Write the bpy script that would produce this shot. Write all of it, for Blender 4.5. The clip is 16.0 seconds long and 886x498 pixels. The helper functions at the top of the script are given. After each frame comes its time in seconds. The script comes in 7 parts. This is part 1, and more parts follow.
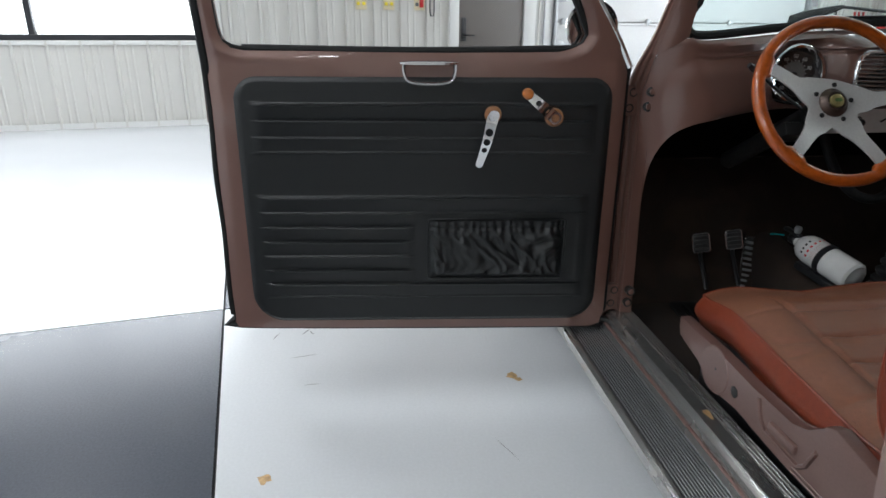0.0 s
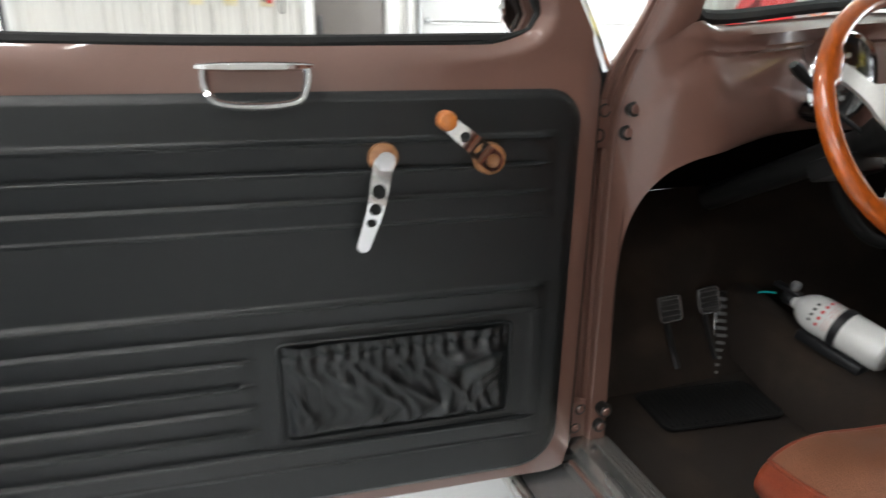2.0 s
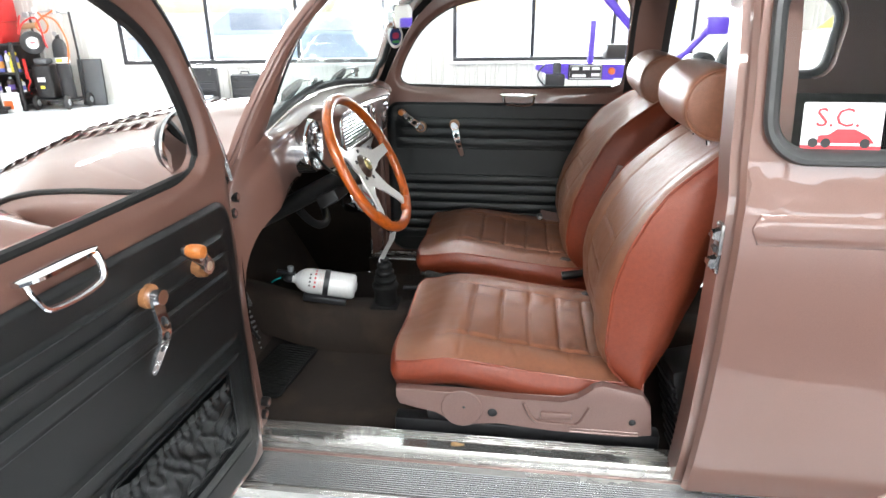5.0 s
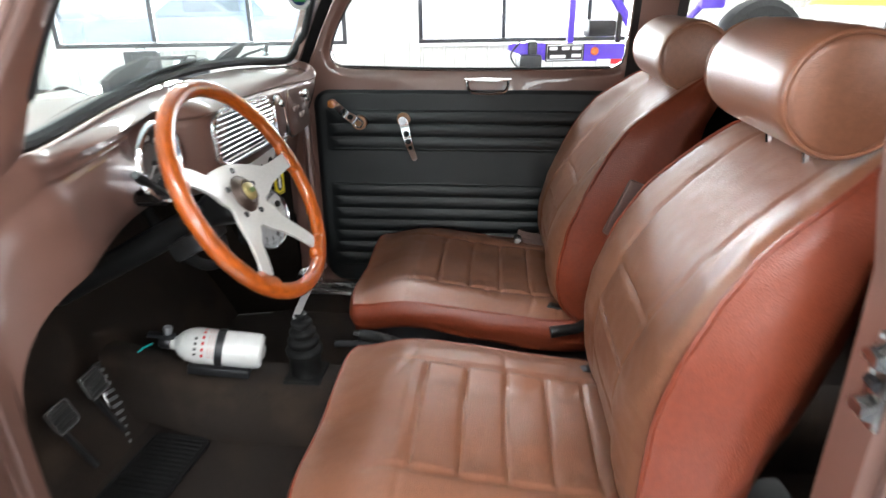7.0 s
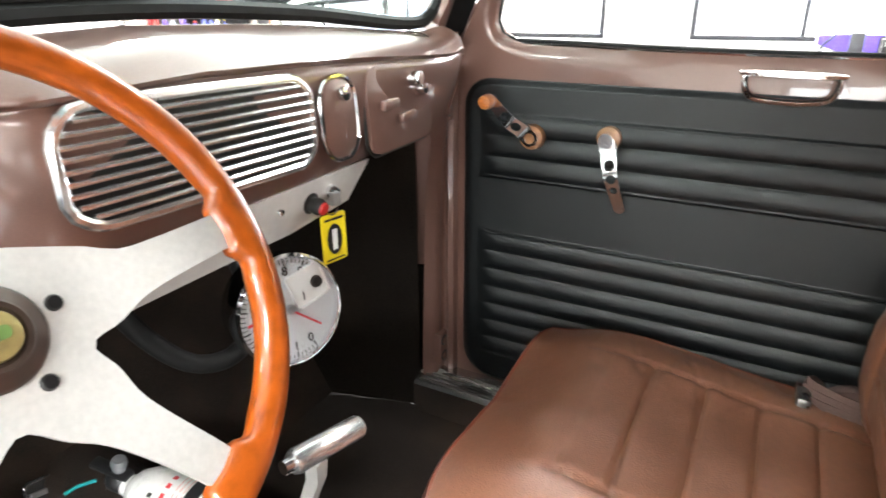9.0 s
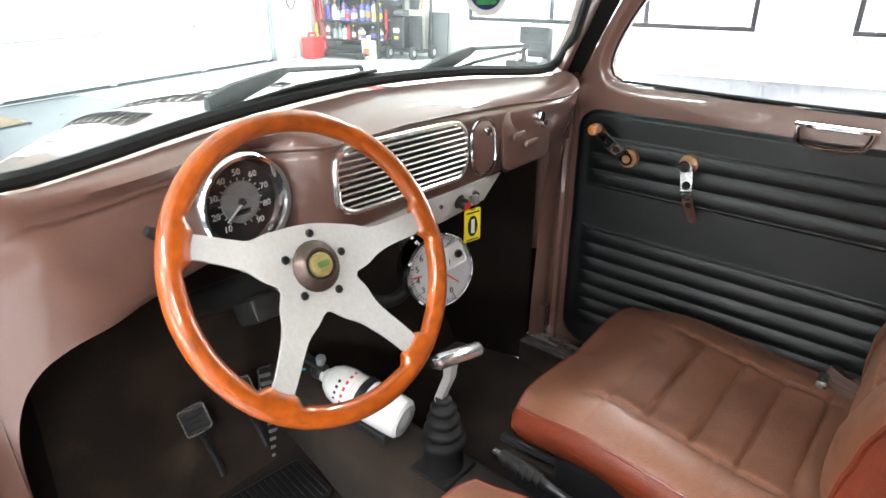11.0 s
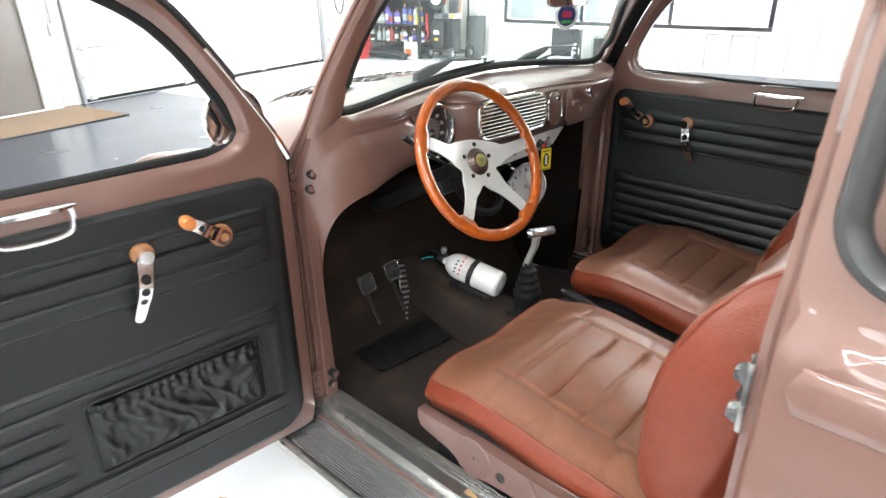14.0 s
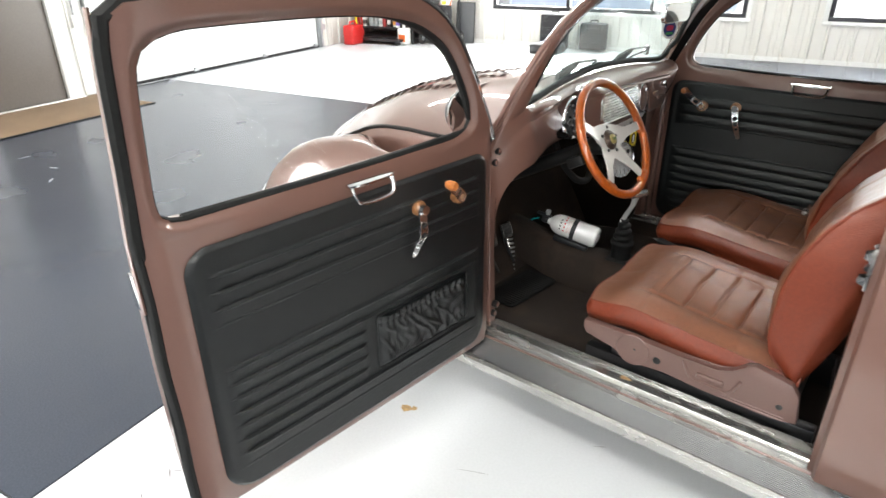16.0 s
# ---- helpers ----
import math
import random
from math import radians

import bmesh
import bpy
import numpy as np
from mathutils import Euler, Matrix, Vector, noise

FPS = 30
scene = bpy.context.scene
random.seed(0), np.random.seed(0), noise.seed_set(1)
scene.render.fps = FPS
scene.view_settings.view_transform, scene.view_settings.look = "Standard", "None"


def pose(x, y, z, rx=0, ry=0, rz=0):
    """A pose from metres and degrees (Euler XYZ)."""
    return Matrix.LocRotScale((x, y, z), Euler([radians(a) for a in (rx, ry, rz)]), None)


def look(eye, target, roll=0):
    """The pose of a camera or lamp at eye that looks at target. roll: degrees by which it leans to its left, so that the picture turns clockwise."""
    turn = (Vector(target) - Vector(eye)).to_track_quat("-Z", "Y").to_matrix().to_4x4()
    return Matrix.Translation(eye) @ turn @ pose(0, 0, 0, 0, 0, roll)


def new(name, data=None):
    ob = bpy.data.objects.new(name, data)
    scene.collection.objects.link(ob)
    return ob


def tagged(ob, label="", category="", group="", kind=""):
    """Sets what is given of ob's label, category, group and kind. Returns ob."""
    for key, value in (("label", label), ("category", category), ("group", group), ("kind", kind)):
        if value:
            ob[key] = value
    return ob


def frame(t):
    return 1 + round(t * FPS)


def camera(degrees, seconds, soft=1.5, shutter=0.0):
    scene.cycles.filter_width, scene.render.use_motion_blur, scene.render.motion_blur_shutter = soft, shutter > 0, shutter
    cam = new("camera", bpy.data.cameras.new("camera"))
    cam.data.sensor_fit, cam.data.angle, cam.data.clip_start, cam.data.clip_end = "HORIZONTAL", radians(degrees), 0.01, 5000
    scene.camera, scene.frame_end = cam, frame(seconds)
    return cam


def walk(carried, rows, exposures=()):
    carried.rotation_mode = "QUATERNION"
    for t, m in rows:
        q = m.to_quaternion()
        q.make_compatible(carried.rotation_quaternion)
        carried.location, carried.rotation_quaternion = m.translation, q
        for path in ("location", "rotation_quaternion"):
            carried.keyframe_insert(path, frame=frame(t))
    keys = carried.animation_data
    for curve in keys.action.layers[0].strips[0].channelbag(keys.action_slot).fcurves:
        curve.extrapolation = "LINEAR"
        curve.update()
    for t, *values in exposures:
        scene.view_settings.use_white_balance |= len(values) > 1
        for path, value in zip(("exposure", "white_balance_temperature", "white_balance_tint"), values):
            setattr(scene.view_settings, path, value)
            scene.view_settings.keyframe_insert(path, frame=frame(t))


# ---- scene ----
cam = camera(71.0, 16.0, soft=1.5, shutter=0.4)
PATH = [
    (0, (0.03, 0.001, 1.019), (0.248, 1.871, 0.345), 0.4),
    (0.5, (0.037, 0.105, 1.006), (0.237, 1.979, 0.335), 0.3),
    (1, (0.045, 0.282, 0.978), (0.254, 2.154, 0.307), 0.4),
    (1.5, (0.09, 0.471, 0.983), (0.341, 2.338, 0.312), 0.4),
    (2, (0.129, 0.675, 0.982), (0.746, 2.458, 0.319), 0.6),
    (2.5, (0.101, 0.802, 1.03), (1.192, 2.336, 0.354), 0.5),
    (2.6, (0.086, 0.813, 1.068), (1.254, 2.272, 0.357), 0.8),
    (3, (-0.017, 0.825, 1.136), (1.47, 1.967, 0.44), 0.0),
    (3.5, (-0.199, 0.863, 1.199), (1.541, 1.557, 0.5), 0.1),
    (4, (-0.432, 0.862, 1.237), (1.399, 1.271, 0.545), -0.7),
    (4.2, (-0.523, 0.862, 1.251), (1.318, 1.218, 0.555), -0.5),
    (6.5, (-0.226, 0.902, 1.222), (1.62, 1.076, 0.472), -0.7),
    (7, (0.086, 0.87, 1.174), (1.926, 1.033, 0.408), -0.5),
    (7.5, (0.362, 0.862, 1.132), (2.196, 1.032, 0.352), 0.1),
    (8, (0.643, 0.861, 1.073), (2.444, 1.209, 0.276), -0.3),
    (8.5, (0.840, 0.888, 1.045), (2.554, 1.514, 0.235), -0.6),
    (9, (0.89, 0.909, 1.05), (2.519, 1.781, 0.285), -0.3),
    (9.5, (0.829, 0.844, 1.117), (2.332, 1.9, 0.326), -0.2),
    (11.8, (0.516, 0.684, 1.206), (1.888, 1.894, 0.397), 0.0),
    (12, (0.49, 0.671, 1.199), (1.859, 1.895, 0.407), -0.1),
    (12.5, (0.415, 0.624, 1.201), (1.771, 1.859, 0.404), -0.2),
    (13, (0.287, 0.554, 1.23), (1.632, 1.794, 0.423), -0.1),
    (13.5, (0.136, 0.465, 1.255), (1.478, 1.709, 0.448), -0.4),
    (14, (-0.056, 0.381, 1.281), (1.28, 1.623, 0.459), -0.6),
    (14.1, (-0.083, 0.348, 1.298), (1.236, 1.605, 0.473), -0.5),
    (14.5, (-0.276, 0.301, 1.344), (1.057, 1.534, 0.506), -0.6),
    (15, (-0.493, 0.272, 1.406), (0.843, 1.494, 0.557), -0.6),
    (15.5, (-0.704, 0.309, 1.415), (0.648, 1.506, 0.555), -0.7),
    (16, (-0.777, 0.491, 1.418), (0.619, 1.625, 0.544), -0.5),
]
# the car's middle line is x = 0, its nose points to +y
walk(cam, [(t, pose(-1.30, 0, 0) @ look(eye, target, roll)) for t, eye, target, roll in PATH],
     exposures=[(0, -0.35, 6250, 10), (0.5, -0.65, 6250, 10), (1.0, -0.68, 6250, 10), (1.5, -0.35, 6500, 10), (2.0, 0.45, 6700, 10), (2.5, 1.15, 6650, 10), (3.0, 1.47, 6550, 10), (3.5, 1.45, 6550, 10), (4.2, 1.22, 6500, 10), (6.5, 1.15, 6450, 10), (7.0, 1.30, 6450, 10),
                (8.0, 1.85, 6600, 10), (9.0, 2.3, 6750, 10), (9.7, 2.3, 6700, 10), (12, 1.45, 6600, 10), (14, 1.35, 6600, 10), (15, 1.28, 6700, 10), (16, 0.78, 6800, 10)])

# ---- daylight ----
world = bpy.data.worlds.new("world")
scene.world = world
world.use_nodes = True
wn = world.node_tree
sky = wn.nodes.new("ShaderNodeTexSky")
sky.sky_type, sky.sun_disc, sky.sun_elevation, sky.sun_rotation = "NISHITA", False, radians(48), radians(120)
wn.links.new(sky.outputs[0], wn.nodes["Background"].inputs[0])
wn.nodes["Background"].inputs[1].default_value = 0.15
sun = new("sun", bpy.data.lights.new("sun", "SUN"))
sun.data.energy, sun.data.angle, sun.data.color = 5.0, radians(0.5), (1, 0.95, 0.88)
sun.matrix_world = look((0, 0, 30), (-9, 3, 22))

GA = radians(10.5)
GU, GV = Vector((math.cos(GA), math.sin(GA), 0)), Vector((-math.sin(GA), math.cos(GA), 0))
UR, VF, UL, VB, HC = 7.75, 7.50, -9.0, -9.0, 4.2      # the hall's walls and ceiling


def g(u, v, z=0.0):
    """A place in the hall, whose walls are turned against the car."""
    return GU * u + GV * v + Vector((0, 0, z))


def area(name, at, to, sx, sy, watts, color):
    ob = new(name, bpy.data.lights.new(name, "AREA"))
    ob.data.shape, ob.data.size, ob.data.size_y, ob.data.energy, ob.data.color = "RECTANGLE", sx, sy, watts, color
    ob.matrix_world = look(at, to)
    return ob


DAY = (0.93, 0.97, 1.0)
area("window_daylight", g(UR + 0.1, 3.35, 1.5), g(0, 3.35, 0.9), 3.6, 1.9, 340, DAY)
area("window_daylight", g(UR + 0.1, -1.2, 1.5), g(0, -1.2, 0.9), 3.4, 1.9, 310, DAY)
area("window_daylight", g(-3.6, VF + 0.1, 1.9), g(-3.6, 0, 0.8), 4.0, 1.9, 150, DAY)
# side light for the unseen left window, guessed from highlights
area("window_daylight", g(UL - 0.1, -0.2, 1.4), g(0, -0.2, 0.9), 5.4, 1.65, 110, DAY)
LAMPS = [(-6.4, -3.5), (-6.4, 1.5), (-3.2, -3.8), (-3.2, 0.6), (-3.2, 4.6), (4.2, -3.5), (4.2, 0.9), (4.2, 5.4)]
for lu, lv in LAMPS:
    lamp = area("ceiling_lamp", g(lu, lv, HC - 0.16), g(lu, lv, 0), 0.34, 2.3, 74, (0.95, 0.98, 1.0))
    lamp.matrix_world = Matrix.LocRotScale(g(lu, lv, HC - 0.16), Euler((0, 0, GA)), None)


# ---- materials ----
def material(name, base, rough=0.5, metal=0.0, scale=30.0, vary=0.12, bump=0.05, coat=0.0, coat_rough=0.05, rough_vary=0.1, stain=0.0,
             stain_scale=2.0, stain_color=None, stretch=(1, 1, 1), spec=0.5, fine=None, sheen=0.0, piece=0.0):
    """A surface with grain and wear at two scales."""
    m = bpy.data.materials.new(name)
    m.use_nodes = True
    t, p = m.node_tree, m.node_tree.nodes["Principled BSDF"]
    n, l = t.nodes.new, t.links.new
    co = n("ShaderNodeTexCoord")
    mp = n("ShaderNodeMapping")
    mp.inputs["Scale"].default_value = stretch
    l(co.outputs["Object"], mp.inputs[0])
    small = n("ShaderNodeTexNoise")
    small.inputs["Scale"].default_value, small.inputs["Detail"].default_value = scale, 5
    large = n("ShaderNodeTexNoise")
    large.inputs["Scale"].default_value, large.inputs["Detail"].default_value = stain_scale, 4
    l(mp.outputs[0], small.inputs[0]), l(mp.outputs[0], large.inputs[0])
    ramp = n("ShaderNodeValToRGB")
    lo, hi = [max(c * (1 - vary), 0) for c in base], [min(c * (1 + vary), 1) for c in base]
    ramp.color_ramp.elements[0].position, ramp.color_ramp.elements[1].position = 0.3, 0.7
    ramp.color_ramp.elements[0].color, ramp.color_ramp.elements[1].color = (*lo, 1), (*hi, 1)
    l(small.outputs[0], ramp.inputs[0])
    color = ramp.outputs[0]
    if stain:
        mask = n("ShaderNodeMapRange")
        mask.inputs[1].default_value, mask.inputs[2].default_value, mask.inputs[4].default_value = 0.48, 0.72, stain
        l(large.outputs[0], mask.inputs[0])
        mix = n("ShaderNodeMix")
        mix.data_type = "RGBA"
        l(mask.outputs[0], mix.inputs[0]), l(color, mix.inputs[6])
        mix.inputs[7].default_value = (*(stain_color or [c * 0.6 for c in base]), 1)
        color = mix.outputs[2]
    if piece:
        info, hsv, rng = n("ShaderNodeObjectInfo"), n("ShaderNodeHueSaturation"), n("ShaderNodeMapRange")
        rng.inputs[3].default_value, rng.inputs[4].default_value = 1 - piece, 1 + piece
        l(info.outputs["Random"], rng.inputs[0]), l(rng.outputs[0], hsv.inputs["Value"]), l(color, hsv.inputs["Color"])
        color = hsv.outputs[0]
    l(color, p.inputs["Base Color"])
    rr = n("ShaderNodeMapRange")
    rr.inputs[3].default_value, rr.inputs[4].default_value = max(rough - rough_vary, 0.02), min(rough + rough_vary, 1)
    l(large.outputs[0], rr.inputs[0]), l(rr.outputs[0], p.inputs["Roughness"])
    p.inputs["Metallic"].default_value, p.inputs["Specular IOR Level"].default_value = metal, spec
    p.inputs["Coat Weight"].default_value, p.inputs["Coat Roughness"].default_value = coat, coat_rough
    p.inputs["Sheen Weight"].default_value = sheen
    if bump:
        b = n("ShaderNodeBump")
        b.inputs["Strength"].default_value, b.inputs["Distance"].default_value = bump, 0.002
        if fine:
            v = n("ShaderNodeTexVoronoi")
            v.inputs["Scale"].default_value = fine
            l(mp.outputs[0], v.inputs[0]), l(v.outputs[0], b.inputs["Height"])
        else:
            l(small.outputs[0], b.inputs["Height"])
        l(b.outputs[0], p.inputs["Normal"])
    return m


def glass(name, tint, gloss=0.05, veil_mix=0.0):
    """A thin pane: clear, with its mirror-like surface shine and, where asked, a pale veil mixed in."""
    m = bpy.data.materials.new(name)
    m.use_nodes = True
    t = m.node_tree
    t.nodes.remove(t.nodes["Principled BSDF"])
    n, l = t.nodes.new, t.links.new
    clear, shine, facing, mix = n("ShaderNodeBsdfTransparent"), n("ShaderNodeBsdfGlossy"), n("ShaderNodeLayerWeight"), n("ShaderNodeMixShader")
    power, rng = n("ShaderNodeMath"), n("ShaderNodeMapRange")
    power.operation, power.inputs[1].default_value = "POWER", 5.0
    rng.inputs[3].default_value, rng.inputs[4].default_value = 0.045, 0.85
    clear.inputs[0].default_value = (*tint, 1)
    shine.inputs["Roughness"].default_value = gloss
    l(facing.outputs["Facing"], power.inputs[0]), l(power.outputs[0], rng.inputs[0])
    l(rng.outputs[0], mix.inputs[0]), l(clear.outputs[0], mix.inputs[1]), l(shine.outputs[0], mix.inputs[2])
    out = mix.outputs[0]
    # pale translucent veil put into the pane for a hazy view through it
    if veil_mix:
        film, veil_noise, veil, spread = n("ShaderNodeBsdfTranslucent"), n("ShaderNodeTexNoise"), n("ShaderNodeMixShader"), n("ShaderNodeMapRange")
        film.inputs[0].default_value = (0.72, 0.84, 0.86, 1)
        veil_noise.inputs["Scale"].default_value = 9.0
        spread.inputs[3].default_value, spread.inputs[4].default_value = veil_mix * 0.6, veil_mix * 1.4
        l(veil_noise.outputs[0], spread.inputs[0]), l(spread.outputs[0], veil.inputs[0])
        l(out, veil.inputs[1]), l(film.outputs[0], veil.inputs[2])
        out = veil.outputs[0]
    l(out, t.nodes["Material Output"].inputs[0])
    return m


def glow(name, color, strength):
    m = bpy.data.materials.new(name)
    m.use_nodes = True
    p = m.node_tree.nodes["Principled BSDF"]
    p.inputs["Base Color"].default_value = (*color, 1)
    p.inputs["Emission Color"].default_value, p.inputs["Emission Strength"].default_value = (*color, 1), strength
    return m


PAINT = material("brown_paint", (0.168, 0.087, 0.068), 0.40, 0.15, 900, 0.10, 0.0, coat=1.0, coat_rough=0.035, rough_vary=0.05, stain=0.1, stain_scale=1.2)
SEATPAINT = material("seat_frame_paint", (0.150, 0.086, 0.073), 0.42, 0.2, 300, 0.08, 0.03, coat=0.3, coat_rough=0.2)
CARD = material("black_vinyl", (0.0042, 0.0054, 0.0060), 0.36, 0, 160, 0.15, 0.25, fine=900, rough_vary=0.06, spec=0.52)
RUBBER = material("black_rubber", (0.010, 0.010, 0.010), 0.62, 0, 90, 0.2, 0.1, spec=0.25)
# greyer, glossier rubber for the quarter window seals
GREYRUBBER = material("grey_rubber", (0.030, 0.031, 0.031), 0.42, 0, 60, 0.15, 0.05, spec=0.55)
PLASTIC = material("black_plastic", (0.01, 0.01, 0.01), 0.35, 0, 90, 0.2, 0.02)
CHROME = material("chrome", (0.78, 0.78, 0.79), 0.09, 1.0, 60, 0.03, 0.0, rough_vary=0.05, stain=0.15, stain_scale=14, stain_color=(0.5, 0.48, 0.45))
LEVER = material("worn_chrome", (0.80, 0.80, 0.81), 0.13, 1.0, 60, 0.03, 0.0, rough_vary=0.06)
# paler, softer copy of the chrome, with reflected brightness put into its colour
LITCHROME = material("lit_chrome", (0.88, 0.88, 0.88), 0.24, 0.9, 60, 0.03, 0.0, rough_vary=0.05)
ALU = material("satin_aluminium", (0.76, 0.75, 0.725), 0.42, 0.6, 220, 0.05, 0.02, rough_vary=0.06)
SILL = material("worn_aluminium", (0.52, 0.51, 0.49), 0.26, 0.88, 120, 0.08, 0.03, rough_vary=0.10, stain=0.3, stain_scale=5, stain_color=(0.36, 0.34, 0.31), stretch=(6, 1, 1))
TREAD = material("ribbed_tread", (0.56, 0.565, 0.57), 0.25, 0.85, 150, 0.08, 0.02, rough_vary=0.08, stain=0.25, stain_scale=6, stain_color=(0.45, 0.44, 0.42))
SWITCHPLATE = material("silver_plate", (0.72, 0.72, 0.70), 0.4, 0.25, 90, 0.04, 0.01)
WOOD = material("varnished_wood", (0.34, 0.068, 0.006), 0.35, 0, 55, 0.30, 0.02, coat=1.0, coat_rough=0.03, stretch=(1, 4, 1), stain=0.55, stain_scale=11, stain_color=(0.25, 0.045, 0.004), spec=0.3)
KNOBWOOD = material("wooden_knob", (0.46, 0.145, 0.030), 0.35, 0, 60, 0.25, 0.02, coat=0.8, coat_rough=0.08, stretch=(1, 1, 3))
BASEWOOD = material("wooden_base", (0.30, 0.135, 0.055), 0.38, 0, 60, 0.25, 0.02, coat=0.7, coat_rough=0.1, stretch=(1, 1, 3))
TAN = material("tan_leather", (0.208, 0.081, 0.043), 0.42, 0, 120, 0.09, 0.26, fine=420, rough_vary=0.07, stain=0.3, stain_scale=3.5, stain_color=(0.178, 0.066, 0.034), coat=0.50, coat_rough=0.38, spec=0.5)
RED = material("red_brown_leather", (0.172, 0.032, 0.0135), 0.42, 0, 120, 0.10, 0.26, fine=420, rough_vary=0.07, stain=0.45, stain_scale=6, stain_color=(0.190, 0.042, 0.019), coat=0.18, coat_rough=0.24, spec=0.35)
CARPET = material("dark_brown_carpet", (0.0170, 0.0098, 0.0062), 0.95, 0, 420, 0.55, 0.9, rough_vary=0.03, stain=0.75, stain_scale=9, stain_color=(0.045, 0.027, 0.016), sheen=0.02)
# a darker copy of the floor carpet, used on the kick panels
DARKERCARPET = material("darker_carpet", (0.010, 0.0075, 0.006), 0.95, 0, 420, 0.5, 0.8, rough_vary=0.03, stain=0.5, stain_scale=5, stain_color=(0.020, 0.013, 0.009), spec=0.1)
# near-black for closing sheets, where deep shade is given by colour
DARK = material("near_black_closing", (0.006, 0.0055, 0.005), 0.95, 0, 80, 0.3, 0.2, spec=0.05)
TINTED = material("tinted_glass", (0.26, 0.31, 0.38), 0.12, 0, 30, 0.03, 0.0)
LINER = material("headlining", (0.028, 0.022, 0.02), 0.8, 0, 300, 0.2, 0.3)
EXTWHITE = material("white_enamel", (0.74, 0.74, 0.72), 0.25, 0, 40, 0.03, 0.0, coat=0.6, coat_rough=0.06, stain=0.08, stain_scale=15, stain_color=(0.55, 0.53, 0.5))
BLACKPAINT = material("black_metal", (0.02, 0.02, 0.022), 0.35, 0.2, 60, 0.15, 0.02)
GREYPLASTIC = material("grey_plastic", (0.10, 0.105, 0.11), 0.45, 0, 60, 0.12, 0.05)
YELLOWCARD = material("yellow_card", (0.85, 0.68, 0.02), 0.45, 0, 60, 0.04, 0.0)
REDPLASTIC = material("red_plastic", (0.55, 0.02, 0.02), 0.38, 0, 60, 0.08, 0.03)
INK = material("black_ink", (0.012, 0.012, 0.012), 0.5, 0, 60, 0.1, 0.0)
REDINK = material("red_ink", (0.60, 0.03, 0.04), 0.5, 0, 60, 0.06, 0.0)
FAINTRED = material("faint_red_print", (0.62, 0.30, 0.27), 0.5, 0, 60, 0.06, 0.0)
WHITEINK = material("white_print", (0.75, 0.75, 0.74), 0.5, 0, 60, 0.03, 0.0)
DIALGREY = material("grey_dial", (0.20, 0.20, 0.195), 0.5, 0, 60, 0.04, 0.0)
DIALSILVER = material("silver_dial", (0.52, 0.53, 0.54), 0.5, 0.0, 60, 0.03, 0.0)
BADGE = material("gold_badge", (0.42, 0.34, 0.14), 0.3, 0.6, 90, 0.2, 0.05, coat=0.5)
PURPLE = material("purple_enamel", (0.10, 0.05, 0.50), 0.35, 0, 50, 0.08, 0.02, coat=0.5)
TYRE = material("tyre_rubber", (0.02, 0.02, 0.02), 0.75, 0, 80, 0.25, 0.2)
FLOORW = material("white_epoxy_floor", (0.66, 0.675, 0.69), 0.24, 0, 120, 0.03, 0.02, rough_vary=0.07, stain=0.12, stain_scale=1.1, stain_color=(0.58, 0.58, 0.58))
FLOORD = material("dark_epoxy_floor", (0.042, 0.050, 0.068), 0.25, 0, 160, 0.12, 0.06, rough_vary=0.09, stain=0.25, stain_scale=1.6, stain_color=(0.060, 0.066, 0.074), spec=0.5)
JOINT = material("floor_joint", (0.025, 0.025, 0.027), 0.8, 0, 60, 0.2, 0.1)
WALL = material("cream_metal_cladding", (0.65, 0.635, 0.60), 0.40, 0, 14, 0.012, 0.0, stain=0.12, stain_scale=0.9, stain_color=(0.56, 0.545, 0.49))
WHITE = material("white_paint", (0.74, 0.74, 0.72), 0.45, 0, 50, 0.03, 0.03, stain=0.12, stain_scale=2.2, stain_color=(0.6, 0.59, 0.56))
GDOOR = material("white_door_panel", (0.72, 0.725, 0.72), 0.42, 0, 60, 0.03, 0.03, stain=0.10, stain_scale=1.4, stain_color=(0.6, 0.6, 0.59), fine=160)
GREYDOOR = material("taupe_door", (0.135, 0.118, 0.105), 0.5, 0, 60, 0.06, 0.03)
TRIM = material("bronze_window_frame", (0.035, 0.035, 0.04), 0.4, 0.3, 60, 0.1, 0.02)
STEEL = material("galvanised_steel", (0.42, 0.43, 0.44), 0.42, 0.7, 60, 0.15, 0.05, stain=0.3, stain_scale=10, stain_color=(0.3, 0.3, 0.31))
RUG = material("brown_doormat", (0.19, 0.125, 0.075), 0.95, 0, 500, 0.35, 0.7, stain=0.3, stain_scale=4, stain_color=(0.14, 0.09, 0.055))
CEIL = material("white_ceiling", (0.70, 0.70, 0.68), 0.6, 0, 30, 0.03, 0.03)
PLATE = material("ivory_plastic", (0.68, 0.60, 0.40), 0.4, 0, 40, 0.03, 0.0)
ASPHALT = material("pale_concrete", (0.55, 0.55, 0.54), 0.9, 0, 60, 0.25, 0.4)
BLUECAR = material("blue_car_paint", (0.50, 0.58, 0.76), 0.35, 0.0, 200, 0.06, 0.0, coat=0.8)
YELLOW = material("yellow_paint", (0.78, 0.62, 0.05), 0.4, 0, 60, 0.05, 0.02, coat=0.5)
CARDBOARD = material("tan_cardboard", (0.40, 0.26, 0.14), 0.8, 0, 60, 0.1, 0.1)
HOSE = material("orange_hose", (0.62, 0.12, 0.02), 0.45, 0, 60, 0.08, 0.0)
SCREEN = glass("windscreen_glass", (0.76, 0.86, 0.85), 0.05, 0.05)
CLEAR = glass("clear_glass", (0.96, 0.97, 0.97), 0.0)
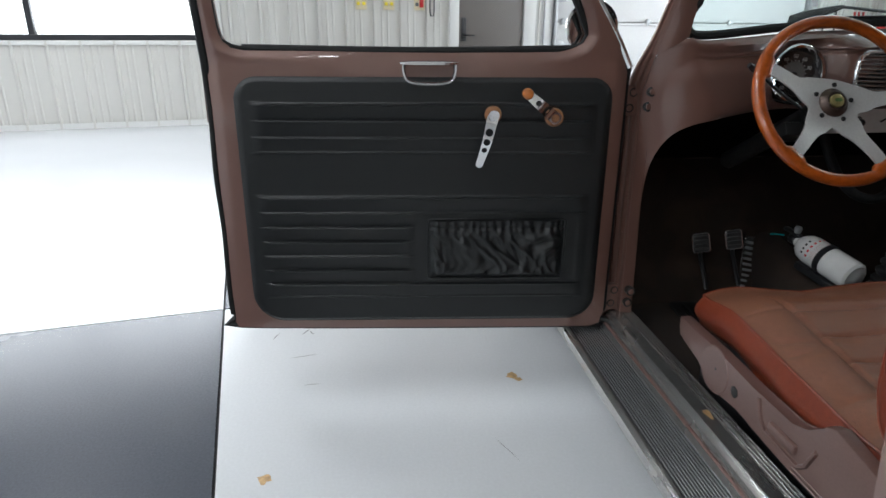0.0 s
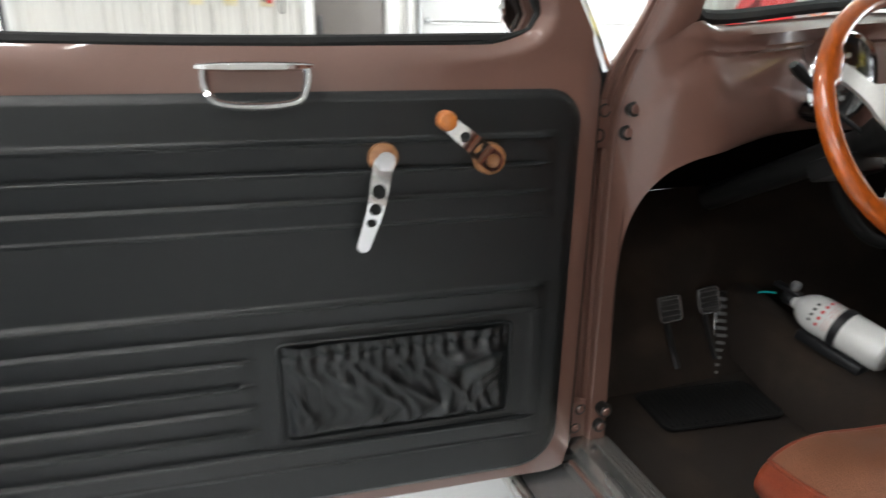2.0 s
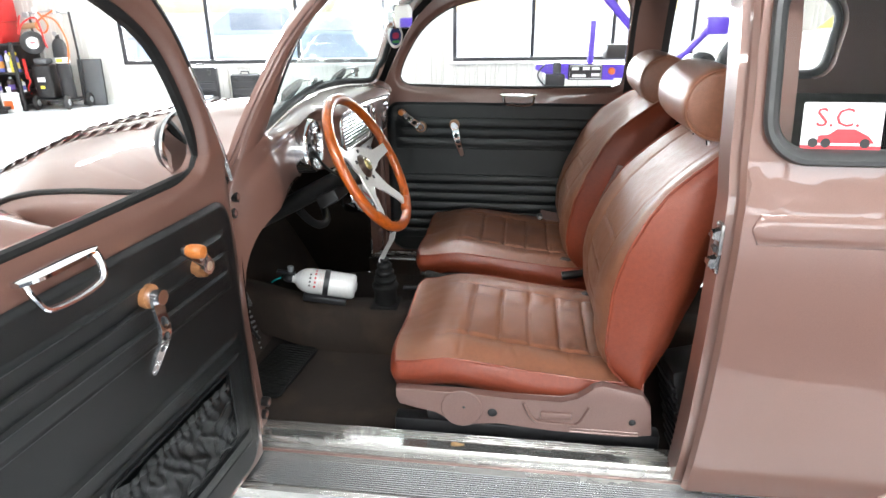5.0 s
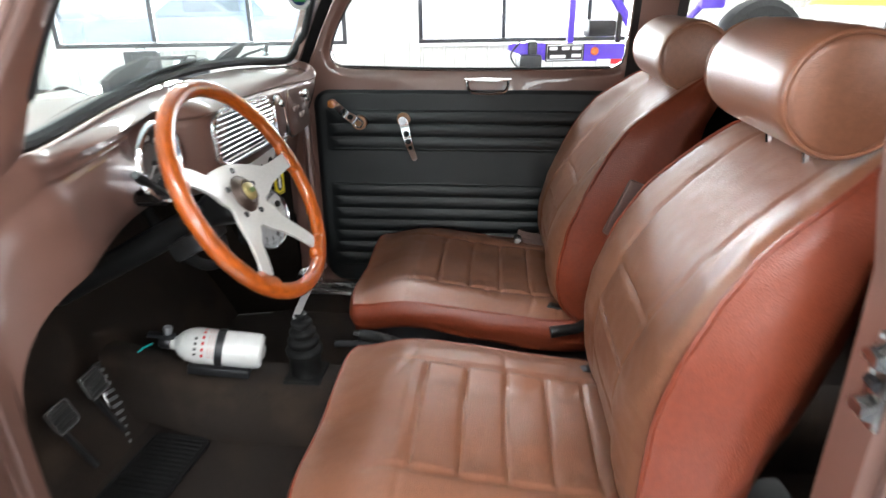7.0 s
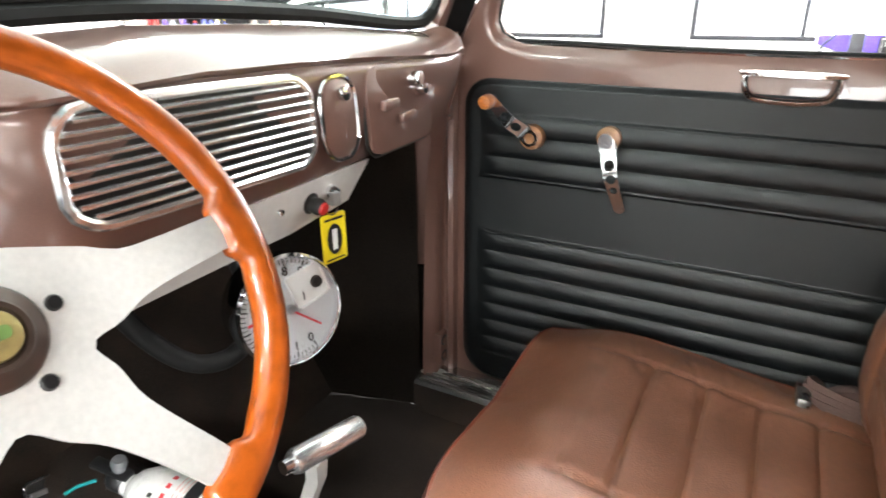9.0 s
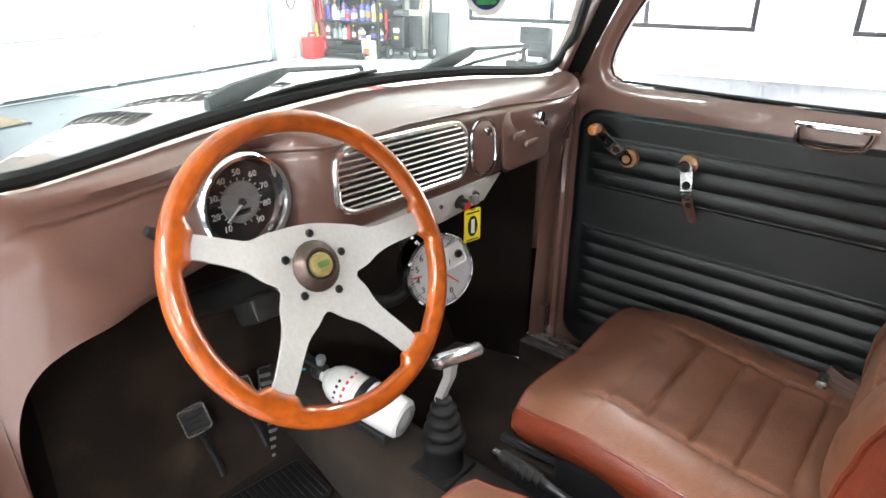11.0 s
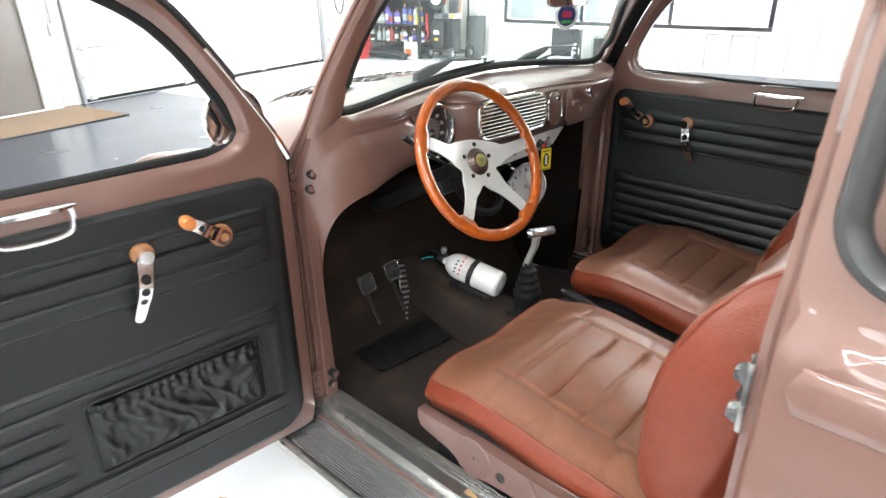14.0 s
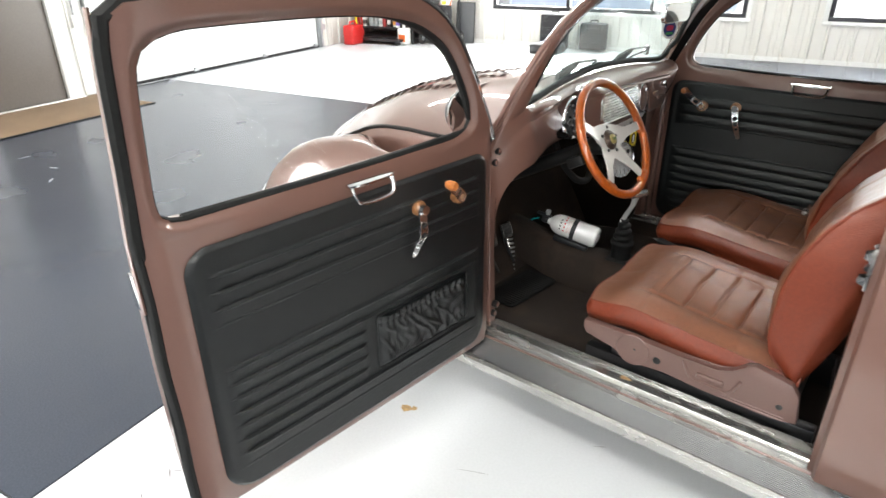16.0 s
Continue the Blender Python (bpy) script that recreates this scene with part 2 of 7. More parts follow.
LENS = glass("lens_glass", (0.95, 0.95, 0.95), 0.02)
TUBEGLOW = glow("lit_tube", (1.0, 0.97, 0.93), 14.0)


# ---- mesh helpers ----
def finish(name, bm, mat, angle=38):
    bmesh.ops.recalc_face_normals(bm, faces=bm.faces)
    me = bpy.data.meshes.new(name)
    bm.to_mesh(me)
    bm.free()
    me.materials.append(mat)
    me.shade_smooth()
    me.set_sharp_from_angle(angle=radians(angle))
    return me


def part(name, bm, mat, parent=None, label="", angle=38, at=None):
    """One mesh object, under its thing or part where there is one."""
    ob = new(name, finish(name, bm, mat, angle))
    if parent is not None:
        ob.parent = parent
    if at is not None:
        ob.matrix_basis = at
    if label:
        ob["label"] = label
    return ob


def thing(name, label, category, at=None, group="", kind=""):
    ob = new(name)
    ob.empty_display_size = 0.1
    if at is not None:
        ob.matrix_basis = at
    return tagged(ob, label, category, group, kind)


def grid(fn, nu, nv, close_u=False, close_v=False, bm=None):
    bm = bm or bmesh.new()
    rows = [[bm.verts.new(fn(i / nu, j / nv)) for j in range(nv if close_v else nv + 1)] for i in range(nu if close_u else nu + 1)]
    for i in range(nu):
        for j in range(nv):
            a, b = rows[i], rows[(i + 1) % len(rows)]
            bm.faces.new((a[j], b[j], b[(j + 1) % len(b)], a[(j + 1) % len(a)]))
    return bm


def loft(rings, closed=True, caps=True, bm=None):
    bm = bm or bmesh.new()
    rows = [[bm.verts.new(p) for p in r] for r in rings]
    n = len(rows[0])
    for a, b in zip(rows, rows[1:]):
        for j in range(n if closed else n - 1):
            bm.faces.new((a[j], a[(j + 1) % n], b[(j + 1) % n], b[j]))
    if caps and closed:
        bm.faces.new(rows[0])
        bm.faces.new(rows[-1])
    return bm


def tube(points, r, n=8, closed=False, bm=None, flat=1.0):
    """A round (or flattened) rod along points; r may be a list."""
    pts = [Vector(p) for p in points]
    k = len(pts)
    rs = r if isinstance(r, (list, tuple)) else [r] * k
    rings, side = [], None
    for i, p in enumerate(pts):
        d = (pts[(i + 1) % k] - pts[i - 1]) if closed else (pts[min(i + 1, k - 1)] - pts[max(i - 1, 0)])
        d.normalize()
        if side is None:
            side = d.orthogonal().normalized()
        side = (side - d * side.dot(d)).normalized()
        up = d.cross(side)
        rings.append([p + side * math.cos(2 * math.pi * j / n) * rs[i] + up * math.sin(2 * math.pi * j / n) * rs[i] * flat for j in range(n)])
    if closed:
        rings.append(rings[0])
        bm = loft(rings, True, False, bm)
        bmesh.ops.remove_doubles(bm, verts=bm.verts, dist=1e-6)
        return bm
    return loft(rings, True, True, bm)


def lathe(profile, n=24, axis="z", bm=None, at=(0, 0, 0)):
    """A turned shape: profile of (radius, height) along the axis."""
    bm = bm or bmesh.new()
    rows = []
    for r, h in profile:
        row = []
        for j in range(n):
            c, s = math.cos(2 * math.pi * j / n) * max(r, 1e-4), math.sin(2 * math.pi * j / n) * max(r, 1e-4)
            v = {"z": (c, s, h), "y": (c, h, s), "x": (h, c, s)}[axis]
            row.append(bm.verts.new(Vector(at) + Vector(v)))
        rows.append(row)
    for a, b in zip(rows, rows[1:]):
        for j in range(n):
            bm.faces.new((a[j], a[(j + 1) % n], b[(j + 1) % n], b[j]))
    bm.faces.new(rows[0]), bm.faces.new(rows[-1])
    return bm


def box(x0, x1, y0, y1, z0, z1, bevel=0.0, seg=2, bm=None, m=None):
    own = bmesh.new()
    bmesh.ops.create_cube(own, size=1)
    for v in own.verts:
        v.co = Vector(((x0 + x1) / 2 + v.co.x * (x1 - x0), (y0 + y1) / 2 + v.co.y * (y1 - y0), (z0 + z1) / 2 + v.co.z * (z1 - z0)))
    if bevel:
        bmesh.ops.bevel(own, geom=own.edges[:], offset=bevel, segments=seg, profile=0.5, affect="EDGES")
    if m is not None:
        own.transform(m)
    if bm is None:
        return own
    me = bpy.data.meshes.new("tmp")
    own.to_mesh(me)
    own.free()
    bm.from_mesh(me)
    bpy.data.meshes.remove(me)
    return bm


def prism(outline, depth, m=None, bevel=0.0, bm=None):
    """A flat outline of (x, z) points given a thickness along y, from 0 to depth."""
    own = bmesh.new()
    a = [own.verts.new((x, 0, z)) for x, z in outline]
    b = [own.verts.new((x, depth, z)) for x, z in outline]
    own.faces.new(a), own.faces.new(b)
    for i in range(len(a)):
        own.faces.new((a[i], a[(i + 1) % len(a)], b[(i + 1) % len(b)], b[i]))
    if bevel:
        bmesh.ops.bevel(own, geom=own.edges[:], offset=bevel, segments=2, profile=0.5, affect="EDGES")
    if m is not None:
        own.transform(m)
    if bm is None:
        return own
    me = bpy.data.meshes.new("tmp")
    own.to_mesh(me)
    own.free()
    bm.from_mesh(me)
    bpy.data.meshes.remove(me)
    return bm


def rounded(x0, x1, z0, z1, r, n=6):
    """A rectangle with round corners; r one radius, or four from bottom left anticlockwise."""
    r4 = r if isinstance(r, (list, tuple)) else [r] * 4
    out = []
    for (cx, cz, a0), q in zip(((x0, z0, 180), (x1, z0, 270), (x1, z1, 0), (x0, z1, 90)), r4):
        ox, oz = cx + (q if cx == x0 else -q), cz + (q if cz == z0 else -q)
        for i in range(n + 1):
            a = radians(a0 + 90 * i / n)
            out.append((ox + q * math.cos(a), oz + q * math.sin(a)))
    return out


def spline(points, n):
    """n points evenly along a smooth open curve through points."""
    pts = [Vector(p) for p in points]
    ext = [pts[0] * 2 - pts[1]] + pts + [pts[-1] * 2 - pts[-2]]
    fine = []
    for i in range(1, len(ext) - 2):
        p0, p1, p2, p3 = ext[i - 1:i + 3]
        for j in range(12):
            t = j / 12
            fine.append(0.5 * ((2 * p1) + (p2 - p0) * t + (2 * p0 - 5 * p1 + 4 * p2 - p3) * t * t + (3 * p1 - p0 - 3 * p2 + p3) * t ** 3))
    fine.append(pts[-1])
    acc = [0.0]
    for a, b in zip(fine, fine[1:]):
        acc.append(acc[-1] + (b - a).length)
    out, k = [], 0
    for i in range(n):
        d = acc[-1] * i / (n - 1)
        while k < len(acc) - 2 and acc[k + 1] < d:
            k += 1
        out.append(fine[k].lerp(fine[k + 1], (d - acc[k]) / max(acc[k + 1] - acc[k], 1e-9)))
    return out


def curve1(table, x):
    """A smooth reading of a table of (x, y)."""
    return float(np.interp(x, [a for a, _ in table], [b for _, b in table]))


def smooth(a, b, x):
    t = min(max((x - a) / (b - a), 0), 1)
    return t * t * (3 - 2 * t)


def text_part(name, words, size, at, mat, parent, thick=0.0006, label="", align="CENTER"):
    """Lettering in the built-in font, turned into a mesh."""
    cu = bpy.data.curves.new(name, "FONT")
    cu.body, cu.size, cu.align_x, cu.align_y, cu.extrude, cu.resolution_u = words, size, align, "CENTER", thick, 2
    ob = bpy.data.objects.new(name, cu)
    me = bpy.data.meshes.new_from_object(ob)
    bpy.data.objects.remove(ob)
    bpy.data.curves.remove(cu)
    me.materials.clear()
    me.materials.append(mat)
    res = new(name, me)
    res.parent = parent
    res.matrix_basis = at
    if label:
        res["label"] = label
    return res


# ---- the hall ----
def slab(name, corners, thick, mat, label, category, kind="structure"):
    """A level plate over hall corners (u0, u1, v0, v1), its top at z."""
    bm = bmesh.new()
    for (u0, u1, v0, v1, z) in corners:
        top = [bm.verts.new(g(u, v, z)) for u, v in ((u0, v0), (u1, v0), (u1, v1), (u0, v1))]
        low = [bm.verts.new(g(u, v, z - thick)) for u, v in ((u0, v0), (u1, v0), (u1, v1), (u0, v1))]
        bm.faces.new(top), bm.faces.new(low)
        for i in range(4):
            bm.faces.new((top[i], top[(i + 1) % 4], low[(i + 1) % 4], low[i]))
    return tagged(part(name, bm, mat), label, category, kind=kind)


CU, CV, CW, CH = -1.41, 2.53, 4.65, 4.94        # the floor's chequer: a corner, and a field's width and depth
white_f, dark_f = [], []
for i in range(-2, 3):
    for j in range(-3, 2):
        u0, u1 = max(CU + i * CW, UL), min(CU + (i + 1) * CW, UR)
        v0, v1 = max(CV + j * CH, VB), min(CV + (j + 1) * CH, VF)
        if u1 > u0 and v1 > v0:
            (dark_f if (i + j) % 2 == 0 else white_f).append((u0 + 0.004, u1 - 0.004, v0 + 0.004, v1 - 0.004, 0.0))
for fields, nm, mat, label in ((white_f, "floor_white", FLOORW, "glossy white epoxy floor field with faint scuffs"), (dark_f, "floor_dark", FLOORD, "glossy dark grey epoxy floor field")):
    for field in fields:
        slab(nm, [field], 0.02, mat, label, "floor")
slab("floor_base", [(UL, UR, VB, VF, -0.006)], 0.1, JOINT, "dark joints between the floor fields", "floor")
slab("ceiling", [(UL - 0.2, UR + 0.2, VB - 0.2, VF + 0.2, HC + 0.1)], 0.1, CEIL, "plain white hall ceiling", "ceiling")
slab("ground", [(-300, 300, -300, 300, -0.12)], 0.1, ASPHALT, "pale concrete yard outside the hall", "ground")

# glowing plane added outside, so the front window reads as overexposed white
BACKGLOW = glow("backdrop_glow", (1.0, 0.985, 0.96), 1.9)
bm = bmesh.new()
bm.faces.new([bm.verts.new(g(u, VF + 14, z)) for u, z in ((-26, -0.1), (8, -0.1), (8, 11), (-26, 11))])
tagged(part("backdrop", bm, BACKGLOW), "glowing white backdrop plane added outside the window", "backdrop", kind="structure")


def cladding(bm, a, b, out, z0, z1, pitch=0.305):
    """Ribbed metal sheet from a to b (hall plane points), facing -out, 0.15 thick."""
    a, b = Vector(a), Vector(b)
    length, d = (b - a).length, (b - a).normalized()
    prof, s = [(0.0, 0.0)], pitch * 0.5
    while s + 0.03 < length:
        prof += [(s - 0.024, 0), (s - 0.010, -0.032), (s + 0.012, -0.032), (s + 0.020, 0), (s + 0.072, 0), (s + 0.080, -0.007), (s + 0.092, -0.007), (s + 0.100, 0), (s + 0.138, 0), (s + 0.146, -0.007), (s + 0.158, -0.007), (s + 0.166, 0)]
        s += pitch
    prof = [q for q in prof if 0 <= q[0] <= length] + [(length, 0.0)]
    for (s0, w0), (s1, w1) in zip(prof, prof[1:]):
        p, q = a + d * s0 + out * w0, a + d * s1 + out * w1
        bm.faces.new([bm.verts.new(x) for x in (p + Vector((0, 0, z0)), q + Vector((0, 0, z0)), q + Vector((0, 0, z1)), p + Vector((0, 0, z1)))])
    p, q = a + out * 0.15, b + out * 0.15
    quad = [bm.verts.new(x) for x in (p + Vector((0, 0, z0)), q + Vector((0, 0, z0)), q + Vector((0, 0, z1)), p + Vector((0, 0, z1)))]
    bm.faces.new(quad)
    for u, v in ((p, a), (q, b)):
        bm.faces.new([bm.verts.new(x) for x in (u + Vector((0, 0, z0)), v + Vector((0, 0, z0)), v + Vector((0, 0, z1)), u + Vector((0, 0, z1)))])


def wall(name, a, b, out, openings, label):
    """A clad wall with openings (from, to, sill, head) along it."""
    bm = bmesh.new()
    d, length = (b - a).normalized(), (b - a).length
    at = 0.0
    for s0, s1, z0, z1 in sorted(openings):
        if s0 > at:
            cladding(bm, a + d * at, a + d * s0, out, 0, HC)
        if z0 > 0:
            cladding(bm, a + d * s0, a + d * s1, out, 0, z0)
        cladding(bm, a + d * s0, a + d * s1, out, z1, HC)
        at = s1
    cladding(bm, a + d * at, b, out, 0, HC)
    return tagged(part(name, bm, WALL, angle=20), label, "wall", kind="structure")


WINH = 2.25
SILLF, SILLR = 0.868, 0.53
wall("wall_front", g(UL, VF), g(UR, VF), GV, [(-6.6 - UL, -1.50 - UL, SILLF, WINH + 0.3), (1.10 - UL, 2.02 - UL, 0, 2.08), (2.35 - UL, 6.24 - UL, 0, 2.75)], "cream ribbed metal wall with window and doors")
wall("wall_right", g(UR, VB), g(UR, VF), GU, [(-3.0 - VB, 0.54 - VB, SILLR, WINH), (1.50 - VB, 5.20 - VB, SILLR, WINH)], "cream ribbed metal wall with two wide windows")
wall("wall_left", g(UL, VB), g(UL, VF), -GU, [(-3.0 - VB, 2.6 - VB, SILLR, WINH)], "cream ribbed metal wall with a wide window")
wall("wall_back", g(UL, VB), g(UR, VB), -GV, [], "plain cream ribbed metal wall")


def gbox(u0, u1, v0, v1, z0, z1, bevel=0.0, bm=None):
    """A box laid along the hall's walls."""
    return box(u0, u1, v0, v1, z0, z1, bevel, bm=bm, m=Matrix.Rotation(GA, 4, "Z"))


def hall_window(name, on_right, s0, s1, z0, z1, bars):
    top = tagged(new(name), "wide dark-framed window in the hall wall", "window", kind="structure")
    f = 0.055

    def piece(nm, a0, a1, b0, b1, mat, depth=(0.0, 0.09), label=""):
        if on_right == "left":
            return part(nm, gbox(UL - depth[1], UL - depth[0], a0, a1, b0, b1, 0.004), mat, top, label)
        bm = gbox(UR + depth[0], UR + depth[1], a0, a1, b0, b1, 0.004) if on_right else gbox(a0, a1, VF + depth[0], VF + depth[1], b0, b1, 0.004)
        return part(nm, bm, mat, top, label)
    piece("frame_rail", s0, s1, z0, z0 + f, TRIM)
    piece("frame_rail", s0, s1, z1 - f, z1, TRIM)
    for s in (s0, s1 - f):
        piece("frame_stile", s, s + f, z0 + f, z1 - f, TRIM)
    edges = [s0 + f] + list(bars) + [s1 - f]
    for s in bars:
        piece("mullion", s - f / 2, s + f / 2, z0 + f, z1 - f, TRIM)
    for a, b in zip(edges, edges[1:]):
        pane = piece("pane", a + 0.028, b - 0.028, z0 + f, z1 - f, CLEAR, (0.04, 0.046))
        pane.visible_shadow = False
    piece("sill_trim", s0 - 0.06, s1 + 0.06, z0 - 0.045, z0 - 0.003, WHITE, (-0.03, 0.0), "white metal sill trim")
    for s in (s0 - 0.06, s1 + 0.003):
        piece("side_trim", s, s + 0.057, z0, z1 + 0.06, WHITE, (-0.03, 0.0), "white metal side trim")


hall_window("window_1", True, 1.50, 5.20, SILLR, WINH, (2.74, 3.97))
hall_window("window_2", True, -3.0, 0.54, SILLR, WINH, (-1.79, -0.61))
# left window is out of view, added as a source of side light
hall_window("window_4", "left", -3.0, 2.6, SILLR, WINH, (-1.1, 0.8))
hall_window("window_3", False, -6.6, -1.50, SILLF, WINH + 0.3, (-4.9, -3.2))

# base trim along the two walls in view
for nm, bm in (("baseboard", gbox(UL, 1.0, VF - 0.03, VF - 0.018, 0.0, 0.06)), ("baseboard", gbox(UR - 0.03, UR - 0.018, VB, VF - 0.04, 0.0, 0.06))):
    tagged(part(nm, bm, WHITE), "white metal base trim along the wall", "baseboard", kind="structure")

# the taupe side door
door = tagged(new("door_1"), "closed taupe metal door with lever handle", "door", kind="structure")
part("leaf", gbox(1.16, 1.96, VF - 0.02, VF + 0.03, 0.01, 2.03, 0.004), GREYDOOR, door)
for u0, u1, z0, z1 in ((1.04, 1.155, 0, 2.03), (1.965, 2.12, 0, 2.03), (1.04, 2.12, 2.035, 2.13)):
    part("frame", gbox(u0, u1, VF - 0.05, VF + 0.06, z0, z1, 0.006), WHITE, door)
bm = tube([g(1.22, VF - 0.025, 0.93), g(1.22, VF - 0.075, 0.93), g(1.25, VF - 0.08, 0.93), g(1.34, VF - 0.08, 0.925)], 0.011, 8)
part("handle", bm, BLACKPAINT, door, "dark lever handle")
part("lock_plate", gbox(1.19, 1.25, VF - 0.03, VF - 0.021, 0.86, 1.12, 0.003), BLACKPAINT, door)
part("threshold", gbox(1.04, 2.12, VF - 0.1, VF - 0.052, 0.0, 0.02, 0.003), ALU, door)

# overhead door: sections, hinges, tracks
over = tagged(new("garage_door"), "closed white sectional overhead door", "garage door", kind="structure")
for k in range(5):
    z0 = 0.03 + k * 0.53
    bm = gbox(2.42, 6.17, VF + 0.02, VF + 0.06, z0, z0 + 0.515, 0.006)
    part("panel", bm, GDOOR, over)
    part("strut", gbox(2.42, 6.17, VF + 0.006, VF + 0.019, z0 + 0.49, z0 + 0.513, 0.003), GDOOR, over)
    for u in (2.5, 3.7, 4.95, 6.08):
        b2 = gbox(u - 0.02, u + 0.02, VF - 0.004, VF + 0.019, z0 - 0.035, z0 + 0.035, 0.003)
        gbox(u - 0.045, u + 0.045, VF - 0.01, VF + 0.004, z0 - 0.012, z0 + 0.012, 0.003, b2)
        part("hinge", b2, STEEL, over)
for u in (2.36, 6.19):
    bm = gbox(u, u + 0.035, VF - 0.06, VF + 0.02, 0.0, 2.75, 0.004)
    gbox(u - 0.02, u + 0.055, VF - 0.012, VF + 0.02, 0.0, 2.75, 0.003, bm)
    part("track", bm, STEEL, over)
    for z in (0.25, 0.78, 1.31, 1.84):
        part("roller_bracket", gbox(u + 0.03, u + 0.16, VF - 0.02, VF + 0.018, z, z + 0.09, 0.004), STEEL, over)
part("weather_strip", gbox(2.42, 6.17, VF - 0.005, VF + 0.06, 0.002, 0.03, 0.004), RUBBER, over, "black rubber weather strip")
part("jamb", gbox(2.135, 2.35, VF - 0.02, VF + 0.05, 0.0, 2.9, 0.006), WHITE, over, "white door jamb")
part("outside_board", gbox(2.3, 6.3, VF + 0.1, VF + 0.14, 0.0, 2.9), GDOOR, over)

# ---- the car: shell ----
car = thing("car", "brown metallic vintage saloon with one door open", "car")


def side_x(z):
    """How far the body side stands out at a height."""
    return curve1([(0.2, 0.66), (0.3, 0.695), (0.45, 0.725), (0.65, 0.745), (0.85, 0.748), (0.92, 0.742), (0.935, 0.745), (0.95, 0.728), (1.1, 0.700), (1.25, 0.66), (1.34, 0.615), (1.40, 0.56)], z)


def ray_poly(c, ang, poly):
    """Where a ray from c meets a closed outline."""
    dx, dz = math.cos(ang), math.sin(ang)
    best = None
    for (x0, z0), (x1, z1) in zip(poly, poly[1:] + poly[:1]):
        ex, ez = x1 - x0, z1 - z0
        den = dx * ez - dz * ex
        if abs(den) < 1e-12:
            continue
        t = ((x0 - c[0]) * ez - (z0 - c[1]) * ex) / den
        s = ((x0 - c[0]) * dz - (z0 - c[1]) * dx) / den
        if t > 0 and -1e-6 <= s <= 1 + 1e-6 and (best is None or t < best):
            best = t
    return (c[0] + dx * best, c[1] + dz * best)


def pierced(outer, hole, c, n, rings, front, back, bm=None):
    """A plate with a hole: front(a, z) and back(a, z) place its two faces."""
    bm = bm or bmesh.new()
    angs = sorted(set([2 * math.pi * i / n for i in range(n)] + [math.atan2(z - c[1], x - c[0]) % (2 * math.pi) for x, z in outer]))
    angs = [a for i, a in enumerate(angs) if i == 0 or a - angs[i - 1] > 1e-4]
    loops = []
    for a in angs:
        (x0, z0), (x1, z1) = ray_poly(c, a, hole), ray_poly(c, a, outer)
        loops.append([(x0 + (x1 - x0) * k / rings, z0 + (z1 - z0) * k / rings) for k in range(rings + 1)])
    f = [[bm.verts.new(front(*q)) for q in lp] for lp in loops]
    b = [[bm.verts.new(back(*q)) for q in lp] for lp in loops]
    m = len(loops)
    for i in range(m):
        j = (i + 1) % m
        for k in range(rings):
            bm.faces.new((f[i][k], f[j][k], f[j][k + 1], f[i][k + 1]))
            bm.faces.new((b[i][k], b[j][k], b[j][k + 1], b[i][k + 1]))
        bm.faces.new((f[i][0], f[j][0], b[j][0], b[i][0]))
        bm.faces.new((f[i][rings], f[j][rings], b[j][rings], b[i][rings]))
    return bm


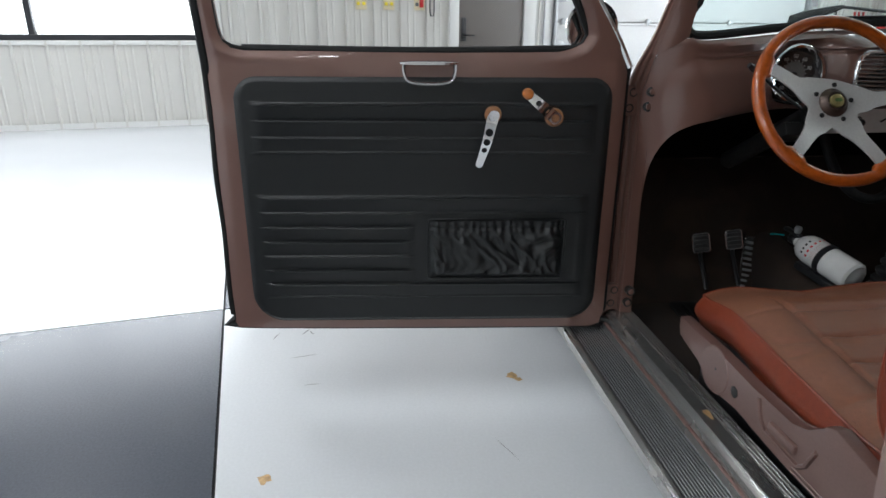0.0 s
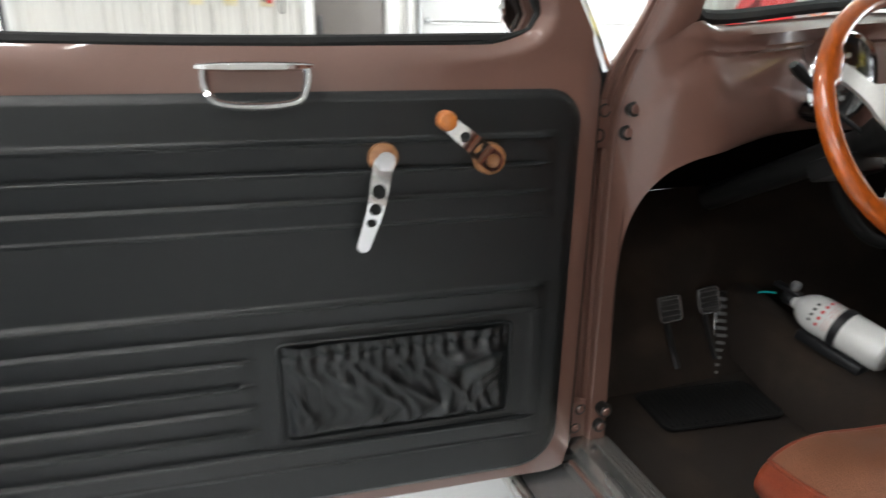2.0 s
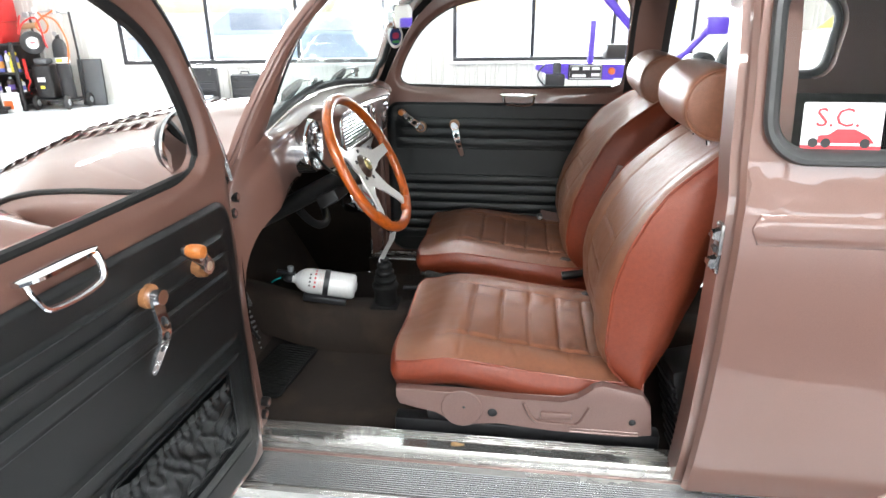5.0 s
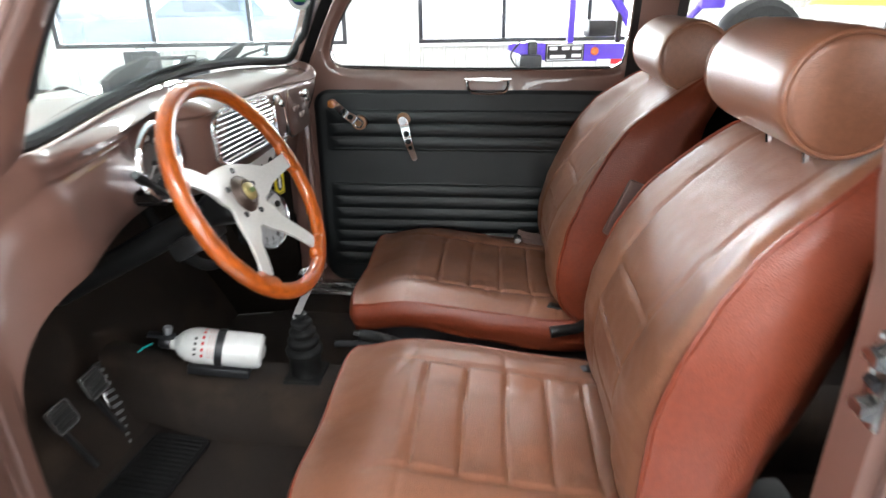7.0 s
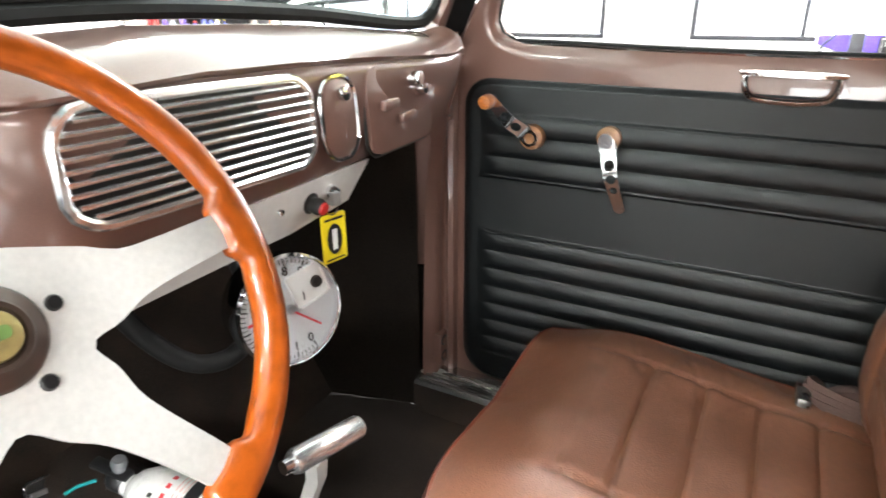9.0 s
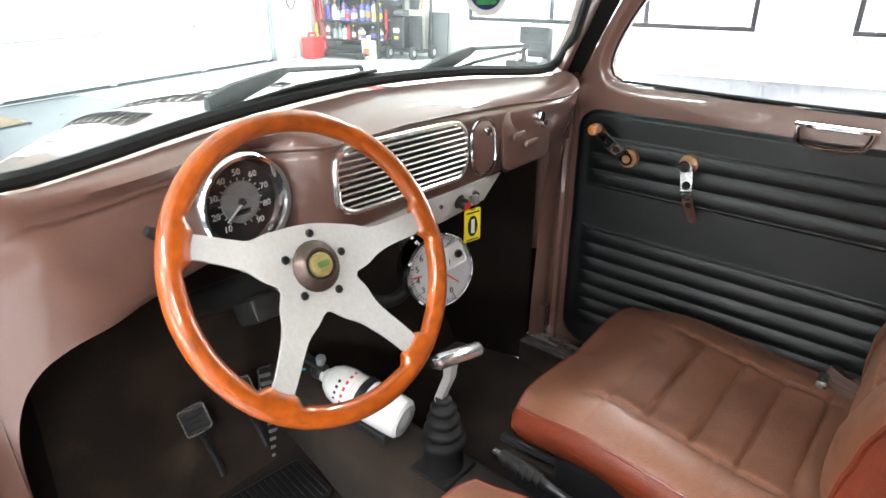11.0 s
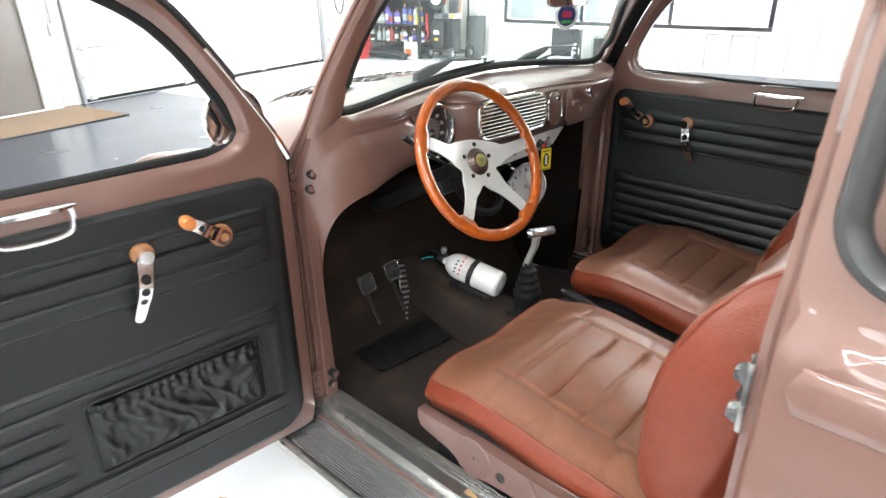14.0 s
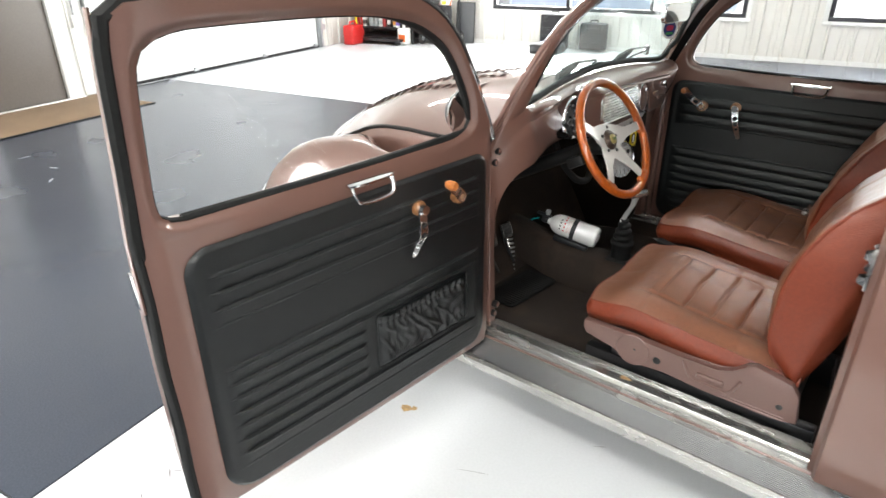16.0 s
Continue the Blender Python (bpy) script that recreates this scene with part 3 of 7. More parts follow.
# quarter panels with their side windows
for sg in (-1, 1):
    off = 0.010 if sg < 0 else 0.0
    won = 0.0168 if sg < 0 else 0.0
    QOUT = [(0.485 + off, 0.27), (0.485 + off, 0.9), (0.485 + off, 1.2), (0.475 + off, 1.355), (0.1, 1.372), (-0.35, 1.34), (-0.62, 1.2), (-0.85, 0.95), (-1.05, 0.6), (-1.1, 0.27)]
    QWIN = rounded(-0.22, 0.462 + won, 1.002, 1.30, [0.06, 0.075, 0.05, 0.12], 6)
    bm = pierced(QOUT, QWIN, (0.12, 1.13), 90, 10, lambda y, z: (sg * side_x(z), y, z), lambda y, z: (sg * (side_x(z) - 0.05), y, z))
    part("quarter_panel", bm, PAINT, car)
    loop = [(sg * (side_x(z) + 0.002), y, z) for y, z in rounded(-0.208, 0.450 + won, 1.014, 1.288, [0.05, 0.065, 0.045, 0.11], 8)]
    part("window_seal", tube(loop, 0.019, 10, True, flat=0.6), GREYRUBBER, car, "grey-black rubber window seal")
    bm = bmesh.new()
    bm.faces.new([bm.verts.new((sg * (side_x(z) - 0.006), y, z)) for y, z in rounded(-0.205, 0.447 + won, 1.017, 1.285, 0.05, 6)])
    pane = part("quarter_glass", bm, CLEAR, car)
    pane.visible_shadow = False
    # the post behind the door, with its step for the door's edge
    rings = []
    for k in range(17):
        z = 0.27 + k * (1.335 - 0.27) / 16
        x, lean = side_x(z), -off
        rings.append([(sg * (x - 0.001), 0.4855 - lean, z), (sg * (x - 0.012), 0.493 - lean, z), (sg * (x - 0.028), 0.492 - lean * 0.6, z), (sg * (x - 0.031), 0.512 - lean * 0.35, z), (sg * (x - 0.085), 0.517 - lean * 0.25, z), (sg * (x - 0.10), 0.495 - lean * 0.2, z), (sg * (x - 0.10), 0.40 + off, z), (sg * (x - 0.052), 0.40 + off, z)])
    part("door_post", loft(rings), PAINT, car)
    if sg > 0:
        part("post_lining", grid(lambda a, b: (sg * (side_x(0.30 + 1.06 * b) - 0.103 + 0.01 * math.sin(math.pi * a)), 0.515 - 0.14 * a, 0.30 + 1.06 * b), 6, 14), LINER, car, "dark pillar lining")
    # near-black sheet added behind the post; the cabin's dark is in its colour
    part("rear_side_closing", grid(lambda a, b: (sg * 0.60, 0.42 - 1.2 * a, 0.22 + 0.74 * b), 4, 4), DARK, car)

# latch plate on the driver's post: a worn plate with two lugs and screws
WORN = material("worn_dark_chrome", (0.34, 0.33, 0.32), 0.28, 1.0, 60, 0.2, 0.03, rough_vary=0.12, stain=0.6, stain_scale=40, stain_color=(0.12, 0.11, 0.10))
plate_ = part("striker_plate", box(-0.722, -0.693, 0.5145, 0.5215, 0.796, 0.890, 0.002), WORN, car, "worn dark chrome striker plate")
for z in (0.805, 0.858):
    part("lug", loft([[(x, y, z + q * h) for y, q in ((0.520, 0), (0.534, 0.25), (0.534, 0.75), (0.520, 1))] for x, h in ((-0.720, 0.022), (-0.708, 0.026), (-0.697, 0.020))]), WORN, plate_)
part("catch", tube([(-0.716, 0.523, 0.842), (-0.700, 0.523, 0.842)], 0.006, 8), BLACKPAINT, plate_)
for z in (0.8005, 0.850, 0.8865):
    part("screw", lathe([(0.0, 0.003), (0.0028, 0.002), (0.0035, 0.0)], 10, "y", at=(-0.700, 0.5215, z)), STEEL, plate_)
# raised swage below the side window
for sg in (-1, 1):
    rings = []
    for k in range(25):
        y = 0.478 - 1.25 * (k / 24) ** 1.5
        e = smooth(0, 0.012, 0.4785 - y) * 0.9 + 0.1
        rings.append([(sg * (side_x(0.8925 + (z - 0.8925) * e) + q), y, 0.8925 + (z - 0.8925) * e) for z, q in ((0.861, -0.004), (0.866, 0.0028), (0.880, 0.0048), (0.905, 0.0048), (0.917, 0.0030), (0.923, -0.004))])
    part("swage_moulding", loft(rings), PAINT, car, angle=50)
# unseen dark box added to stop daylight behind the passenger door's front edge
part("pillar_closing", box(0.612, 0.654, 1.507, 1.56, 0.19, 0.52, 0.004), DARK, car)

# roof and the rear closing
ROOFZ = [(-1.15, 0.62), (-1.0, 0.86), (-0.8, 1.10), (-0.6, 1.26), (-0.3, 1.40), (0.0, 1.465), (0.3, 1.49), (0.6, 1.487), (0.9, 1.455), (1.1, 1.405), (1.22, 1.355)]


def roof(a, b, dz=0.0):
    y = -1.15 + 2.36 * a
    x = (b * 2 - 1)
    edge = curve1([(-1.15, 0.52), (-0.6, 0.56), (0.0, 0.60), (0.8, 0.60), (1.21, 0.55)], y)
    zc = curve1(ROOFZ, y)
    ze = min(curve1([(-1.15, 0.60), (-0.85, 0.95), (-0.62, 1.2), (-0.35, 1.335), (0.1, 1.37), (0.455, 1.355), (0.9, 1.355), (1.1, 1.345), (1.21, 1.33)], y), zc - 0.005)
    return (x * edge, y, ze + (zc - ze) * (1 - abs(x) ** 2.4) + dz)


part("roof", grid(lambda a, b: roof(a, b), 36, 28), PAINT, car)
part("headlining", grid(lambda a, b: roof(a, b, -0.018), 24, 20), LINER, car, "dark cloth headlining")
# near-black sheet added to close the rear, dark by colour
part("rear_closing", grid(lambda a, b: (-0.6 + 1.2 * b, -0.75 + 0.05 * a, 0.2 + 0.95 * a), 4, 4), DARK, car)

# front pillars: a broad inner face from the windscreen's edge to a lip, then the door's stepped rebate
GLASSEDGE = [(0.541, 1.426, 1.000), (0.545, 1.406, 1.040), (0.543, 1.388, 1.085), (0.530, 1.366, 1.140), (0.514, 1.345, 1.186), (0.493, 1.303, 1.248), (0.464, 1.252, 1.297), (0.450, 1.195, 1.335), (0.480, 1.11, 1.362), (0.51, 1.05, 1.372)]
LIP = [(0.600, 1.456, 0.960), (0.593, 1.430, 1.020), (0.585, 1.395, 1.085), (0.572, 1.366, 1.138), (0.562, 1.335, 1.188), (0.558, 1.280, 1.250), (0.556, 1.228, 1.300), (0.556, 1.170, 1.337), (0.555, 1.11, 1.358), (0.552, 1.05, 1.370)]
POSTLIP = [(0.604, 1.486, 0.255), (0.604, 1.493, 0.50), (0.605, 1.499, 0.78), (0.606, 1.496, 0.845), (0.606, 1.488, 0.885), (0.603, 1.472, 0.925)]
REBATE = [(0.0, 0.0), (0.002, -0.0015), (0.0045, 0.0005), (0.0055, 0.006), (0.0065, 0.012), (0.011, 0.0125), (0.0145, 0.0115), (0.016, 0.015), (0.0165, 0.021), (0.021, 0.0225), (0.026, 0.0215), (0.0285, 0.025), (0.029, 0.036)]
GE, LP = spline(GLASSEDGE, 40), spline(LIP, 40)
FULL = spline(POSTLIP + LIP, 70)
for sg in (-1, 1):
    rings = []
    for e, r in zip(GE, LP):
        rings.append([Vector((sg * q.x, q.y - 0.004 * math.sin(math.pi * f) - 0.002 * f, q.z)) for q, f in ((e.lerp(r, f), f) for f in [k / 10 for k in range(11)])])
        rings[-1] = [Vector((sg * e.x, e.y + 0.014, e.z + 0.006))] + rings[-1] + [Vector((sg * (r.x + 0.009), r.y + 0.006, r.z)), Vector((sg * (r.x + 0.009), r.y + 0.030, r.z)), Vector((sg * (e.x + 0.01), e.y + 0.034, e.z + 0.012))]
    part("windscreen_pillar", loft(rings), PAINT, car, angle=40)
    slim = [1 - 0.40 * smooth(0.90, 1.02, p.z) for p in FULL]
    bm = loft([[Vector((sg * (p.x + a * q), p.y + b * q, p.z)) for a, b in REBATE] for p, q in list(zip(FULL, slim))[0 if sg < 0 else 34:]], False)
    part("door_rebate", bm, PAINT, car, "stepped brown door rebate", angle=50)
    if sg > 0:
        # black filler added in the gap to the closed door, for its dark groove
        gap = [[p + Vector((0.010, 0.012, 0)), p + Vector((0.030, -0.006, -0.004)), p + Vector((0.070, -0.020, -0.010)), p + Vector((0.070, 0.03, 0))] for p in FULL[34:]]
        part("door_gap_filler", loft(gap), RUBBER, car, "black rubber door seal")

# windscreen, its seal and the roof's front rail
WB, WT = [(-0.552, 1.428, 1.045), (-0.512, 1.452, 1.004), (-0.25, 1.475, 1.026), (0.0, 1.485, 1.036), (0.25, 1.475, 1.026), (0.512, 1.452, 1.004), (0.552, 1.428, 1.045)], [(0.480, 1.266, 1.300), (0.42, 1.225, 1.335), (0.2, 1.215, 1.35), (-0.2, 1.215, 1.35), (-0.42, 1.225, 1.335), (-0.480, 1.266, 1.300)]
low, high = spline(WB, 41), spline(WT[::-1], 41)
bm = grid(lambda a, b: low[round(a * 40)].lerp(high[round(a * 40)], b) + Vector((0, 0.012 * math.sin(math.pi * b), 0)), 40, 6)
screen = part("windscreen", bm, SCREEN, car, "slightly green windscreen glass")
side = [Vector(p) + Vector((-0.002, 0.010, 0.004)) for p in GE[5:27]]
ring = low + side + high[::-1] + [Vector((-p.x, p.y, p.z)) for p in side[::-1]]
part("windscreen_seal", tube([p + Vector((0, -0.004, 0)) for p in ring], 0.0105, 8, True, flat=1.0), RUBBER, car, "black rubber windscreen seal")
part("header_rail", grid(lambda a, b: (-0.55 + 1.1 * a, 1.215 - 0.07 * b, 1.352 + 0.012 * math.sin(math.pi * a) + 0.03 * b), 16, 4), PAINT, car)

# ---- dash panel with the hinge posts: one pressing from post to post ----
EDGE = [(0.0, 1.392, 0.832), (0.20, 1.392, 0.834), (0.34, 1.395, 0.842), (0.43, 1.402, 0.846), (0.50, 1.42, 0.832), (0.548, 1.445, 0.795), (0.570, 1.468, 0.72), (0.578, 1.478, 0.60), (0.579, 1.486, 0.42), (0.579, 1.49, 0.255)]
RIM = [(0.0, 1.475, 1.022), (0.22, 1.467, 1.014), (0.42, 1.448, 0.998), (0.505, 1.435, 0.992), (0.545, 1.420, 1.000), (0.580, 1.420, 0.985), (0.610, 1.435, 0.942), (0.624, 1.452, 0.88), (0.626, 1.458, 0.70), (0.626, 1.46, 0.48), (0.626, 1.462, 0.255)]
EDGEL = [(0.0, 1.392, 0.832), (0.20, 1.392, 0.831), (0.30, 1.396, 0.824), (0.37, 1.415, 0.817), (0.43, 1.435, 0.811), (0.495, 1.453, 0.795), (0.541, 1.474, 0.758), (0.567, 1.494, 0.69), (0.575, 1.499, 0.60), (0.574, 1.494, 0.42), (0.572, 1.487, 0.255)]
RIML = [(0.0, 1.475, 1.022), (0.22, 1.467, 1.014), (0.42, 1.448, 0.998), (0.505, 1.437, 0.993), (0.541, 1.426, 1.000), (0.572, 1.440, 0.982), (0.600, 1.456, 0.960), (0.606, 1.497, 0.870), (0.605, 1.500, 0.78), (0.604, 1.493, 0.50), (0.604, 1.486, 0.255)]
EH, RH, EHL, RHL = spline(EDGE, 61), spline(RIM, 61), spline(EDGEL, 61), spline(RIML, 61)
PROF = [(0.0, 1.415), (0.02, 1.394), (0.08, 1.380), (0.2, 1.3755), (0.3, 1.3757), (0.4, 1.376), (0.5, 1.377), (0.56, 1.3776), (0.62, 1.3783), (0.66, 1.379), (0.70, 1.380), (0.735, 1.381), (0.75, 1.384), (0.765, 1.3845), (0.785, 1.376), (0.80, 1.375), (0.82, 1.3795), (0.87, 1.39), (0.92, 1.408), (0.97, 1.44), (1.0, 1.475)]


def dash(s, k):
    """s from -1 (driver's post) over 0 (middle) to 1; k counts the profile."""
    sg = -1 if s < 0 else 1
    lo, hi = (EHL, RHL) if s < 0 else (EH, RH)
    i = min(abs(s) * 60, 59.999)
    e, r = lo[int(i)].lerp(lo[int(i) + 1], i % 1), hi[int(i)].lerp(hi[int(i) + 1], i % 1)
    f, yc = PROF[k]
    p = e.lerp(r, f)
    w = 1 - (smooth(0.26, 0.45, -s) if s < 0 else smooth(0.30, 0.52, s))
    end = smooth(0.45, 0.7, abs(s))
    y = p.y * (1 - w) + (yc + (e.y - 1.392) * (1 - f) + (r.y - 1.475) * f) * w
    if s < 0:
        # the swelling dash ends in a curved step against the flat pillar and post
        step = (0.4 + 0.6 * smooth(0.0, 0.15, f)) * (1 - smooth(0.56, 0.74, f))
        y -= 0.009 * (1 - w) * (1 - smooth(0.40, 0.55, -s)) * step
        y += 0.074 * smooth(0.14, 0.24, p.x) * w * (1 - smooth(0.80, 1.0, f))
    else:
        y -= 0.020 * math.sin(math.pi * f) * (1 - w) * (1 - end) + 0.012 * math.sin(math.pi * min(f * 1.2, 1)) * end
    return Vector((sg * p.x, y, p.z))


rows = 160
bm = bmesh.new()
vs = [[bm.verts.new(dash(-1 + 2 * i / rows, k)) for k in range(len(PROF))] for i in range(rows + 1)]
for i in range(rows):
    for k in range(len(PROF) - 1):
        bm.faces.new((vs[i][k], vs[i + 1][k], vs[i + 1][k + 1], vs[i][k + 1]))
bmesh.ops.recalc_face_normals(bm, faces=bm.faces)
part("dash_panel", bm, PAINT, car, angle=60)
for sg in (-1, 1):
    # the return of the post, behind the hinges
    ret = [(0.633, 1.512), (0.640, 1.530), (0.660, 1.532), (0.700, 1.525)] if sg < 0 else [(0.626, 1.4615), (0.619, 1.448), (0.622, 1.438), (0.634, 1.4345), (0.66, 1.440), (0.72, 1.466)]
    part("post_return", loft([[(sg * x, y, z) for x, y in ret] for z in np.linspace(0.245, 0.880 if sg < 0 else 0.985, 9)], False), PAINT, car)
    for z, y in ((0.842, 1.436), (0.318, 1.449)):
        if sg < 0:
            # a leaf let into the post's edge and two screws on its face
            y = 1.499 if z > 0.5 else 1.488
            hinge = part("hinge", box(-0.645, -0.6115, y + 0.006, y + 0.030, z - 0.030, z + 0.044, 0.003), PAINT, car)
            part("knuckle", lathe([(0.0, -0.012), (0.006, -0.012), (0.0065, -0.010), (0.0065, 0.064), (0.006, 0.066), (0.0, 0.066)], 14, "z", at=(-0.648, y + 0.012, z - 0.02)), PAINT, hinge)
            spots = [(-0.632, y + 0.004, z - 0.010), (-0.625, y + 0.004, z + 0.028), (-0.5895, y - 0.012, z - 0.005), (-0.5885, y - 0.022, z + 0.032)]
        else:
            hinge = part("hinge", box(0.592, 0.656, y + 0.002, y + 0.030, z - 0.012, z + 0.062, 0.004), PAINT, car)
            part("knuckle_gap", box(0.6268, 0.6292, y + 0.0012, y + 0.004, z - 0.011, z + 0.061), PLASTIC, hinge)
            spots = [(0.624 + dx, y - 0.001, z + dz) for dz in (0.008, 0.045) for dx in (-0.018, 0.020)]
        for px, py, pz in spots:
            b2 = lathe([(0.0, 0.0), (0.0062, 0.0), (0.0080, 0.0018), (0.0080, 0.014)], 14, "y", at=(px, py, pz))
            box(px - 0.005, px + 0.005, py - 0.0006, py + 0.0002, pz - 0.0011, pz + 0.0011, bm=b2)
            # black disc round the screw stands in for the shadow ring of its recess
            part("screw_shade_disc", lathe([(0.0, 0.0), (0.0105, 0.0), (0.0122, 0.0012), (0.0122, 0.018)], 16, "y", at=(px, py + 0.0018, pz)), PLASTIC, hinge)
            part("screw", b2, PAINT, hinge)

# ---- floor, tunnel, footwell ----
bm = grid(lambda a, b: (-0.57 + 1.14 * a, -0.75 + 2.47 * b, 0.200 + 0.004 * noise.noise((a * 9, b * 17, 0))), 20, 30)
grid(lambda a, b: ((2 * a - 1) * (0.535 - 0.07 * b), 1.70 + 0.21 * b ** 1.1, 0.200 + 0.42 * b + 0.004 * noise.noise((a * 9, b * 17, 3))), 16, 10, bm=bm)
for sg in (-1, 1):
    part("kick_panel", grid(lambda a, b: (sg * (0.578 - 0.115 * a + 0.004 * noise.noise((a * 8, b * 8, 7))), 1.495 + 0.42 * a, 0.20 + 0.65 * b), 8, 10), DARKERCARPET, car, "carpeted kick panel, darker than the floor", angle=80)
# sheets under the dash, coloured near-black for the shade there
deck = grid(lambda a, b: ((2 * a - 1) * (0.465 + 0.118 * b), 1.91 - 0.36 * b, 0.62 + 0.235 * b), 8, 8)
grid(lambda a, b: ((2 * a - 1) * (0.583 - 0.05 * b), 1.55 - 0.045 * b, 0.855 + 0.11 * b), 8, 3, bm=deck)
part("under_dash_closing", deck, DARK, car, "near-black sheet standing in for the dark under the dash", angle=80)
part("floor_carpet", bm, CARPET, car, "dark brown carpeted floor and toe board", angle=80)
tun = [(-0.092, 0.20), (-0.088, 0.27), (-0.074, 0.318), (-0.045, 0.336), (0, 0.34), (0.045, 0.336), (0.074, 0.318), (0.088, 0.27), (0.092, 0.20)]
bm = grid(lambda a, b: (tun[round(a * 8)][0] * (1 - 0.25 * smooth(0.84, 0.92, b)), -0.6 + 2.45 * b, tun[round(a * 8)][1] + 0.004 * noise.noise((a * 6, b * 25, 1)) + 0.06 * smooth(0.86, 1, b)), 8, 40)
part("tunnel_carpet", bm, CARPET, car, "dark brown carpet over the tunnel", angle=80)

# sill and running board on both sides
for sg in (-1, 1):
    part("sill_carpet", loft([[(sg * 0.556, y, z) for z in (0.20, 0.235, 0.268)] for y in np.linspace(0.45, 1.50, 8)], False), CARPET, car, "dark brown carpet up to the sill")
    sec = [(0.556, 0.268), (0.565, 0.276), (0.585, 0.279), (0.60, 0.281), (0.604, 0.285), (0.632, 0.285), (0.636, 0.280), (0.645, 0.276), (0.648, 0.262), (0.655, 0.258), (0.66, 0.235), (0.66, 0.19)]
    bm = loft([[(sg * x, y, z) for x, z in sec] for y in np.linspace(0.45, 1.50, 22)], False)
    sill = part("door_sill", bm, SILL, car, "worn scuffed aluminium sill plate")
    for k in range(4):
        x = 0.568 + k * 0.0085
        part("sill_rib", box(sg * x - 0.0022, sg * x + 0.0022, 0.46, 1.49, 0.2755 + k * 0.0008, 0.2815 + k * 0.0006, 0.001, 1), SILL, sill)
    part("seal_lip", tube([(sg * 0.651, y, 0.2585) for y in np.linspace(0.46, 1.49, 12)], 0.0046, 6), RUBBER if sg > 0 else SEATPAINT, car)
    bm = loft([[(sg * x, y, z) for x, z in ((0.655, 0.2405), (0.744, 0.2385), (0.744, 0.200), (0.655, 0.200))] for y in (0.02, 0.5, 1.0, 1.56)], True)
    # board coloured black, so the shade between the ribs is in its colour
    board = part("running_board", bm, BLACKPAINT, car, "ribbed aluminium running board, groove shade coloured black", angle=25)
    for k in range(13):
        x = 0.6575 + k * 0.0066
        zt = 0.2405 - 0.002 * k / 12
        part("tread_rib", loft([[(sg * (x + a), y, zt + c) for a, c in ((0.0, 0.0), (0.0006, 0.0034), (0.0020, 0.0042), (0.0034, 0.0034), (0.0040, 0.0))] for y in (0.03, 1.555)]), TREAD, board)
    part("edge_moulding", loft([[(sg * x, y, z) for x, z in ((0.7445, 0.234), (0.747, 0.244), (0.755, 0.247), (0.764, 0.241), (0.766, 0.229), (0.761, 0.212), (0.7445, 0.206))] for y in (0.02, 0.6, 1.2, 1.575)]), SILL, board, "bright aluminium edge moulding")

# ---- bonnet, front wings, scuttle ----
HOODZ = [(1.50, 1.005), (1.62, 1.003), (1.77, 0.992), (1.95, 0.966), (2.12, 0.933), (2.22, 0.906), (2.45, 0.812), (2.53, 0.772), (2.68, 0.69), (2.83, 0.59), (2.92, 0.50), (2.97, 0.42)]
HOODW = [(1.50, 0.545), (1.62, 0.535), (1.9, 0.49), (2.2, 0.43), (2.5, 0.345), (2.7, 0.27), (2.83, 0.215), (2.92, 0.17), (2.97, 0.14)]


def hood(x, y, lift=0.0):
    w = curve1(HOODW, y)
    f = min(abs(x) / w, 1)
    return Vector((x, y - 0.03 * f * f, curve1(HOODZ, y) - (0.138 - 0.034 * smooth(1.66, 2.2, y)) * f ** 2.3 + lift))


bm = grid(lambda a, b: hood((a * 2 - 1) * curve1(HOODW, 1.62 + 1.35 * b), 1.62 + 1.35 * b), 30, 44)
bonnet = part("bonnet", bm, PAINT, car, "brown metallic louvred bonnet")
part("scuttle", grid(lambda a, b: (lambda f, x: (x, (1.50 + 0.055 * smooth(0.75, 1.0, f)) * (1 - b) + 1.612 * b, 1.003 - 0.145 * f ** 2.3))(abs(a * 2 - 1), (a * 2 - 1) * (0.620 - 0.071 * b)), 32, 5), PAINT, car)
lou = bmesh.new()
grid(lambda a, b: ((a - 0.5) * 0.058, 0.015 - 0.034 * b, 0.0068 * math.sin(math.pi * a) ** 0.6 * smooth(0, 1, b)), 10, 5, bm=lou)
lou_me = finish("louvre", lou, PAINT)
for bank in (-0.215, -0.085, 0.085, 0.215):
    for k in range(15):
        y = 1.83 + k * 0.046
        x = bank * (1 - 0.30 * k / 15)
        p, q, s = hood(x, y, 0.0005), hood(x, y + 0.02, 0.0005), hood(x + 0.02, y, 0.0005)
        lv = new("louvre", lou_me)
        lv.parent = bonnet
        lv.matrix_basis = Matrix.LocRotScale(p, Euler((math.atan2(q.z - p.z, 0.02), -math.atan2(s.z - p.z, 0.02), 0)), None)
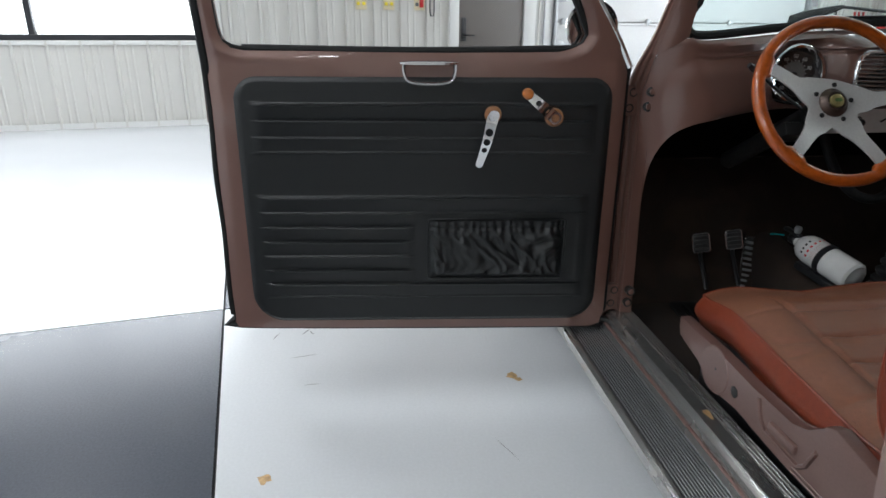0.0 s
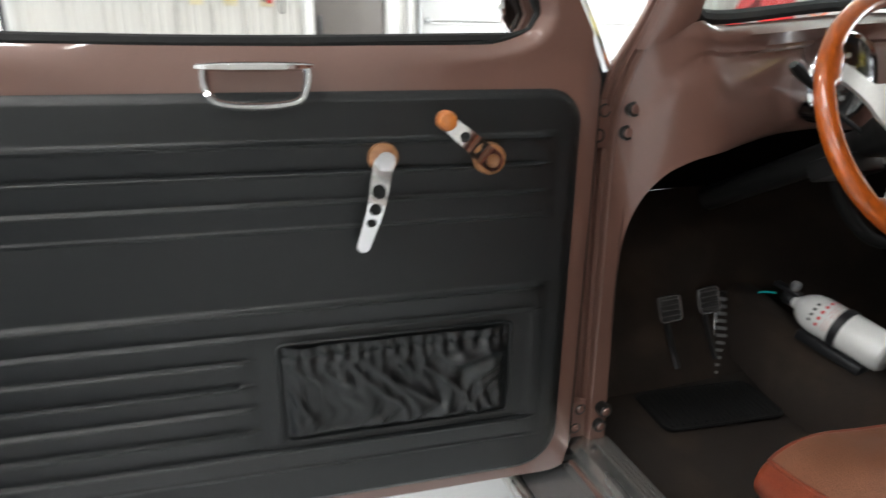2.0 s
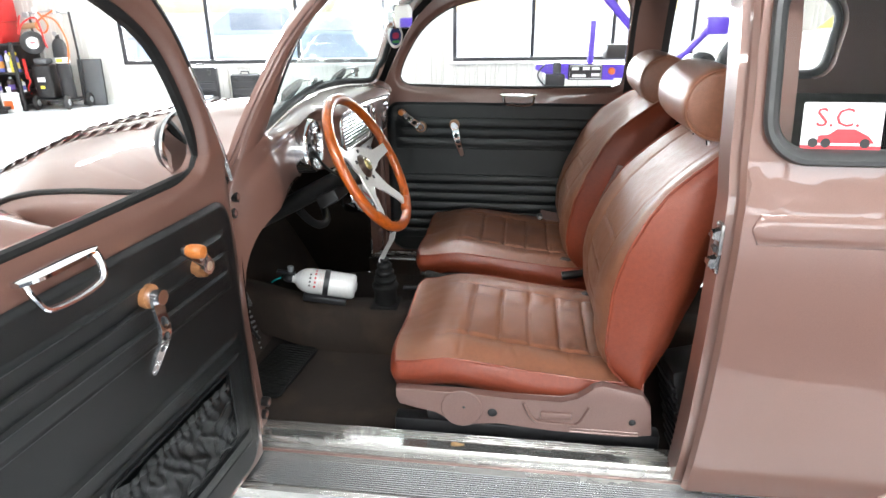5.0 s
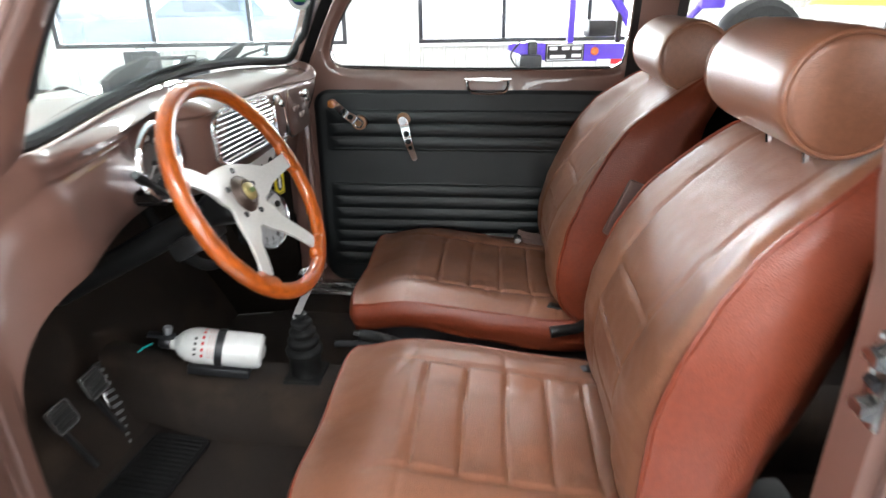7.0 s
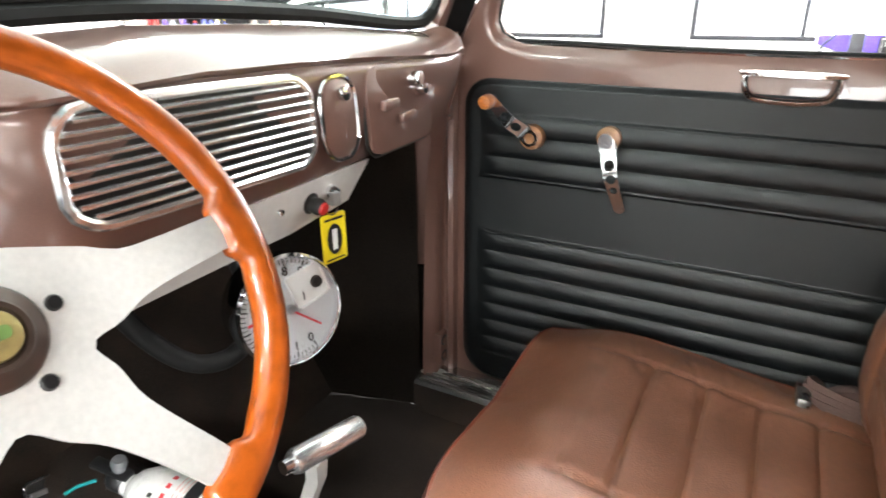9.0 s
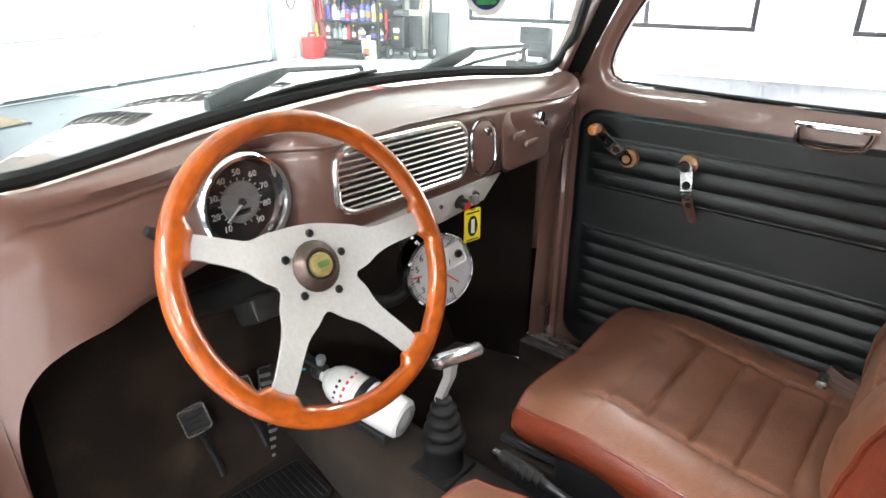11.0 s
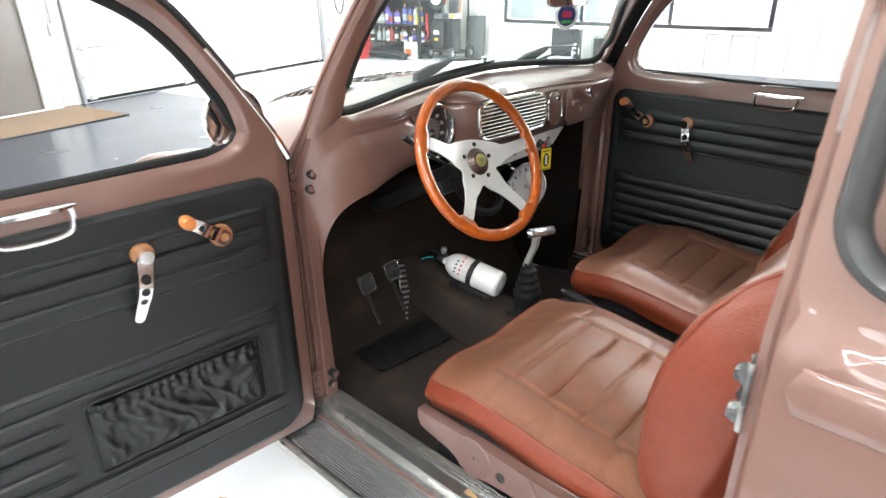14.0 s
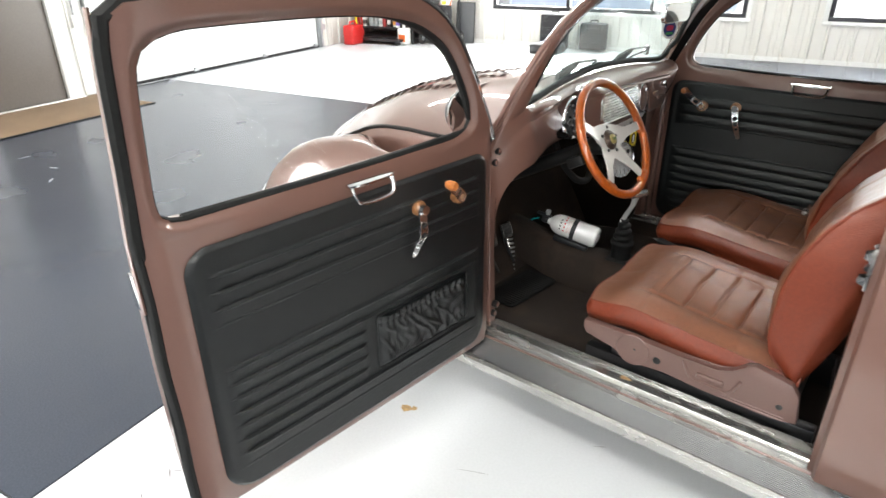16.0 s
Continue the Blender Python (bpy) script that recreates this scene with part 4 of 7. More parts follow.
for sg in (-1, 1):
    def flank(a, b):
        y0 = 1.548 if sg < 0 else 1.46
        y = y0 + (2.92 - y0) * a
        top = hood(curve1(HOODW, max(y, 1.5)) * 1.005, y, -0.006)
        zb = curve1([(1.46, 0.3), (2.0, 0.55), (2.5, 0.45), (2.92, 0.35)], y)
        xb = curve1([(1.46, 0.66), (1.7, 0.56), (2.2, 0.47), (2.92, 0.25)], y)
        xt = top.x if y > 1.62 else curve1([(1.46, 0.625), (1.62, top.x)], y)
        return (sg * (xt + (xb - xt) * b ** 0.8), y - 0.03 * (1 - b) * smooth(1.5, 1.62, y), top.z + (zb - top.z) * b)
    part("front_flank", grid(flank, 28, 8), PAINT, car)
    part("bonnet_seal", tube([hood(sg * curve1(HOODW, y), y, -0.003) + Vector((sg * 0.004, 0, 0)) for y in np.linspace(1.62, 2.95, 40)], 0.0075, 8), RUBBER, car)
    CREST = [(1.50, 0.24), (1.56, 0.36), (1.64, 0.55), (1.75, 0.70), (1.9, 0.785), (2.05, 0.812), (2.15, 0.808), (2.3, 0.775), (2.4, 0.735), (2.5, 0.665), (2.58, 0.56), (2.63, 0.45), (2.65, 0.36)]

    def wing(a, b):
        y = 1.57 + 1.08 * a
        c, ps = curve1(CREST, y), math.pi * (0.04 + 0.96 * b)
        wide = 0.17 * (1 if y < 2.3 else max(1 - ((y - 2.3) / 0.36) ** 2 * 0.45, 0.3))
        x = 0.60 - wide * math.cos(ps) * (1.0 if ps > math.pi / 2 else 0.1 + 1.05 * smooth(1.95, 2.2, y))
        drop = 0.10 if ps < math.pi / 2 else max(c - 0.30, 0.08)
        return (sg * x, y, c - drop * (1 - math.sin(ps) ** 0.75))
    part("front_wing", grid(wing, 44, 18), PAINT, car, "rounded brown front wing")
    seam = spline([(sg * 0.44, 2.36, 0.70), (sg * 0.475, 2.28, 0.755), (sg * 0.50, 2.20, 0.778), (sg * 0.50, 2.129, 0.776), (sg * 0.505, 2.07, 0.756), (sg * 0.51, 2.03, 0.728), (sg * 0.52, 1.96, 0.66), (sg * 0.53, 1.88, 0.58)], 30)
    part("wing_seal", tube(seam, 0.0055, 6), RUBBER, car, "black piping between wing and flank")
    lamp = part("headlamp", lathe([(0.0, 0.02), (0.05, 0.018), (0.082, 0.004), (0.09, -0.01), (0.092, -0.03), (0.085, -0.06)], 24, "y", at=(0, 0, 0)), CHROME, car, "chrome rimmed headlamp")
    lamp.matrix_basis = Matrix.LocRotScale((sg * 0.60, 2.600, 0.485), Euler((radians(14), 0, 0)), None)

# wipers
for x0, x1, xe in ((0.024, -0.262, -0.137), (0.50, 0.160, 0.30)):
    dz = 0.0 if x0 < 0.2 else -0.008
    w = part("wiper", tube([(x0, 1.50, 1.040 + dz), (x0 - 0.01, 1.487, 1.058 + dz), (xe, 1.480, 1.070 + dz)], 0.004, 6), BLACKPAINT, car, "black wiper arm")
    part("wiper_pivot", lathe([(0.013, 0), (0.013, 0.02), (0.009, 0.032), (0.003, 0.036)], 12, "z", at=(x0, 1.505, 1.025 + dz)), CHROME, w)
    part("arm_cover", loft([[(xe + (x1 - xe) * k, 1.480 + 0.006 * k + a, 1.070 + dz - 0.030 * k + c) for a, c in ((-q, -q), (q, -q), (q * 0.6, q), (-q * 0.6, q))] for k, q in ((0.0, 0.004), (0.15, 0.007), (0.7, 0.012), (1.0, 0.009))]), RUBBER, w)
    part("wiper_blade", tube([(x1 + 0.03, 1.472, 1.034 + dz), (x1 + 0.14, 1.474, 1.046 + dz), (x1 + 0.30, 1.478, 1.050 + dz)], 0.0035, 6), RUBBER, w)
# wheels under the wings
for sg in (-1, 1):
    for y in (2.06, -0.34):
        hub = part("wheel", lathe([(0.0, -0.05), (0.19, -0.05), (0.20, -0.07), (0.20, 0.07), (0.19, 0.055), (0.10, 0.05), (0.06, 0.075), (0.0, 0.08)], 32, "x"), STEEL, car, "steel road wheel", at=pose(sg * 0.60, y, 0.30, 0, 0, 0 if sg > 0 else 180))
        part("tyre", lathe([(0.195, -0.07), (0.25, -0.082), (0.29, -0.07), (0.302, -0.04), (0.302, 0.04), (0.29, 0.07), (0.25, 0.082), (0.195, 0.07)], 40, "x"), TYRE, hub, "black tyre")
    part("rear_wing", grid(lambda a, b: (sg * (0.66 + 0.15 * math.sin(math.pi * b) ** 0.8 * math.sin(math.pi * (0.04 + 0.96 * a)) ** 0.6), 0.12 - 1.0 * a, 0.22 + 0.48 * math.sin(math.pi * (0.04 + 0.92 * a)) ** 0.7 * (1 - b)), 24, 10), PAINT, car, "rounded brown rear wing")
# worn patch on the driver's sill
patch = bmesh.new()
patch.faces.new([patch.verts.new((-0.612 + 0.006 * math.cos(a) * (1 + 0.4 * math.sin(3 * a)), 1.00 + 0.022 * math.sin(a) * (1 + 0.3 * math.cos(2 * a)), 0.2862)) for a in np.linspace(0, 2 * math.pi, 22)[:-1]])
part("worn_patch", patch, material("ochre_wear", (0.40, 0.25, 0.12), 0.5, 0, 60, 0.3, 0.1), car)

# ---- doors ----
DOUT = ([(0.004, 0.30), (0.004, 0.875), (0.007, 0.915), (0.022, 0.955), (0.041, 0.990), (0.085, 1.078), (0.128, 1.155), (0.174, 1.222), (0.234, 1.278), (0.32, 1.320), (0.43, 1.348), (0.6, 1.362), (0.80, 1.357), (0.90, 1.350), (0.958, 1.345), (0.977, 1.330), (0.984, 1.28), (0.985, 1.15), (0.985, 0.9), (0.982, 0.34), (0.972, 0.285), (0.94, 0.262), (0.05, 0.257), (0.018, 0.27)])
DWIN = ([(0.093, 1.005), (0.099, 0.985), (0.125, 0.972), (0.19, 0.965), (0.5, 0.962), (0.86, 0.966), (0.915, 0.972), (0.938, 0.995), (0.943, 1.10), (0.941, 1.235), (0.928, 1.275), (0.885, 1.290), (0.83, 1.299), (0.6, 1.298), (0.46, 1.288), (0.345, 1.268), (0.262, 1.235), (0.190, 1.180), (0.138, 1.110), (0.104, 1.045)])



def rounded_off(poly, n):
    """The same closed outline, with its corners drawn as a smooth curve."""
    pts = [Vector((u, 0, z)) for u, z in poly]
    return [(p.x, p.z) for p in spline(pts + pts[:1], n)[:-1]]


DOUTR, DWINR = rounded_off(DOUT, 110), rounded_off(DWIN, 80)


def edge_distance(u, z, poly):
    """How far a point lies from a closed outline."""
    best = 9.0
    for (a, b), (c, d) in zip(poly, poly[1:] + poly[:1]):
        k = (c - a) ** 2 + (d - b) ** 2
        t = min(max(((u - a) * (c - a) + (z - b) * (d - b)) / k, 0), 1) if k else 0
        best = min(best, math.hypot(u - a - t * (c - a), z - b - t * (d - b)))
    return best


# the open door's frame leans in more and its window sits a little further forward
DOUTL = [(0.004, 0.30), (0.004, 0.875), (0.008, 0.93), (0.022, 0.965), (0.065, 1.03), (0.104, 1.085), (0.138, 1.130), (0.183, 1.188), (0.220, 1.230), (0.285, 1.284), (0.36, 1.322), (0.45, 1.350), (0.6, 1.364), (0.80, 1.360), (0.90, 1.354), (0.962, 1.349), (0.982, 1.334), (0.989, 1.28), (0.988, 1.15), (0.985, 0.9), (0.984, 0.34), (0.974, 0.285), (0.94, 0.262), (0.05, 0.257), (0.018, 0.27)]
DWINL = [(0.106, 1.005), (0.113, 0.986), (0.145, 0.973), (0.20, 0.966), (0.5, 0.964), (0.86, 0.967), (0.922, 0.973), (0.945, 0.995), (0.950, 1.10), (0.949, 1.243), (0.935, 1.282), (0.892, 1.301), (0.83, 1.306), (0.6, 1.304), (0.46, 1.294), (0.372, 1.276), (0.306, 1.250), (0.245, 1.212), (0.197, 1.163), (0.155, 1.106), (0.124, 1.056)]
DOUTL, DWINL = rounded_off(DOUTL, 110), rounded_off(DWINL, 80)


def card_profile(q, rows_z, puffed=False):
    """Depth of the pleats at a height: each rises slowly and falls back at its seam."""
    for k in range(len(rows_z) - 1):
        hi, lo = rows_z[k], rows_z[k + 1]
        if lo <= q <= hi:
            f = (hi - q) / (hi - lo)
            if puffed:
                return 0.0058 * math.sin(math.pi * f) ** 0.55
            return 0.0062 * smooth(0, 0.06, f) * (1 - f) ** 0.7 + 0.0020 * math.exp(-((f - 0.09) / 0.05) ** 2)
    return 0.0


UPZ = [0.848, 0.811, 0.772, 0.734]
LOZP = [0.623 - 0.0384 * k for k in range(8)]
LOZ = [0.625 - 0.0379 * k for k in range(8)]


def card_height(u, z, pocket):
    """Relief of the door card, towards the cabin."""
    h = 0.0
    for rows_z in (UPZ, LOZ if pocket else LOZP):
        top, bot = rows_z[0], rows_z[-1]
        if bot - 0.03 < z < top + 0.03:
            edge = smooth(0.085, 0.105, u) * (1 - smooth(0.862, 0.885, u))
            pl = card_profile(z, rows_z, not pocket)
            if pocket and rows_z is LOZ and rows_z[1] - 0.004 > z > rows_z[6] + 0.004:
                edge *= smooth(0.512, 0.526, u)
            h += pl * edge
            # raised welt round each pleated field
            for q in (top, bot):
                h += 0.003 * math.exp(-((z - q) / 0.0022) ** 2) * edge
            if bot - 0.005 < z < top + 0.005:
                for q in (0.090, 0.880):
                    h += 0.0035 * math.exp(-((u - q) / 0.005) ** 2)
    return h


def car_door(sg, at, pocket, label):
    """A whole door; u runs back from the hinge edge, w outwards."""
    DOUT, DWIN = (DOUTL, DWINL) if sg < 0 else (DOUTR, DWINR)

    def P(u, w, z):
        return Vector((sg * w, -u, z))

    def lean(z):
        return (-0.20 if sg < 0 else -0.10) * max(z - 0.94, 0)

    def front(u, z):
        """1 along the forward, slanting part of the window frame."""
        return (1 - smooth(0.30, 0.46, u)) * smooth(0.965, 1.06, z) if sg < 0 else 0.0

    def inner(u, z):
        e = min(u, 0.985 - u, z - 0.255)
        near = edge_distance(u, z, DWIN) if z > 0.93 else 9.0
        return P(u, lean(z) + 0.012 * (1 - smooth(0.0, 0.035, e)) + 0.013 * (1 - smooth(0.0, 0.020, near)), z)

    def outer(u, z):
        body = 0.075 + 0.03 * math.sin(math.pi * min(max((z - 0.26) / 0.72, 0), 1)) ** 0.6
        thick = 0.040 - 0.012 * front(u, z)
        w = body if z < 0.93 else body + (thick - body) * smooth(0.93, 0.985, z)
        return P(u, lean(z) + w, z)
    d = part("door", pierced(DOUT, DWIN, (0.52, 1.12), 160, 16, inner, outer), PAINT, car, label, angle=50, at=at)
    # seal at the inner edge of the window, and the glass
    loop = [P(u + 0.006 * front(u, z), lean(z) + 0.018, z) for u, z in DWIN]
    thin = [0.0035 + 0.0065 * max(front(u, z), (1 - smooth(0.975, 0.995, z)) * 0.45) if sg < 0 else 0.0042 for u, z in DWIN]
    part("window_seal", tube(loop, thin, 6, True), RUBBER, d, "black window seal")
    sill = spline([P(0.13, 0.016, 0.972), P(0.5, 0.016, 0.966), P(0.90, 0.016, 0.970)], 12)
    part("felt_strip", tube(sill, 0.009 if sg < 0 else 0.004, 8), RUBBER, d, "black felt strip")
    if sg > 0:
        part("sill_trim", tube([p + Vector((-0.004, 0, -0.004)) for p in sill], 0.0026, 6), CHROME, d, "thin bright window trim")
    bm = bmesh.new()
    bm.faces.new([bm.verts.new(P(u, lean(z) + 0.022, z)) for u, z in DWIN])
    pane = part("window_glass", bm, CLEAR, d)
    pane.visible_shadow = False
    # outer seal and edge
    loop = [P(u, lean(z) + ((0.022 if sg < 0 else 0.030) if z > 0.9 else 0.035), z) for u, z in DOUT]
    part("door_seal", tube(loop, 0.014, 8, True), RUBBER, d, "black rubber door seal")
    rear = [(0.980, 0.014), (0.986, 0.009), (0.993, 0.010), (0.997, 0.016), (0.997, 0.040), (0.980, 0.040)]
    part("rear_seal", loft([[P(u + 0.002 * math.sin(z * 21), lean(z) + w, z) for u, w in rear] for z in np.linspace(0.30, 1.335, 30)]), RUBBER, d, "thick black rubber along the rear edge")
    part("skin_flange", loft([[P(u, lean(z) + w, z) for u, w in ((0.996, 0.026), (1.000, 0.024), (1.002, 0.030), (1.000, 0.042), (0.994, 0.044))] for z in np.linspace(0.80, 1.345, 16)]), PAINT, d)
    lip = [P(u - 0.004, lean(z) + 0.006, z) for u, z in DOUT if u < 0.20 and z > 0.9][::2]
    part("edge_lip", tube(spline(lip, 14), 0.0068 if sg < 0 else 0.0042, 6), CHROME, d, "bright edge lip")
    if sg < 0:
        lip = [P(u - 0.008, lean(z) + 0.010, z) for u, z in DOUT if u < 0.40 and z > 1.10][::2]
        part("upper_seal", tube(spline(lip, 16), 0.0095, 8), RUBBER, d, "black rubber along the upper edge")
    # the card
    c0, c1, z0, z1 = 0.038, 0.926, 0.288, 0.909

    def card(a, b):
        u, z = c0 + (c1 - c0) * a, z0 + (z1 - z0) * b
        # front edge slants a little as the door's does
        for (cx, cz, r, su, sz) in ((c0, z0, 0.07, 1, 1), (c1, z0, 0.08, -1, 1), (c1, z1, 0.055, -1, -1), (c0, z1, 0.05, 1, -1)):
            ox, oz = cx + su * r, cz + sz * r
            dx, dz = (u - ox) * -su, (z - oz) * -sz
            if dx > 0 and dz > 0:
                q = max(dx, dz)
                n = math.hypot(dx, dz)
                k = q / n
                u, z = ox - su * dx * k, oz - sz * dz * k
        e = min(a, 1 - a) * (c1 - c0)
        e2 = min(b, 1 - b) * (z1 - z0)
        roll = smooth(0, 0.012, min(e, e2))
        return P(u, -0.003 - 0.008 * roll - card_height(u, z, pocket) * (1.0 if sg < 0 else 1.25), z)
    dc = part("door_card", grid(card, 90, 420), CARD, d, "black vinyl door card with pleats", angle=70)
    if pocket:
        u0, u1, y0, y1 = 0.133, 0.472, 0.413, 0.565

        def pouch(a, b):
            u, z = u0 + (u1 - u0) * a, y0 + (y1 - y0) * b
            e = smooth(0, 0.06, min(a, 1 - a)) * smooth(0, 0.1, b)
            wob = noise.noise((a * 2.6, b * 2.2, 2))
            run = a * 12 + 3.2 * b + 2.2 * wob
            fold = 0.75 * noise.noise((run, b * 1.5, 4)) + 0.45 * noise.noise((run * 2.1 - 2 * b, b * 2.4, 9))
            fold += 1.0 * (1 - abs(noise.noise((a * 9 - 3.0 * b + wob, b * 1.4, 17)))) ** 6 - 0.3
            fold *= 1 - 0.5 * smooth(0.70, 0.85, b)
            gather = math.sin(a * 110 + 4 * noise.noise((a * 5, 0, 0))) * smooth(0.76, 0.86, b) * (1 - smooth(0.95, 1.0, b))
            dent = smooth(0.84, 0.88, b) * (1 - smooth(0.88, 0.92, b))
            return P(u, -0.012 - e * (0.010 + 0.009 * fold) - 0.003 * gather + 0.004 * dent, z)
        part("map_pocket", grid(pouch, 90, 40), CARD, d, "wrinkled black gathered map pocket", angle=80)
        part("pocket_welt", tube([P(u, -0.013, z) for u, z in rounded(u0 - 0.003, u1 + 0.003, y0 - 0.003, y1 + 0.002, 0.008, 3)], 0.0028, 6, True), CARD, d)
    # pull handle
    hu, hs = (0.0, 1.0) if sg < 0 else (0.085, 0.80)
    arc = [(-0.058, -0.020, 0.000), (-0.059, -0.026, -0.010), (-0.056, -0.032, -0.024), (-0.049, -0.035, -0.036), (-0.030, -0.036, -0.041), (0.0, -0.0365, -0.0425), (0.030, -0.036, -0.041), (0.049, -0.035, -0.036), (0.056, -0.032, -0.024), (0.059, -0.026, -0.010), (0.058, -0.020, 0.000)]
    h = part("pull_handle", tube(spline([P(0.471 + hu + a, w, 0.938 + z * hs) for a, w, z in arc], 34), 0.0056, 8, flat=0.75), CHROME, d, "chrome loop pull handle")
    bar_rows = []
    for k in range(21):
        a = -0.067 + 0.134 * k / 20
        f = abs(a) / 0.067
        hgt, out_ = 0.0055 - 0.002 * f ** 3, 0.024 - 0.011 * f ** 4
        bar_rows.append([P(0.471 + hu + a, -0.009 - out_ * q, 0.940 + hgt * r) for q, r in ((0.0, 1.0), (0.75, 1.0), (1.0, 0.5), (1.0, -0.5), (0.75, -1.0), (0.0, -1.0))])
    part("handle_bar", loft(bar_rows), CHROME, h)

    def drilled_arm(p0, p1, r0, r1, holes, w):
        """A flat arm with round holes, along p0 to p1 in the door's plane."""
        a, b = Vector(p0), Vector(p1)
        dr = (b - a).normalized()
        nr = Vector((-dr.y, dr.x))
        length = (b - a).length
        bm = bmesh.new()
        # strips between stations, each hole a ring of its own
        thick = 0.006

        def width(s):
            if s < 0:
                return math.sqrt(max(r0 * r0 - s * s, 0))
            if s > length:
                return math.sqrt(max(r1 * r1 - (s - length) ** 2, 0))
            return r0 + (r1 - r0) * s / length
        st = sorted(set([-r0 * 0.999, -r0 * 0.8, -r0 * 0.4, 0, length, length + r1 * 0.5, length + r1 * 0.85, length + r1 * 0.999] + [s + rr * math.cos(math.pi * k / 6) for s, rr in holes for k in range(7)] + [s + rr * 1.5 * q for s, rr in holes for q in (-1, 1)]))
        for s0, s1 in zip(st, st[1:]):
            def hole(s):
                for c, rr in holes:
                    if abs(s - c) <= rr + 1e-9:
                        return math.sqrt(max(rr * rr - (s - c) ** 2, 0))
                return 0.0
            mid = (s0 + s1) / 2
            inh = any(abs(mid - c) < rr for c, rr in holes)
            h0, h1 = (hole(s0), hole(s1)) if inh else (0.0, 0.0)
            for q in (-1, 1):
                quad = [(s0, q * h0), (s1, q * h1), (s1, q * width(s1)), (s0, q * width(s0))]
                for dw in (0, thick):
                    bm.faces.new([bm.verts.new(P(*(lambda v: (v.x, w(s) - dw, v.y))(a + dr * s + nr * o))) for s, o in quad])
                for (sa, oa), (sb, ob) in ((quad[2], quad[3]),) + (((quad[0], quad[1]),) if inh else ()):
                    bm.faces.new([bm.verts.new(P(*(lambda v: (v.x, w(s) - dw, v.y))(a + dr * s + nr * o))) for s, o, dw in ((sa, oa, 0), (sb, ob, 0), (sb, ob, thick), (sa, oa, thick))])
        bmesh.ops.remove_doubles(bm, verts=bm.verts, dist=1e-5)
        return bm
    # door release: wooden disc and a drilled lever hanging down
    lu, lz, eu, ez = (0.322, 0.826, 0.352, 0.700) if sg < 0 else (0.310, 0.826, 0.340, 0.702)
    disc = lathe([(0.0, 0.0), (0.0195, 0.0), (0.0205, 0.006), (0.0195, 0.013), (0.0, 0.015)], 22, "x")
    disc.transform(Matrix.Translation(P(lu, -0.012, lz)) @ Matrix.Diagonal((-sg, 1, 1, 1)))
    rel = part("release_lever", drilled_arm((lu + 0.002, lz - 0.006), (eu, ez + 0.01), 0.0135, 0.009, [(0.033, 0.0090), (0.056, 0.0080), (0.076, 0.0064)], lambda s: -0.032 - 0.014 * smooth(0.0, 0.05, s) + 0.022 * smooth(0.05, 0.125, s)), LEVER, d, "drilled chrome release lever", angle=50)
    stub = lathe([(0.0, 0.0), (0.0125, 0.0), (0.0115, 0.012), (0.0125, 0.020), (0.0, 0.020)], 18, "x")
    stub.transform(Matrix.Translation(P(lu, -0.026, lz)) @ Matrix.Diagonal((-sg, 1, 1, 1)))
    part("lever_stub", stub, LEVER, rel, "chrome lever stub")
    part("lever_base", disc, BASEWOOD, d, "round wooden base")
    # window winder
    pu, pz, ku, kz = (0.178, 0.820, 0.250, 0.878) if sg < 0 else (0.178, 0.816, 0.110, 0.878)
    disc = lathe([(0.0, 0.0), (0.021, 0.0), (0.0225, 0.008), (0.0205, 0.019), (0.0, 0.021)], 22, "x")
    disc.transform(Matrix.Translation(P(pu, -0.012, pz)) @ Matrix.Diagonal((-sg, 1, 1, 1)))
    win = part("window_winder", drilled_arm((pu, pz), (ku, kz), 0.0145, 0.010, [(0.0, 0.0095), (0.030, 0.0080), (0.056, 0.0066)], lambda s: -0.033 - 0.016 * smooth(0.012, 0.045, s) + 0.004 * smooth(0.05, 0.09, s)), LEVER, d, "drilled chrome window winder", angle=50)
    part("winder_base", disc, BASEWOOD, d, "round wooden base")
    kn = lathe([(0.0, 0.0), (0.008, 0.0), (0.0095, 0.006), (0.0125, 0.012), (0.0128, 0.026), (0.0105, 0.034), (0.0, 0.037)], 18, "x")
    kn.transform(Matrix.Translation(P(ku, -0.046, kz)) @ Matrix.Diagonal((-sg, 1, 1, 1)))
    part("winder_knob", kn, KNOBWOOD, d, "turned wooden knob")
    # latch on the rear edge
    bm = box(min(sg * 0.03, sg * 0.07), max(sg * 0.03, sg * 0.07), -1.000, -0.980, 0.80, 0.875, 0.004)
    part("latch", bm, CHROME, d, "chrome door latch")
    # hinge leaves
    for z in (0.835, 0.325) if sg > 0 else ():
        bm = box(min(-0.002 * sg, 0.022 * sg), max(-0.002 * sg, 0.022 * sg), -0.004, 0.028, z - 0.032, z + 0.055, 0.003)
        part("hinge_leaf", bm, PAINT, d)
    return d


car_door(1, pose(0.632, 1.455, 0), False, "closed brown car door with black pleated card")
left = car_door(-1, pose(-0.662, 1.449, 0, 0, 0, -94.6), True, "wide open brown car door with black pleated card and map pocket")

# round mirror on the open door
MIRROR = material("mirror_glass", (0.85, 0.86, 0.86), 0.02, 1.0, 20, 0.01, 0.0, rough_vary=0.01)
MM = left.matrix_basis.inverted() @ Matrix.LocRotScale((-0.748, 1.502, 1.020), Euler((0, 0, radians(174))), None)
part("wing_mirror", lathe([(0.0, -0.030), (0.025, -0.028), (0.048, -0.016), (0.056, 0.0), (0.057, 0.006)], 26, "y"), BLACKPAINT, left, "round black mirror back", at=MM)
